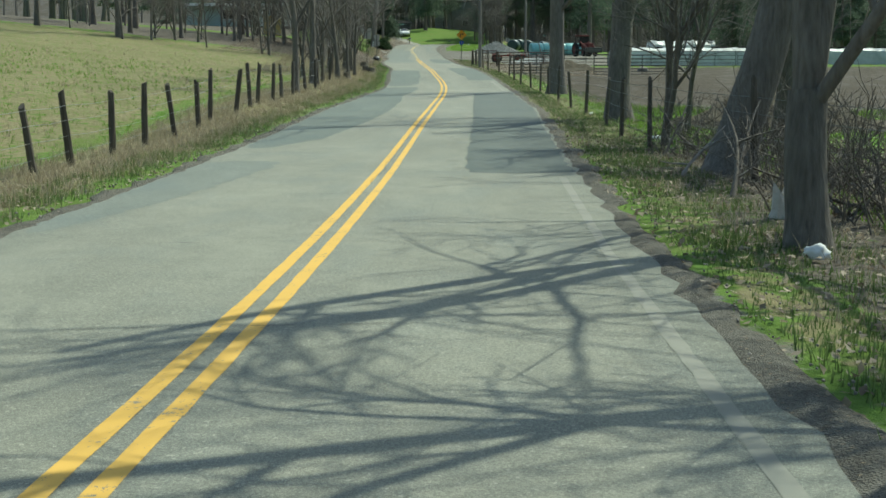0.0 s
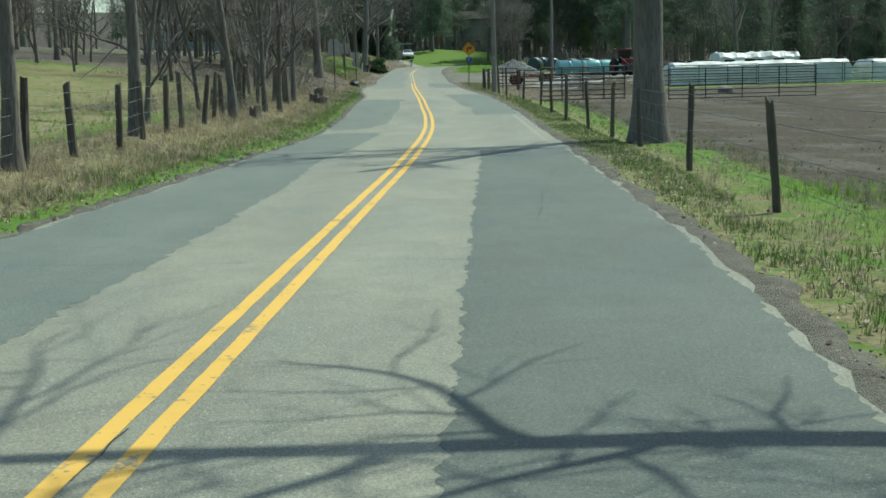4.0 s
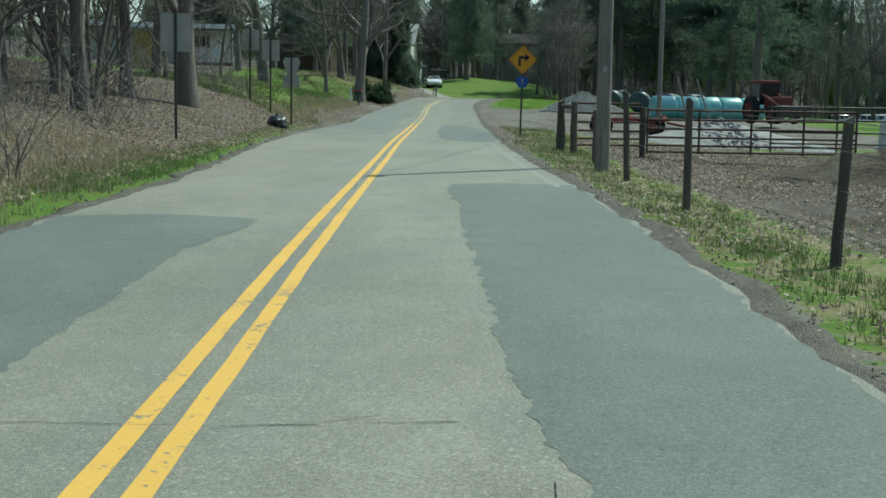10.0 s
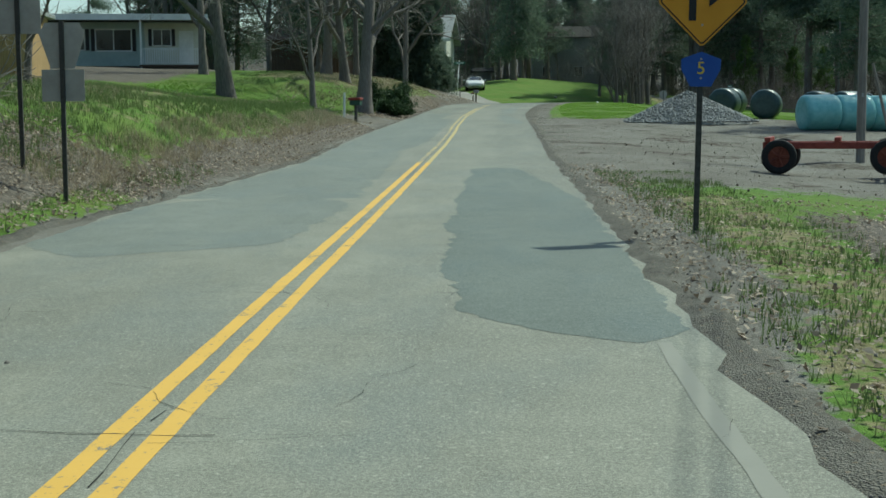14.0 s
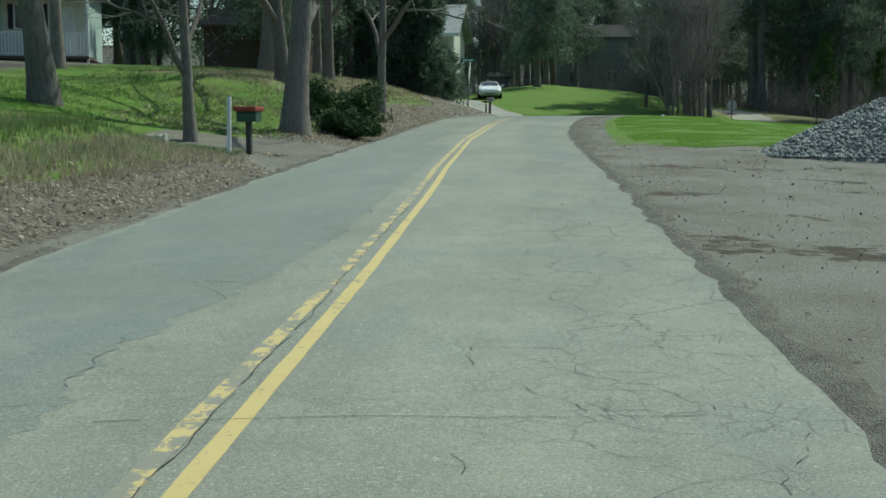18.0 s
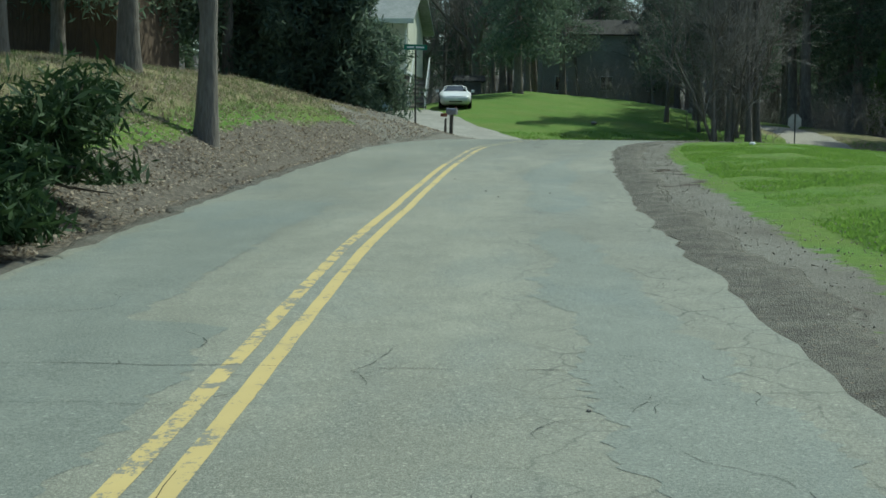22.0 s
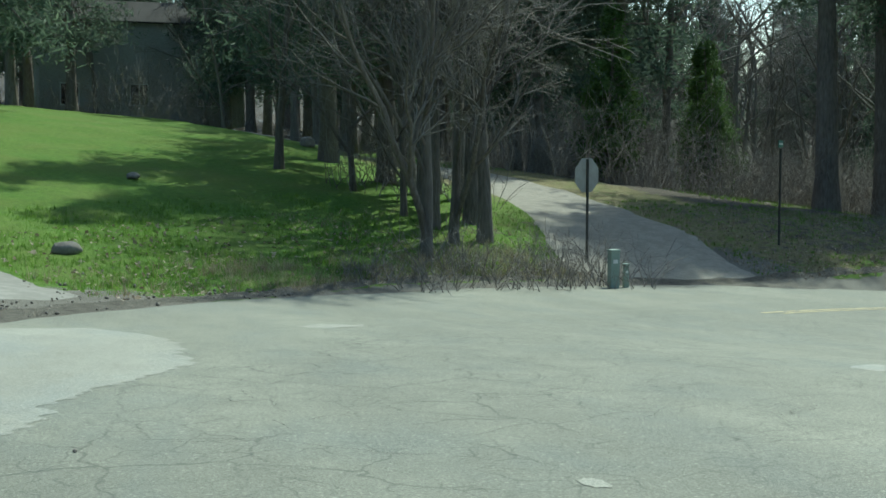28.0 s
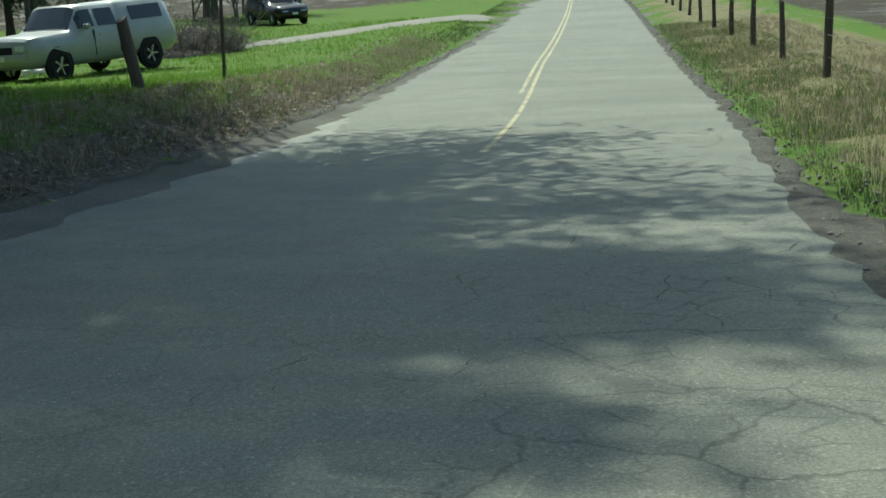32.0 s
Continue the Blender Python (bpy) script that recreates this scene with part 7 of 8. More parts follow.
    for sy in (-1, 1):
        part("mirror", box(bmesh.new(), st[i, 0] - 0.08, st[i, 0] + 0.04, sy * (st[i, 4] + 0.1) - 0.09, sy * (st[i, 4] + 0.1) + 0.09, st[i, 2] + 0.02, st[i, 2] + 0.16, 0.03), body, e)
        for u in (0.45, 0.62):
            x = st[0, 0] + (st[-1, 0] - st[0, 0]) * u
            part("door_handle", box(bmesh.new(), x, x + 0.16, sy * st[i, 4] * 1.0 - 0.02, sy * st[i, 4] * 1.0 + 0.02, st[i, 2] - 0.16, st[i, 2] - 0.12, 0.008), M_CHROME, e)
            part("door_seam", box(bmesh.new(), x - 0.22, x - 0.205, sy * st[i, 4] * 1.0 - 0.025, sy * st[i, 4] * 1.0 + 0.018, st[i, 1] + 0.2, st[i, 2]), M_RUBBER, e)
    return tagged(e, label, "car")


def facing(x, y, az, lift=0.0):
    """Pose of a vehicle whose front (its low x) points to the azimuth az."""
    return pose(x, y, zat(x, y) + lift, 0, 0, -az - 90) @ Matrix.Translation((-2.3, 0, 0))


SEDAN = [(0, 0.3, 0.62, 0.64, 0.66, 0.5), (0.35, 0.2, 0.7, 0.74, 0.82, 0.6), (1.3, 0.18, 0.84, 0.88, 0.88, 0.66), (1.55, 0.18, 0.88, 0.92, 0.89, 0.66), (2.35, 0.18, 0.9, 1.3, 0.89, 0.58), (3.3, 0.18, 0.93, 1.31, 0.89, 0.58), (4.1, 0.2, 0.96, 1.0, 0.87, 0.62), (4.6, 0.28, 0.94, 0.97, 0.8, 0.6), (4.72, 0.34, 0.86, 0.88, 0.74, 0.55)]
WIN_SEDAN = [("windscreen", 3.12, 3.92, 5.3, 8.7), ("rear_window", 5.1, 5.9, 5.3, 8.7), ("side_window", 3.55, 4.35, 4.15, 4.9), ("side_window", 4.42, 5.2, 4.15, 4.9), ("side_window", 3.55, 4.35, 9.1, 9.85), ("side_window", 4.42, 5.2, 9.1, 9.85)]
vehicle("car", facing(-6.35, 217.6, 176, -0.12), SEDAN, M_WHITECAR, "white four-door sedan parked on the driveway", [(0.85, 0.32), (3.65, 0.32)], M_CHROME, WIN_SEDAN)
SUV = [(0, 0.4, 0.8, 0.82, 0.7, 0.5), (0.25, 0.3, 0.92, 0.96, 0.86, 0.62), (1.15, 0.28, 1.02, 1.06, 0.92, 0.68), (1.4, 0.28, 1.05, 1.1, 0.92, 0.68), (2.1, 0.28, 1.08, 1.7, 0.92, 0.62), (3.2, 0.28, 1.1, 1.74, 0.92, 0.64), (4.2, 0.3, 1.12, 1.7, 0.91, 0.64), (4.5, 0.34, 1.1, 1.15, 0.88, 0.66), (4.58, 0.4, 1.0, 1.02, 0.85, 0.62)]
WIN_SUV = [("windscreen", 3.1, 3.92, 5.3, 8.7), ("rear_window", 6.1, 6.85, 5.3, 8.7), ("side_window", 3.55, 4.4, 4.12, 4.9), ("side_window", 4.5, 5.25, 4.12, 4.9), ("side_window", 5.35, 5.95, 4.12, 4.9), ("side_window", 3.55, 4.4, 9.1, 9.88), ("side_window", 4.5, 5.25, 9.1, 9.88), ("side_window", 5.35, 5.95, 9.1, 9.88)]
vehicle("suv", facing(42.0, 228.2, -15), SUV, M_SILVER, "silver sport utility vehicle parked on the grass", [(0.85, 0.36), (3.6, 0.36)], M_CHROME, WIN_SUV)
PICK = [(0, 0.5, 1.04, 1.07, 0.86, 0.74), (0.12, 0.4, 1.13, 1.17, 0.94, 0.8), (1.35, 0.36, 1.18, 1.22, 0.96, 0.8), (1.5, 0.36, 1.19, 1.24, 0.96, 0.8), (1.95, 0.36, 1.2, 1.84, 0.96, 0.72), (3.35, 0.36, 1.18, 1.84, 0.96, 0.68), (3.45, 0.4, 1.18, 1.86, 0.97, 0.72), (5.2, 0.42, 1.2, 1.88, 0.97, 0.74), (5.4, 0.46, 1.18, 1.78, 0.95, 0.7), (5.5, 0.5, 1.1, 1.14, 0.93, 0.66)]
WIN_PICK = [("windscreen", 3.1, 3.92, 5.3, 8.7), ("side_window", 3.6, 4.3, 4.15, 4.9), ("side_window", 4.4, 4.9, 4.15, 4.9), ("side_window", 6.2, 6.92, 4.25, 4.85), ("side_window", 3.6, 4.3, 9.1, 9.85), ("side_window", 4.4, 4.9, 9.1, 9.85), ("side_window", 6.2, 6.92, 9.15, 9.75)]
vehicle("pickup_truck", facing(44.0, 223.4, 274), PICK, M_CREAM, "pale pickup truck with matching bed cap on grass", [(0.95, 0.4), (4.35, 0.4)], M_CHROME, WIN_PICK)
vehicle("suv", facing(76, 236.5, 215), SUV, M_BLACKCAR, "black boxy off-road car parked on the lawn", [(0.85, 0.36), (3.6, 0.36)], M_CHROME, WIN_SUV)
vehicle("car", facing(19.5, 253.0, 130, 0.0), SEDAN, M_BLACKCAR, "dark car parked beside the gravel lane", [(0.85, 0.32), (3.65, 0.32)], M_CHROME, WIN_SEDAN)

# ---- houses ----
M_SIDING = plain("pale_aqua_siding", (0.36, 0.44, 0.41), (0.44, 0.52, 0.48), 4, 0.6, bmp=0.15)
M_CREAMSIDE = plain("cream_siding", (0.55, 0.56, 0.47), (0.64, 0.64, 0.55), 4, 0.6, bmp=0.15)
M_TRIM = plain("white_trim_paint", (0.68, 0.69, 0.66), (0.78, 0.79, 0.76), 10, 0.55, bmp=0.1)
M_ROOF = plain("grey_roofing", (0.2, 0.22, 0.21), (0.32, 0.33, 0.32), 7, 0.8, bmp=0.4)
M_DARKROOF = plain("dark_shingle_roof", (0.026, 0.025, 0.023), (0.05, 0.048, 0.044), 9, 0.95, bmp=0.4)
M_GREYSIDE = plain("grey_weathered_siding", (0.27, 0.275, 0.25), (0.36, 0.365, 0.33), 3, 0.85, bmp=0.2, stretch=(1, 1, 6))
M_BRICK = plain("dark_block_wall", (0.11, 0.1, 0.092), (0.19, 0.174, 0.158), 8, 0.9, bmp=0.5)
M_BLOCK = plain("grey_concrete_block", (0.17, 0.165, 0.152), (0.25, 0.243, 0.226), 3, 0.9, bmp=0.4)
M_BROWN = plain("brown_stained_boards", (0.075, 0.05, 0.034), (0.13, 0.09, 0.06), 6, 0.85, bmp=0.3, stretch=(6, 6, 0.5))
M_GARAGE = plain("pale_blue_garage_door", (0.36, 0.44, 0.46), (0.44, 0.52, 0.53), 3, 0.5, bmp=0.05)
M_TAN = plain("weathered_tan_boards", (0.3, 0.19, 0.085), (0.42, 0.28, 0.14), 7, 0.8, bmp=0.3, stretch=(6, 6, 0.5))


def boards(parent, x0, x1, z0, z1, y, material, step=0.16, holes=()):
    """Lapped siding boards on a face towards -y, cut round the openings (x0, x1, z0, z1)."""
    z = z0
    while z < z1 - 0.01:
        t = min(z + step, z1)
        cuts = sorted((a, b) for a, b, c, d in holes if c < t - 0.02 and d > z + 0.02)
        x = x0
        for a, b in cuts + [(x1, x1)]:
            if a - x > 0.02:
                bm = bmesh.new()
                v = [bm.verts.new(p) for p in ((x, y - 0.022, z), (a, y - 0.022, z), (a, y, z), (x, y, z), (x, y - 0.004, t), (a, y - 0.004, t), (a, y, t), (x, y, t))]
                for f in ((0, 1, 5, 4), (0, 3, 2, 1), (4, 5, 6, 7), (1, 2, 6, 5), (0, 4, 7, 3), (2, 3, 7, 6)):
                    bm.faces.new([v[q] for q in f])
                part("siding_board", bm, material, parent)
            x = max(x, b)
        z = t


def window(parent, x0, x1, z0, z1, y, shutters=0.0):
    w = part("window", box(bmesh.new(), x0, x1, y - 0.005, y + 0.02, z0, z1), M_GLASS_DK, parent, "dark window glass")
    for a, b, c, d in ((x0 - 0.06, x1 + 0.06, z1, z1 + 0.07), (x0 - 0.06, x1 + 0.06, z0 - 0.07, z0), (x0 - 0.06, x0, z0, z1), (x1, x1 + 0.06, z0, z1), ((x0 + x1) / 2 - 0.025, (x0 + x1) / 2 + 0.025, z0, z1)):
        part("window_frame", box(bmesh.new(), a, b, y - 0.04, y + 0.005, c, d, 0.006), M_TRIM, w)
    if shutters:
        for a, b in ((x0 - 0.08 - shutters, x0 - 0.08), (x1 + 0.08, x1 + 0.08 + shutters)):
            part("shutter", box(bmesh.new(), a, b, y - 0.05, y - 0.02, z0 - 0.05, z1 + 0.05, 0.006), M_SIGN_K, w, "black shutter")
    return w


def railing(parent, x0, x1, y, z0, h, step=0.13, material=None, along_y=None):
    M = material or M_TRIM
    e = part("railing", box(bmesh.new(), x0, x1, y - 0.03, y + 0.03, z0 + h - 0.05, z0 + h, 0.008), M, parent)
    part("bottom_rail", box(bmesh.new(), x0, x1, y - 0.025, y + 0.025, z0 + 0.08, z0 + 0.13, 0.006), M, e)
    for k in range(int((x1 - x0) / step)):
        x = x0 + 0.06 + k * step
        part("baluster", box(bmesh.new(), x - 0.018, x + 0.018, y - 0.018, y + 0.018, z0 + 0.13, z0 + h - 0.05), M, e)


# single-storey trailer home with a porch
th = empty("trailer_home", pose(-20.2, 171.2, 4.95, 0, 0, 13))
L = -13.0
part("wall", box(bmesh.new(), L, 0, 0.0, 4.2, -0.02, 2.55), M_SIDING, th)
boards(th, L, -3.4, 0.0, 2.5, -0.004, M_SIDING, 0.2, [(-8.4, -6.9, 0.95, 2.1), (-6.2, -4.2, 0.9, 2.1)])
boards(th, -3.4, -0.02, 0.0, 2.5, -0.004, M_CREAMSIDE, 0.2, [(-2.9, -1.9, 1.2, 2.1)])
window(th, -8.4, -6.9, 0.95, 2.1, -0.012, 0.22)
window(th, -6.2, -4.2, 0.9, 2.1, -0.012, 0.22)
window(th, -2.9, -1.9, 1.2, 2.1, -0.012, 0.2)
part("roof", box(bmesh.new(), L - 0.2, 0.35, -1.9, 4.4, 2.62, 2.85, 0.03), M_ROOF, th)
part("fascia", box(bmesh.new(), L - 0.22, 0.37, -1.95, -1.88, 2.55, 2.9, 0.01), M_TRIM, th)
part("porch_floor", box(bmesh.new(), -3.6, 0.2, -1.8, -0.05, -0.14, -0.02, 0.01), M_BROWN, th)
for x in (-3.5, 0.15):
    part("porch_post", box(bmesh.new(), x - 0.05, x + 0.05, -1.75, -1.65, -0.9, 2.6, 0.01), M_TRIM, th)
railing(th, -3.45, 0.1, -1.7, -0.02, 0.95)
part("skirting", box(bmesh.new(), L + 0.1, -0.1, 0.06, 4.1, -1.6, -0.03), M_BRICK, th)
part("lattice_skirt", box(bmesh.new(), -3.5, 0.1, -1.6, -1.55, -1.3, -0.15), M_BRICK, th)
part("door", box(bmesh.new(), -1.4, -0.55, -0.05, -0.01, 0.0, 2.05, 0.01), M_TRIM, th)
part("porch_lamp", box(bmesh.new(), -2.3, -2.1, -1.97, -1.95, 2.6, 2.72, 0.02), M_LAMP, th)
tagged(th, "pale aqua trailer home with a white-railed porch", "house")

# brown garage behind the lawn
bg = empty("brown_outbuilding", pose(-18.0, 180.4, zat(-16, 181) - 0.1, 0, 0, -4))
part("wall", box(bmesh.new(), 0, 4.6, 0, 5, -0.5, 2.5), M_BROWN, bg)
for k in range(23):
    part("board", box(bmesh.new(), k * 0.2 + 0.005, k * 0.2 + 0.195, -0.02, 0.0, -0.3, 2.5), M_BROWN, bg)
bm = bmesh.new()
for pts in (((-0.3, -0.4, 2.45), (4.9, -0.4, 2.45), (4.9, 2.5, 3.4), (-0.3, 2.5, 3.4)), ((-0.3, 2.5, 3.4), (4.9, 2.5, 3.4), (4.9, 5.4, 2.45), (-0.3, 5.4, 2.45))):
    a = [bm.verts.new(p) for p in pts]
    b = [bm.verts.new((p[0], p[1], p[2] + 0.12)) for p in pts]
    bm.faces.new(a[::-1])
    bm.faces.new(b)
    for k in range(4):
        bm.faces.new((a[k], a[(k + 1) % 4], b[(k + 1) % 4], b[k]))
part("roof", bm, M_BROWN, bg)
tagged(bg, "low brown board outbuilding under the trees", "outbuilding")

# small tan shed in the bank woods
ts = empty("tan_shed", pose(-18.6, 136, zat(-18, 136) - 0.1, 0, 0, 8))
part("wall", box(bmesh.new(), 0, 1.8, 0, 3, -0.5, 2.3), M_TAN, ts)
for k in range(9):
    part("board", box(bmesh.new(), k * 0.2 + 0.005, k * 0.2 + 0.195, -0.02, 0.0, -0.3, 2.3), M_TAN, ts)
part("roof", box(bmesh.new(), -0.2, 2.0, -0.4, 3.3, 2.3, 2.45, 0.02), M_ROOF, ts)
tagged(ts, "small shed of weathered tan boards", "shed")

# two-storey house with porch above a garage
hz = 3.78
h2 = empty("porch_house", pose(-9.05, 216.4, hz, 0, 0, -2))
W2 = -5.6
part("garage_wall", box(bmesh.new(), -3.5, -3.2, 0.0, 0.3, -0.6, 2.25), M_BRICK, h2)
part("garage_wall", box(bmesh.new(), -0.7, 0.0, 0.0, 0.3, -0.6, 2.25), M_BRICK, h2)
part("garage_wall", box(bmesh.new(), W2, -3.5, 0.0, 0.3, -0.6, 2.25), M_BRICK, h2)
part("garage_wall", box(bmesh.new(), -3.2, -0.7, 0.0, 0.3, 1.9, 2.25), M_BRICK, h2)
part("side_wall", box(bmesh.new(), -0.3, 0.0, 0.3, 9.0, -0.6, 2.25), M_BRICK, h2)
gd = part("garage_door", box(bmesh.new(), -3.2, -0.7, 0.12, 0.16, -0.05, 1.9), M_GARAGE, h2)
for k in range(4):
    part("door_panel", box(bmesh.new(), -3.18, -0.72, 0.095, 0.12, 0.0 + k * 0.475, 0.455 + k * 0.475, 0.012), M_GARAGE, gd)
part("porch_floor", box(bmesh.new(), -4.6, 0.15, -0.35, 2.0, 2.25, 2.45, 0.01), M_TRIM, h2)
part("upper_wall", box(bmesh.new(), -4.2, -0.1, 1.9, 9.0, 2.45, 5.2), M_CREAMSIDE, h2)
boards(h2, -4.2, -0.1, 2.45, 5.2, 1.9, M_CREAMSIDE, 0.18, [(-3.6, -2.6, 3.3, 4.6), (-1.7, -0.9, 2.5, 4.6)])
window(h2, -3.6, -2.6, 3.3, 4.6, 1.89)
part("door", box(bmesh.new(), -1.7, -0.9, 1.84, 1.9, 2.47, 4.5, 0.01), M_TRIM, h2)
part("upper_wall", box(bmesh.new(), W2, -4.2, 0.0, 9.0, 2.3, 5.2), M_CREAMSIDE, h2)
boards(h2, W2, -4.2, 2.3, 5.2, -0.004, M_CREAMSIDE, 0.18, [])
for x in (-4.5, -2.3, 0.05):
    part("porch_post", box(bmesh.new(), x - 0.06, x + 0.06, -0.28, -0.16, 2.45, 5.05, 0.01), M_TRIM, h2)
railing(h2, -4.4, -2.4, -0.22, 2.45, 0.95)
railing(h2, -2.2, 0.0, -0.22, 2.45, 0.95)
part("downpipe", cyl(bmesh.new(), (-4.55, -0.3, -0.3), (-4.55, -0.3, 5.0), 0.045, seg=8), M_TRIM, h2)
bm = bmesh.new()
for pts in (((W2 - 0.4, -0.7, 5.05), (0.55, -0.7, 5.05), (0.55, 4.5, 7.6), (W2 - 0.4, 4.5, 7.6)), ((W2 - 0.4, 4.5, 7.6), (0.55, 4.5, 7.6), (0.55, 9.7, 5.05), (W2 - 0.4, 9.7, 5.05))):
    a = [bm.verts.new(p) for p in pts]
    b = [bm.verts.new((p[0], p[1], p[2] + 0.18)) for p in pts]
    bm.faces.new(a[::-1])
    bm.faces.new(b)
    for k in range(4):
        bm.faces.new((a[k], a[(k + 1) % 4], b[(k + 1) % 4], b[k]))
part("roof", bm, M_ROOF, h2)
part("fascia", box(bmesh.new(), W2 - 0.42, 0.57, -0.76, -0.7, 4.98, 5.25, 0.01), M_TRIM, h2)
bm = bmesh.new()
v = [bm.verts.new(p) for p in ((-0.1, 1.9, 5.2), (-0.1, 9.0, 5.2), (-0.1, 4.5, 7.55), (-0.25, 1.9, 5.2), (-0.25, 9.0, 5.2), (-0.25, 4.5, 7.55))]
for f in ((0, 1, 2), (5, 4, 3), (0, 3, 4, 1), (1, 4, 5, 2), (2, 5, 3, 0)):
    bm.faces.new([v[q] for q in f])
part("gable_wall", bm, M_CREAMSIDE, h2)
# outer steps with white rail
for k in range(9):
    part("step", box(bmesh.new(), 0.15, 1.15, -0.3 + k * 0.27, 0.0 + k * 0.27, -0.1 + k * 0.26, 0.0 + k * 0.26, 0.01), M_BRICK, h2)
for x in (0.2, 1.12):
    part("stair_rail", cyl(bmesh.new(), (x, -0.35, 0.95), (x, 2.1, 3.3), 0.03, seg=8), M_TRIM, h2)
    for k in range(5):
        part("rail_post", cyl(bmesh.new(), (x, -0.3 + k * 0.58, -0.1 + k * 0.55), (x, -0.3 + k * 0.58, 0.98 + k * 0.56), 0.022, seg=6), M_TRIM, h2)
tagged(h2, "cream two-storey house with porch over a garage", "house")

# lawn shed and the far pale house behind the spruces
for x, y, w, d, h, mat_, lab, t in ((-7.3, 254, 2.1, 2.0, 1.7, M_BRICK, "small grey utility shed on the lawn", 5), (4.9, 262, 12.1, 7, 5.9, M_GREYSIDE, "tall dim grey house in shade behind evergreens", 3), (-34, 62, 9, 6, 2.8, M_GARAGE, "pale blue cottage above the field", 25), (-47, 118, 12, 6, 3.0, M_GARAGE, "pale blue house behind bare trees", 20)):
    e = empty("outbuilding", pose(x, y, zat(x, y) - 0.2, 0, 0, t))
    part("wall", box(bmesh.new(), -w / 2, w / 2, 0, d, -0.3, h), mat_, e)
    n = max(1, int(w / 3.2))
    if 8 < w < 11 or "dim" in lab:
        for k in range(n):
            window(e, -w / 2 + (k + 0.3) * w / n, -w / 2 + (k + 0.3) * w / n + 1.0, 1.0, 2.2, -0.01)
    bm = bmesh.new()
    for pts in (((-w / 2 - .3, -0.3, h - .05), (w / 2 + .3, -0.3, h - .05), (w / 2 + .3, d / 2, h + d * 0.22), (-w / 2 - .3, d / 2, h + d * 0.22)), ((-w / 2 - .3, d / 2, h + d * 0.22), (w / 2 + .3, d / 2, h + d * 0.22), (w / 2 + .3, d + .3, h - .05), (-w / 2 - .3, d + .3, h - .05))):
        a = [bm.verts.new(p) for p in pts]
        b = [bm.verts.new((p[0], p[1], p[2] + 0.1)) for p in pts]
        bm.faces.new(a[::-1])
        bm.faces.new(b)
        for k in range(4):
            bm.faces.new((a[k], a[(k + 1) % 4], b[(k + 1) % 4], b[k]))
    part("roof", bm, M_DARKROOF if mat_ in (M_BRICK, M_GREYSIDE) else M_ROOF, e)
    tagged(e, lab, "building")

# ---- grass, straw and leaves: real blades ----
def blades(g, x, y, z, h, w, lean, per):
    """Triangular blades: per of them round each place."""
    n = len(x)
    k = np.repeat(np.arange(n), per)
    m = len(k)
    a = g.uniform(0, 6.283, m)
    r = g.uniform(0, 0.07, m)
    bx, by = x[k] + np.cos(a) * r, y[k] + np.sin(a) * r
    hh = h[k] * g.uniform(0.5, 1.25, m)
    b = g.uniform(0, 6.283, m)
    ln = hh * lean * g.uniform(0.2, 1.6, m)
    tip = np.stack([bx + np.cos(b) * ln, by + np.sin(b) * ln, z[k] + hh], 1)
    sx, sy = -np.sin(b + g.uniform(-1, 1, m)) * w * g.uniform(0.6, 1.4, m), np.cos(b) * w
    p0 = np.stack([bx - sx, by - sy, z[k] - 0.02], 1)
    p1 = np.stack([bx + sx, by + sy, z[k] - 0.02], 1)
    V = np.stack([p0, p1, tip], 1).reshape(-1, 3)
    return V, np.arange(3 * m).reshape(-1, 3)


def sow(name, seed, areas, material, label, w, lean, per, clump=0.5):
    """Blades over stretches (s0, s1, o0, o1, tufts per square metre, height)."""
    g = np.random.RandomState(seed)
    Vs, Qs, base = [], [], 0
    for s0, s1, o0, o1, dens, h in areas:
        n = int(abs((s1 - s0) * (o1 - o0)) * dens)
        s, o = g.uniform(s0, s1, n), g.uniform(o0, o1, n)
        ew_ = np.where(o < 0, np.interp(s, EDGE_S, EDGE_L), np.interp(s, EDGE_S, EDGE_R))
        x, y, _ = along(s, o)
        pat = np.array([noise.noise(Vector((a * 0.9, b * 0.9, seed))) for a, b in zip(x, y)])
        keep = (np.abs(o) > ew_ + 0.25 + 0.3 * g.rand(n)) & (off_lane(x, y) > 0.05) & (pat + g.uniform(-0.5, 0.5, n) > clump - 0.75)
        x, y, pat = x[keep], y[keep], pat[keep]
        z = ground_h(x, y)
        V, Q = blades(g, x, y, z, h * (1 + 0.6 * pat), w, lean, per)
        Vs.append(V)
        Qs.append(Q + base)
        base += len(V)
    ob = new(name, np_mesh(name, np.concatenate(Vs), np.concatenate(Qs), material))
    return tagged(ob, label, "grass", kind="stuff")


sow("verge_grass", 1, [(-4, 92, -4.1, -2.6, 95, 0.09), (84, 116, -3.7, -2.7, 90, 0.08), (-4, 40, 2.7, 4.6, 110, 0.075), (40, 84, 2.8, 4.2, 120, 0.07), (84, 104, 2.8, 4.4, 80, 0.075), (104, 118, 3.3, 5.0, 70, 0.075), (26, 44, 4.6, 8.5, 40, 0.09), (44, 84, 4.4, 6.5, 14, 0.08), (110, 145, -9, -4.0, 110, 0.11), (152, 181, -12, -4.4, 60, 0.08), (218, 300, -4.6, -3.2, 60, 0.09), (216, 262, 3.3, 6.5, 70, 0.09), (202, 208, -8.6, -6.0, 70, 0.12)],
    M_VERGE, "short dull green spring grass blades along the road", 0.006, 0.5, 5, 0.42)
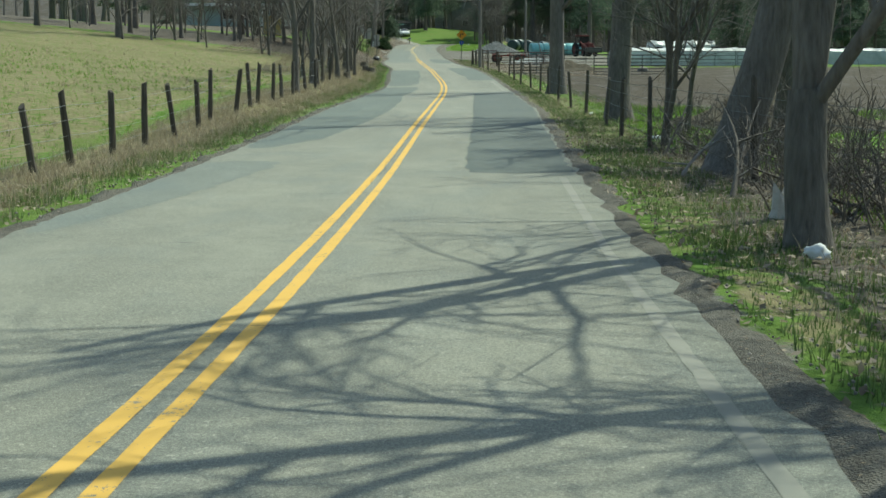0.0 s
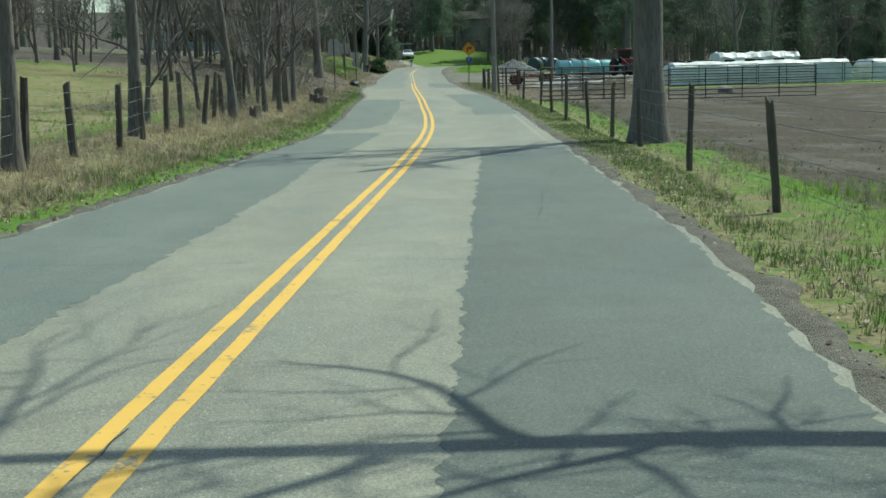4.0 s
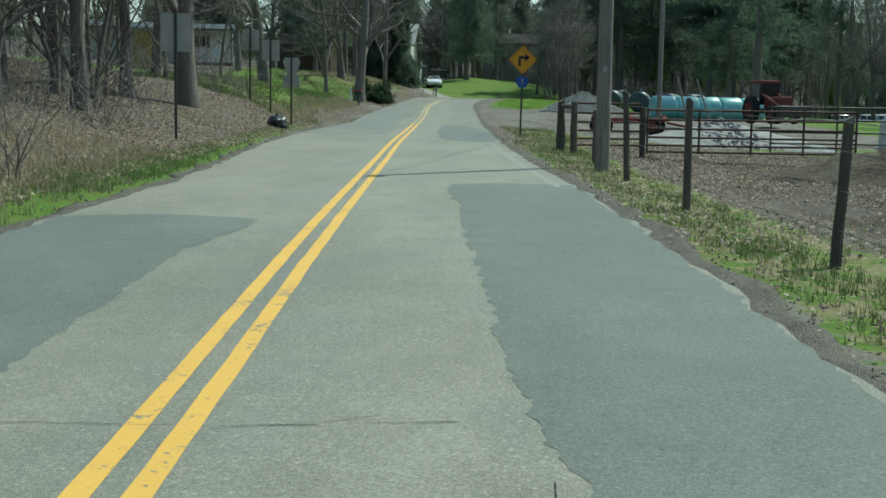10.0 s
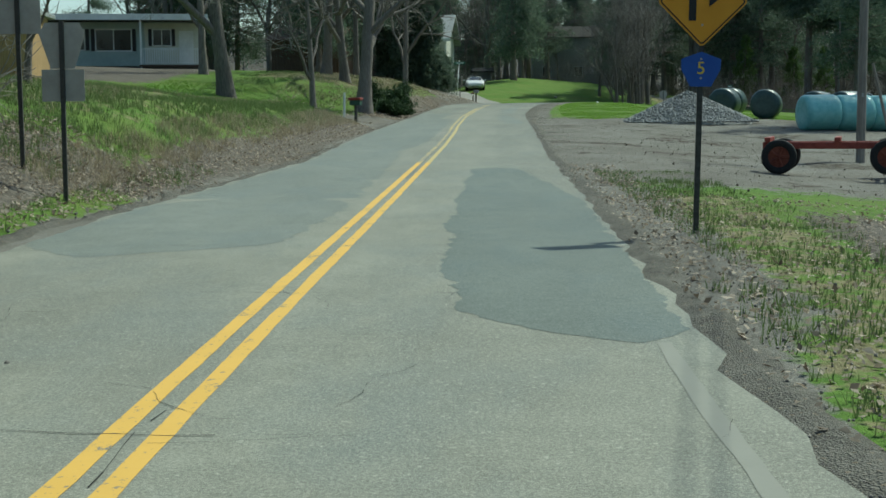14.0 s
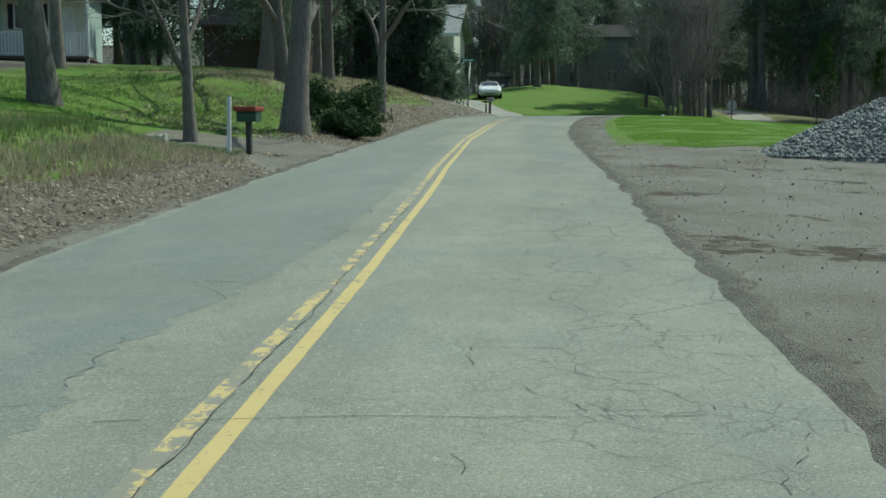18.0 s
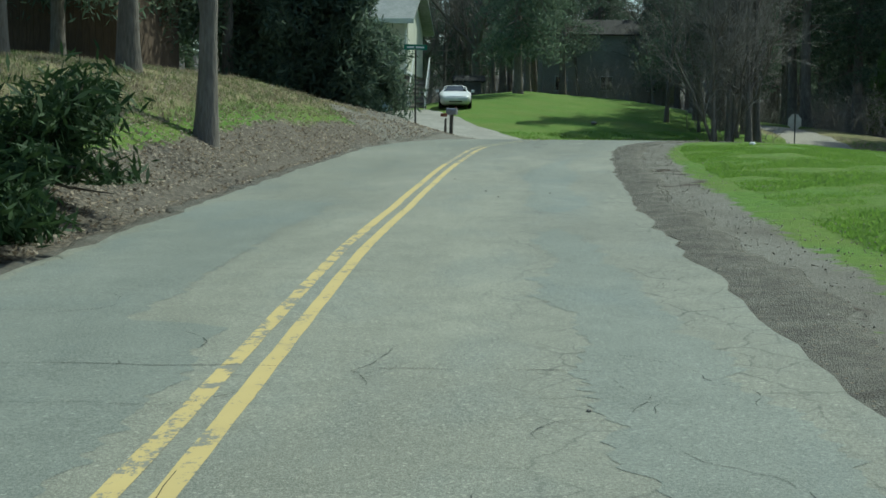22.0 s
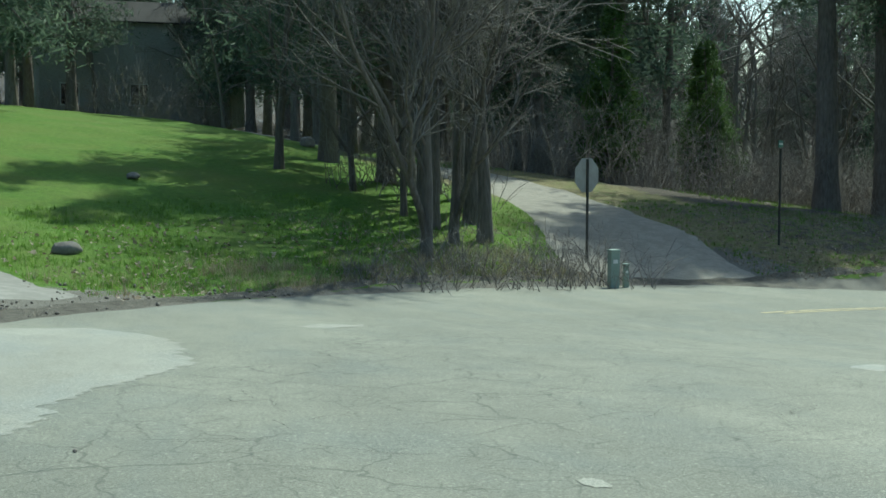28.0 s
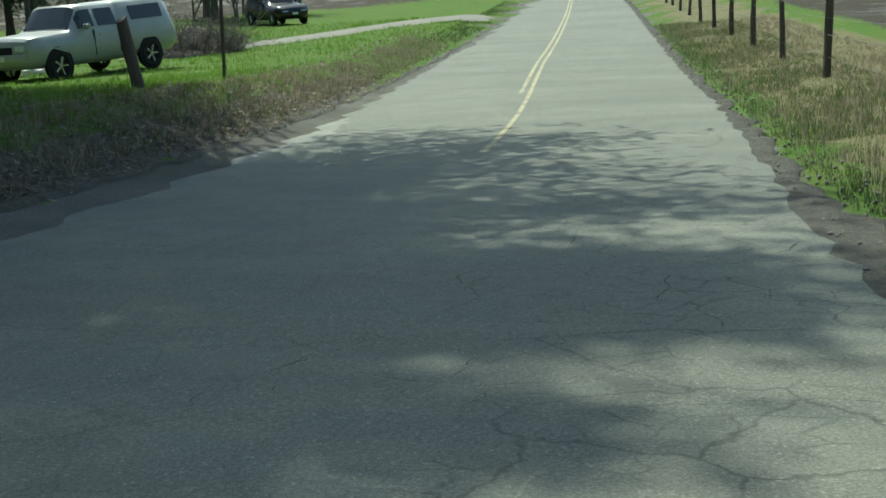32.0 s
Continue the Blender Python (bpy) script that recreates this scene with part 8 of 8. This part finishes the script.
sow("lawn_turf", 11, [(152, 182, 4.7, 9, 190, 0.035), (152, 182, 9, 16, 80, 0.04)], M_LAWN, "bright mown lawn turf", 0.009, 2.2, 5, -1.0)
sow("lawn_grass", 2, [(194, 206, -14, -6.8, 70, 0.08), (184, 199, -26, -7.5, 32, 0.08), (206, 220, -14, -4.6, 25, 0.08), (222, 240, -9, -4.6, 40, 0.09), (143, 156, -14, -4.5, 34, 0.09), (222, 275, -22, -4.5, 14, 0.12), (0, 60, -26, -6.2, 6, 0.1), (0, 45, 5, 16, 22, 0.12)], M_LAWN, "green lawn and field grass blades", 0.009, 0.6, 4, 0.2)
sow("dry_grass", 3, [(-4, 92, -6.1, -3.5, 52, 0.16), (-4, 92, -3.7, -2.8, 34, 0.1), (0, 70, -30, -6, 2.5, 0.12), (110, 143, -4.5, -3.6, 110, 0.15), (112, 142, -8, -5.4, 9, 0.14), (156, 182, -9, -4.3, 40, 0.11), (216, 262, 3.4, 8, 30, 0.14), (216, 255, -5.0, -3.6, 46, 0.2), (60, 92, -9, -5, 14, 0.3), (0, 50, 3.2, 6, 9, 0.15), (196, 201, -9, -6.5, 14, 0.2), (200, 207, -8.2, -5.6, 90, 0.2), (204, 222, -12, -4.5, 16, 0.14)],
    M_STRAW, "tall dry straw-coloured grass stalks", 0.005, 0.7, 6, 0.35)


def leaf_litter(name, seed, areas, label):
    g = np.random.RandomState(seed)
    P, S = [], []
    for s0, s1, o0, o1, dens, size in areas:
        n = int(abs((s1 - s0) * (o1 - o0)) * dens)
        s, o = g.uniform(s0, s1, n), g.uniform(o0, o1, n)
        ew_ = np.where(o < 0, np.interp(s, EDGE_S, EDGE_L), np.interp(s, EDGE_S, EDGE_R))
        x, y, _ = along(s, o)
        keep = (np.abs(o) > ew_ + 0.02 + 0.5 * g.rand(n) ** 2) & (off_lane(x, y) > 0.1)
        P.append(np.stack([x[keep], y[keep], ground_h(x[keep], y[keep]) + g.uniform(0.005, 0.05, keep.sum())], 1))
        S.append(np.full(keep.sum(), size))
    P, S = np.concatenate(P), np.concatenate(S) * g.uniform(0.5, 1.3, sum(len(q) for q in P))
    n = len(P)
    u = g.normal(0, 1, (n, 3)) * [1, 1, 0.45]
    u /= np.linalg.norm(u, axis=1)[:, None]
    v = np.cross(u, g.normal(0, 0.35, (n, 3)) + [0, 0, 1])
    v /= np.linalg.norm(v, axis=1)[:, None]
    k = np.cross(u, v)
    a, b = u * S[:, None], v * S[:, None] * 0.6
    c = k * S[:, None] * g.uniform(-0.35, 0.35, (n, 1))
    V = np.stack([P - a, P + b + c, P + a, P - b + c], 1).reshape(-1, 3)
    ob = new(name, np_mesh(name, V, np.arange(4 * n).reshape(-1, 4), M_LEAF))
    return tagged(ob, label, "leaves", kind="stuff")


leaf_litter("leaf_litter", 4, [(80, 114, -5.6, -3.2, 240, 0.034), (80, 109, -13, -5.6, 130, 0.036), (110, 143, -4.0, -2.8, 170, 0.03), (152, 187, -4.6, -2.7, 200, 0.034), (152, 190, -6.4, -4.4, 70, 0.034), (152, 190, -9, -6.4, 35, 0.034), (211, 242, -5.2, -3.2, 60, 0.045), (0, 28, 2.75, 9, 60, 0.034), (90, 106, 4.8, 10, 70, 0.034), (97, 120, 2.7, 3.8, 90, 0.026), (28, 92, 2.8, 4.0, 70, 0.026), (28, 92, 4.0, 5.5, 16, 0.034), (205, 218, -9, -3.6, 40, 0.036), (60, 84, -9, -3.6, 40, 0.034),
                               (143, 156, -9, -3.5, 40, 0.05), (100, 150, 2.7, 4.5, 5, 0.022), (80, 112, 2.8, 12, 70, 0.03), (0, 62, -5.5, -2.8, 45, 0.032), (216, 260, -6, -3.5, 30, 0.04), (194, 205, -12, -6.2, 25, 0.05)], "fallen brown oak leaves lying over the bank")


# brush: tangled bare stems
def brush(name, x, y, r, h, count, seed, label, material=None, arch=0.0):
    rng = random.Random(seed)
    paths = []
    for k in range(count):
        a, d = rng.uniform(0, 6.283), r * math.sqrt(rng.random())
        bx, by = math.cos(a) * d, math.sin(a) * d
        ln = h * rng.uniform(0.5, 1.2)
        p = limb(rng, (bx, by, zat(x + bx, y + by) - zat(x, y) - 0.05), (rng.uniform(-.8, .8), rng.uniform(-.8, .8), 1), ln, 0.012, 0.004, 0.2, -arch, ln / 6)
        paths.append(p)
        for j in range(3):
            q = p[rng.randint(1, len(p) - 2)]
            paths.append(limb(rng, q[:3], (rng.uniform(-1, 1), rng.uniform(-1, 1), rng.uniform(-.1, 1)), ln * 0.4, 0.006, 0.003, 0.2, 0, ln * 0.12))
    ob = new(name, np_mesh(name, *tubes(paths, 4), material or M_TWIG))
    ob.location = (x, y, zat(x, y))
    return tagged(ob, label, "brush", kind="stuff")


for k, (x, y, r, h, n) in enumerate(((4.6, 12.8, 1.3, 1.3, 90), (4.9, 16.4, 1.2, 1.5, 90), (4.6, 21.6, 1.2, 1.2, 80), (6.0, 12.5, 1.6, 1.1, 70), (5.6, 20, 1.4, 1.3, 70), (5.4, 24, 1.2, 1.0, 50), (7.2, 16, 1.8, 1.2, 60), (7.3, 204.6, 1.6, 1.1, 90), (9.4, 205.4, 1.4, 1.2, 80), (5.2, 203.6, 1.2, 0.7, 60), (21.5, 210.5, 2.0, 1.0, 90), (24.6, 213.5, 2.0, 1.2, 90), (27.8, 214.5, 1.6, 1.0, 60), (-5.6, 64.5, 1.0, 0.9, 40), (-6.2, 84, 1.8, 1.6, 70), (-8.2, 96, 2.0, 1.8, 80),
                                     (-8.6, 111, 1.6, 2.2, 90), (-10, 104, 2.2, 2.0, 80), (-7.8, 89, 1.6, 1.8, 60), (8.5, 215, 2.4, 2.0, 110))):
    brush("brush_tangle", x, y, r, h, n, k, "tangle of bare brown stems and brambles", M_BARK if y < 30 else None)
# tractor-high dead brush heap on the lawn
heap("soil_mound", 53.2, 226.0, 1.7, 1.0, M_BARK, "brown heap of rotting cut brush on the lawn", 4.4, 1.3, 0.35)
brush("brush_pile", 53.2, 226.0, 1.8, 1.5, 620, 91, "heaped brown cut brush on the lawn", M_BARK, 0.1)


# juniper by the yard drive
def shrub(x, y, r, h, seed, label):
    rng = random.Random(seed)
    e = empty("juniper_shrub", pose(x, y, zat(x, y)))
    stems, cards = [], []
    for k in range(26):
        a = rng.uniform(0, 6.283)
        p = limb(rng, (0, 0, 0), (math.cos(a), math.sin(a), rng.uniform(0.25, 1.1)), r * rng.uniform(0.6, 1.15), 0.03, 0.006, 0.12, 0.0)
        p[:, 2] *= h / r * 0.95
        stems.append(p)
        for q in p[2:]:
            cards.append(needle_cards(rng, 95, q[:3], (r * 0.12, r * 0.12, h * 0.09), 0.1))
    C = np.concatenate(cards).reshape(-1, 3)
    C[:, 2] = np.maximum(C[:, 2], 0.02)
    share("stem_frame", np_mesh("stem_frame", *tubes(stems, 4), M_BARK), e)["kind"] = "stuff"
    share("foliage", np_mesh("foliage", C, np.arange(len(C)).reshape(-1, 4), M_SHRUB), e)["kind"] = "stuff"
    return tagged(e, label, "shrub")


shrub(-7.7, 158.3, 1.5, 1.5, 3, "spreading dark green juniper shrub by the drive")
shrub(-7.0, 155.9, 0.9, 0.9, 4, "small dark green juniper shrub by the drive")


# pale undergrowth of the woods beyond the bend: three tangles, copied
tangle = [brush("undergrowth", 27.0 + k, 226.0, 3.4, 2.6, 130, 200 + k, "pale leafless undergrowth between the trunks").data for k in range(3)]
ru = random.Random(31)
for k in range(46):
    x, y = (ru.uniform(15, 40), ru.uniform(224, 262)) if k < 30 else (ru.uniform(-12, 14), ru.uniform(236, 268)) if k < 36 else (ru.uniform(40, 90), ru.uniform(246, 262))
    if off_lane(np.array([x]), np.array([y]))[0] < 3 or (-2 < x < 13 and y < 252):
        continue
    ob = new("undergrowth", tangle[k % 3])
    ob.matrix_basis = pose(x, y, zat(x, y) - 0.15, 0, 0, ru.uniform(0, 360)) @ Matrix.Diagonal((1.2, 1.2, ru.uniform(0.8, 1.6), 1))
    tagged(ob, "pale leafless undergrowth between the trunks", "brush", kind="stuff")

# ---- small roadside things ----
M_BAG = plain("black_plastic_bag", (0.006, 0.007, 0.01), (0.015, 0.016, 0.022), 9, 0.3, bmp=0.7, dist=0.03, spec=0.6)
M_STONE = plain("grey_field_stone", (0.16, 0.145, 0.125), (0.3, 0.275, 0.24), 9, 0.9, bmp=0.6, dist=0.02)
M_STUMP = plain("sawn_grey_stump", (0.1, 0.085, 0.065), (0.22, 0.19, 0.15), 10, 0.9, bmp=0.7, dist=0.03, stretch=(3, 3, 0.5))
M_PALE = plain("bleached_broken_wood", (0.42, 0.38, 0.32), (0.6, 0.56, 0.5), 10, 0.9, bmp=0.5)
M_MBGREEN = plain("dark_green_enamel", (0.03, 0.07, 0.05), (0.05, 0.1, 0.07), 8, 0.5, bmp=0.1)
M_MBGREY = plain("galvanised_mailbox", (0.3, 0.3, 0.3), (0.42, 0.42, 0.42), 9, 0.4, 0.6, 0.1)
M_PED = plain("pale_green_pedestal", (0.26, 0.33, 0.28), (0.34, 0.41, 0.36), 7, 0.55, bmp=0.1)


def lump(name, x, y, sx, sy, sz, material, label, category, seed, sink=0.15, rough_=0.18):
    bm = bmesh.new()
    bmesh.ops.create_icosphere(bm, subdivisions=3, radius=1.0)
    for v in bm.verts:
        n = noise.fractal(v.co * 1.7 + Vector((seed, 0, 0)), 0.8, 2, 4)
        v.co *= 1 + rough_ * n
        v.co = Vector((v.co.x * sx, v.co.y * sy, max(v.co.z, -0.55) * sz))
    me = bpy.data.meshes.new(name)
    bm.to_mesh(me)
    bm.free()
    me.materials.append(material)
    me.polygons.foreach_set("use_smooth", [True] * len(me.polygons))
    ob = new(name, me)
    ob.matrix_basis = pose(x, y, zat(x, y) + sz * (0.55 - sink), 0, 0, seed * 40)
    return tagged(ob, label, category)


bag = lump("rubbish_bag", -5.4, 106.3, 0.36, 0.27, 0.24, M_BAG, "full black plastic rubbish bag on the bank", "bag", 3, 0.1, 0.3)
knot = part("knot", cyl(bmesh.new(), (0, 0, 0.18), (0.03, 0.02, 0.33), 0.07, 0.025, 8), M_BAG, bag)
lump("rock", -0.46, 204.2, 0.26, 0.17, 0.14, M_STONE, "grey rock on the lawn", "rock", 5)
lump("rock", 7.8, 225.8, 0.32, 0.26, 0.24, M_STONE, "dark rock on the lawn crest", "rock", 6)
lump("rock", 1.2, 213.5, 0.2, 0.15, 0.1, M_STONE, "small brown rock on the lawn", "rock", 7)
lump("boulder", 14.5, 94, 0.4, 0.3, 0.25, M_STONE, "brown stone in the muddy pasture", "rock", 9)


def stump(x, y, r, h, seed, label, jag=0.1, material=None):
    rng = random.Random(seed)
    n, V, Q = 14, [], []
    tops = [h + rng.uniform(-jag, jag) for _ in range(n)]
    for k, (f, rr) in enumerate(((-0.15, 1.5), (0.1, 1.2), (0.5, 1.0), (1.0, 0.95))):
        for j in range(n):
            a = j / n * 6.283
            q = r * rr * (1 + 0.16 * math.sin(a * 3 + seed) + rng.uniform(-0.06, 0.06))
            V.append((q * math.cos(a), q * math.sin(a), f * h if f < 1 else tops[j]))
    V.append((0, 0, h * 0.85))
    for k in range(3):
        for j in range(n):
            Q.append((k * n + j, k * n + (j + 1) % n, (k + 1) * n + (j + 1) % n, (k + 1) * n + j))
    me = mesh_from("stump", V, Q + [(3 * n + j, 3 * n + (j + 1) % n, 4 * n) for j in range(n)], material or M_STUMP)
    ob = new("tree_stump", me)
    ob.location = (x, y, zat(x, y))
    return tagged(ob, label, "stump")


stump(-4.15, 75.6, 0.22, 0.3, 1, "sawn grey tree stump in grass", 0.03)
stump(-4.5, 75.9, 0.17, 0.36, 2, "sawn grey tree stump beside another in grass", 0.03)
stump(-5.0, 82.6, 0.2, 0.36, 3, "weathered stump in dry grass", 0.05)
stump(-5.25, 72.9, 0.29, 1.32, 4, "tall broken grey snag in the fence line", 0.07)
stump(-6.6, 68.0, 0.2, 0.5, 5, "low broken stump beside saplings")
stump(-4.6, 62.5, 0.16, 0.28, 6, "small dark stump in dry grass")
stump(-9.2, 145.2, 0.2, 0.25, 8, "pale sawn stump on the lawn", 0.04, M_PALE)
stump(3.35, 12.5, 0.15, 0.27, 9, "broken stump of bleached splintered wood", 0.16, M_PALE)
lump("litter_paper", 2.95, 10.0, 0.09, 0.06, 0.07, M_WHITE, "crumpled white paper litter in leaves", "litter", 4, 0.1, 0.5)
lump("litter_paper", 4.3, 26.0, 0.12, 0.08, 0.06, M_WHITE, "crumpled white litter in the grass", "litter", 5, 0.1, 0.5)
lump("litter_paper", 4.2, 36.4, 0.1, 0.06, 0.05, M_WHITE, "crumpled white litter by the fence", "litter", 6, 0.1, 0.5)
lump("litter_paper", 3.6, 179.0, 0.12, 0.07, 0.05, M_WHITE, "scrap of white litter on the lawn edge", "litter", 7, 0.1, 0.5)
lump("litter_paper", 45.5, 226.0, 0.45, 0.25, 0.16, M_WHITE, "white sheet of plastic on the grass", "litter", 8, 0.1, 0.5)


def mailbox(name, x, y, h, turn, colour, label, w=0.2, ln=0.48, lean=0, roof=None, post=None):
    e = empty(name, pose(x, y, zat(x, y), 0, lean, turn))
    part("post", box(bmesh.new(), -0.05, 0.05, -0.05, 0.05, -0.3, h, 0.008), post or M_POST, e)
    bm = bmesh.new()
    n, V = 10, []
    for yy in (-ln / 2, ln / 2):
        ring = [bm.verts.new((-w / 2, yy, h)), bm.verts.new((w / 2, yy, h))]
        for k in range(n + 1):
            a = k / n * math.pi
            ring.append(bm.verts.new((w / 2 * math.cos(a), yy, h + 0.13 + w / 2 * math.sin(a))))
        V.append(ring)
    m = len(V[0])
    for k in range(m):
        bm.faces.new((V[0][k], V[0][(k + 1) % m], V[1][(k + 1) % m], V[1][k]))
    bm.faces.new(V[0][::-1])
    bm.faces.new(V[1])
    b = part("box", bm, colour, e)
    part("door", box(bmesh.new(), -w / 2 + 0.01, w / 2 - 0.01, -ln / 2 - 0.012, -ln / 2, h + 0.01, h + 0.2, 0.004), colour, b)
    part("flag", box(bmesh.new(), w / 2, w / 2 + 0.008, -0.12, -0.08, h + 0.06, h + 0.26), M_REDPAINT, b, "red flag")
    if roof:
        part("roof", box(bmesh.new(), -w * 0.75, w * 0.75, -ln * 0.6, ln * 0.6, h + 0.2, h + 0.3, 0.03), roof, e, "red gabled roof")
    return tagged(e, label, "mailbox")


mailbox("mailbox", -7.2, 144.8, 0.68, 80, M_MBGREEN, "red-roofed green mailbox on a dark post", 0.3, 0.4, 0, M_REDPAINT, M_UPOST)
pp = new("white_stake", mesh_from("white_stake", *[a.tolist() for a in tubes([[(0, 0, -0.2, 0.05), (0.03, 0, 1.15, 0.045)]], 6)], M_TRIM))
pp.location = (-7.75, 145.3, zat(-7.75, 145.3))
tagged(pp, "weathered white post behind the mailbox", "post")
mailbox("mailbox", -4.7, 187.3, 0.66, 70, M_MBGREY, "grey mailbox on a short leaning wooden post", 0.17, 0.34, 3)
part("newspaper_tube", box(bmesh.new(), -5.03, -4.83, 187.0, 187.35, zat(-4.7, 187.3) + 0.6, zat(-4.7, 187.3) + 0.7, 0.02), M_RUST, None)
nt_ = bpy.data.objects["newspaper_tube"]
tagged(nt_, "rusty brown newspaper box beside the mailbox", "newspaper box")
for x, y, h, r in ((9.6, 204.6, 0.72, 0.09), (10.0, 204.9, 0.45, 0.05)):
    e = empty("utility_pedestal", pose(x, y, zat(x, y)))
    part("housing", box(bmesh.new(), -r, r, -r, r, -0.2, h, 0.015), M_PED, e)
    part("cap", box(bmesh.new(), -r - 0.012, r + 0.012, -r - 0.012, r + 0.012, h, h + 0.05, 0.012), M_PED, e)
    part("label_plate", box(bmesh.new(), -r * 0.5, r * 0.5, -r - 0.006, -r, h * 0.7, h * 0.8), M_WHITE, e)
    tagged(e, "pale green utility pedestal at the lane mouth", "utility pedestal")
for x, y, h, lx, ly, r, lab in ((34.2, 213.8, 1.15, -3, -8, 1.5, "short dark leaning wooden post"), (37.3, 214.2, 2.1, 2, 3, 0.5, "thin dark post on the lawn edge"), (-5.0, 189.0, 0.6, 0, 0, 0.6, "short dark marker post by the driveway")):
    p = new("verge_post", POSTS[3])
    p.matrix_basis = pose(x, y, zat(x, y), lx, ly, 0) @ Matrix.Diagonal((r, r, h / 1.2, 1))
    tagged(p, lab, "post")

# loose bits on the asphalt
rl = random.Random(66)
for k, (s, o) in enumerate(((134.6, -0.35), (142.2, -0.9), (163.3, 1.9), (162.6, 1.2), (163.6, 1.0), (171, 1.9), (170.4, -0.6), (188.7, -0.9), (189.5, -1.8), (150.8, 1.6), (135.5, 1.9), (178.8, 2.2), (166.0, 0.4), (160.5, 0.1), (186.5, 2.2), (101.0, -1.0))):
    x, y, z = along(s, o)
    ob = lump("road_debris", float(x), float(y), rl.uniform(0.01, 0.018), rl.uniform(0.008, 0.013), rl.uniform(0.007, 0.011), M_STONE, "small brown clod lying on the asphalt", "debris", k, 0.1, 0.4)
    ob.location.z = float(z) + 0.024
# pale scuffs on the bend: centre and half length and half width, turn from the road's run
def scuff(name, x, y, ln, w, turn, material, seed):
    g = random.Random(seed)
    z = float(rel([x], [y])[0][0])
    V = [(x, y, float(np.interp(z, AXS, AX[:, 2])) + 0.0226)]
    for k in range(28):
        a = k / 28 * 6.283
        q = 1 + 0.35 * noise.noise(Vector((math.cos(a) * 1.7, math.sin(a) * 1.7, seed))) + g.uniform(-0.1, 0.1)
        u, v = ln * math.cos(a) * q, w * math.sin(a) * q
        c, s_ = math.cos(radians(turn)), math.sin(radians(turn))
        px, py = x + u * c - v * s_, y + u * s_ + v * c
        V.append((px, py, float(np.interp(rel([px], [py])[0][0], AXS, AX[:, 2])) + 0.0226))
    ob = new(name, mesh_from(name, V, [(0, 1 + k, 1 + (k + 1) % 28) for k in range(28)], material))
    ob.parent = road
    return ob


for k, (x, y, ln, w, t) in enumerate(((2.3, 196.0, 0.42, 0.22, 20), (1.52, 187.1, 0.06, 0.1, 10), (5.9, 191.2, 0.4, 0.2, 50), (7.4, 192.6, 0.4, 0.2, 45), (8.9, 193.6, 0.5, 0.2, 40), (-0.9, 178.9, 0.5, 0.07, 60))):
    scuff("pale_scuff", x, y, ln, w, t, M_MARGIN, k)
for k, (x, y, ln, w, t) in enumerate(((-1.98, 178.42, 0.16, 0.05, 8), (-1.76, 178.28, 0.12, 0.04, -30), (-1.95, 176.6, 0.1, 0.12, 0))):
    scuff("tar_blot", x, y, ln, w, t, M_CRACK, k + 9)
# pale worn edge line along the right lane
for s0, s1, w in ((-4, 16.6, 0.09), (54.5, 67.5, 0.09), (86, 101.5, 0.09)):
    strip("worn_edge_line", s0, s1, lambda s, w=w: e_r(s) - 0.2 - w, lambda s: e_r(s) - 0.2, M_EDGE_PAINT, 0.0222, road, 0.2, 3, ragged=0.012, seed=s0)
# pale broken edge on the far side after the bend
strip("worn_margin", 226, 233, lambda s: e_l(s) + 0.1, lambda s: e_l(s) + 0.85 - abs(s - 229.5) * 0.12, M_MARGIN, 0.0225, road, 0.15, 5, ragged=0.2, seed=5)


# loose stones and clods over the dirt lot and the shoulders
def loose_stones(name, seed, areas, material, label):
    g = np.random.RandomState(seed)
    cube = np.array([(-1, -1, -1), (1, -1, -1), (1, 1, -1), (-1, 1, -1), (-.6, -.5, 1), (.6, -.6, 1), (.5, .6, 1), (-.6, .6, 1)]) * 0.5
    faces = np.array([(0, 3, 2, 1), (4, 5, 6, 7), (0, 1, 5, 4), (1, 2, 6, 5), (2, 3, 7, 6), (3, 0, 4, 7)])
    Vs, n0 = [], 0
    for s0, s1, o0, o1, count, size in areas:
        s, o = g.uniform(s0, s1, count), g.uniform(o0, o1, count)
        ew_ = np.where(o < 0, np.interp(s, EDGE_S, EDGE_L), np.interp(s, EDGE_S, EDGE_R))
        ok = np.abs(o) > ew_ + 0.05
        x, y, _ = along(s[ok], o[ok])
        z = ground_h(x, y)
        for a, b, c in zip(x, y, z):
            r = Euler(g.uniform(0, 6, 3)).to_matrix()
            Vs.append((cube * size * g.uniform(0.4, 1.5) * g.uniform(0.6, 1.3, 3)) @ np.array(r).T + (a, b, c + 0.02))
    V = np.concatenate(Vs)
    Q = (np.arange(len(Vs))[:, None, None] * 8 + faces[None]).reshape(-1, 4)
    return tagged(new(name, np_mesh(name, V, Q, material)), label, "stones", kind="stuff")


loose_stones("loose_stones", 8, [(108, 158, 2.7, 16, 5200, 0.012), (150, 186, 3.0, 5.2, 1100, 0.011), (178, 200, -9, -3, 1600, 0.03), (184, 215, 3.6, 5.5, 1500, 0.03), (80, 112, 3.5, 9, 1200, 0.016), (-4, 112, 2.5, 3.5, 5200, 0.012), (-4, 112, -3.3, -2.3, 2600, 0.018), (150, 215, 2.8, 4.6, 2600, 0.01), (216, 262, 3.2, 4.0, 900, 0.025)], M_STONE, "small loose stones over dirt and shoulders")
loose_stones("soil_clods", 9, [(112, 156, 5, 18, 900, 0.022), (40, 112, 5, 16, 1500, 0.02)], M_SOILHEAP, "dark clods of soil over churned ground")
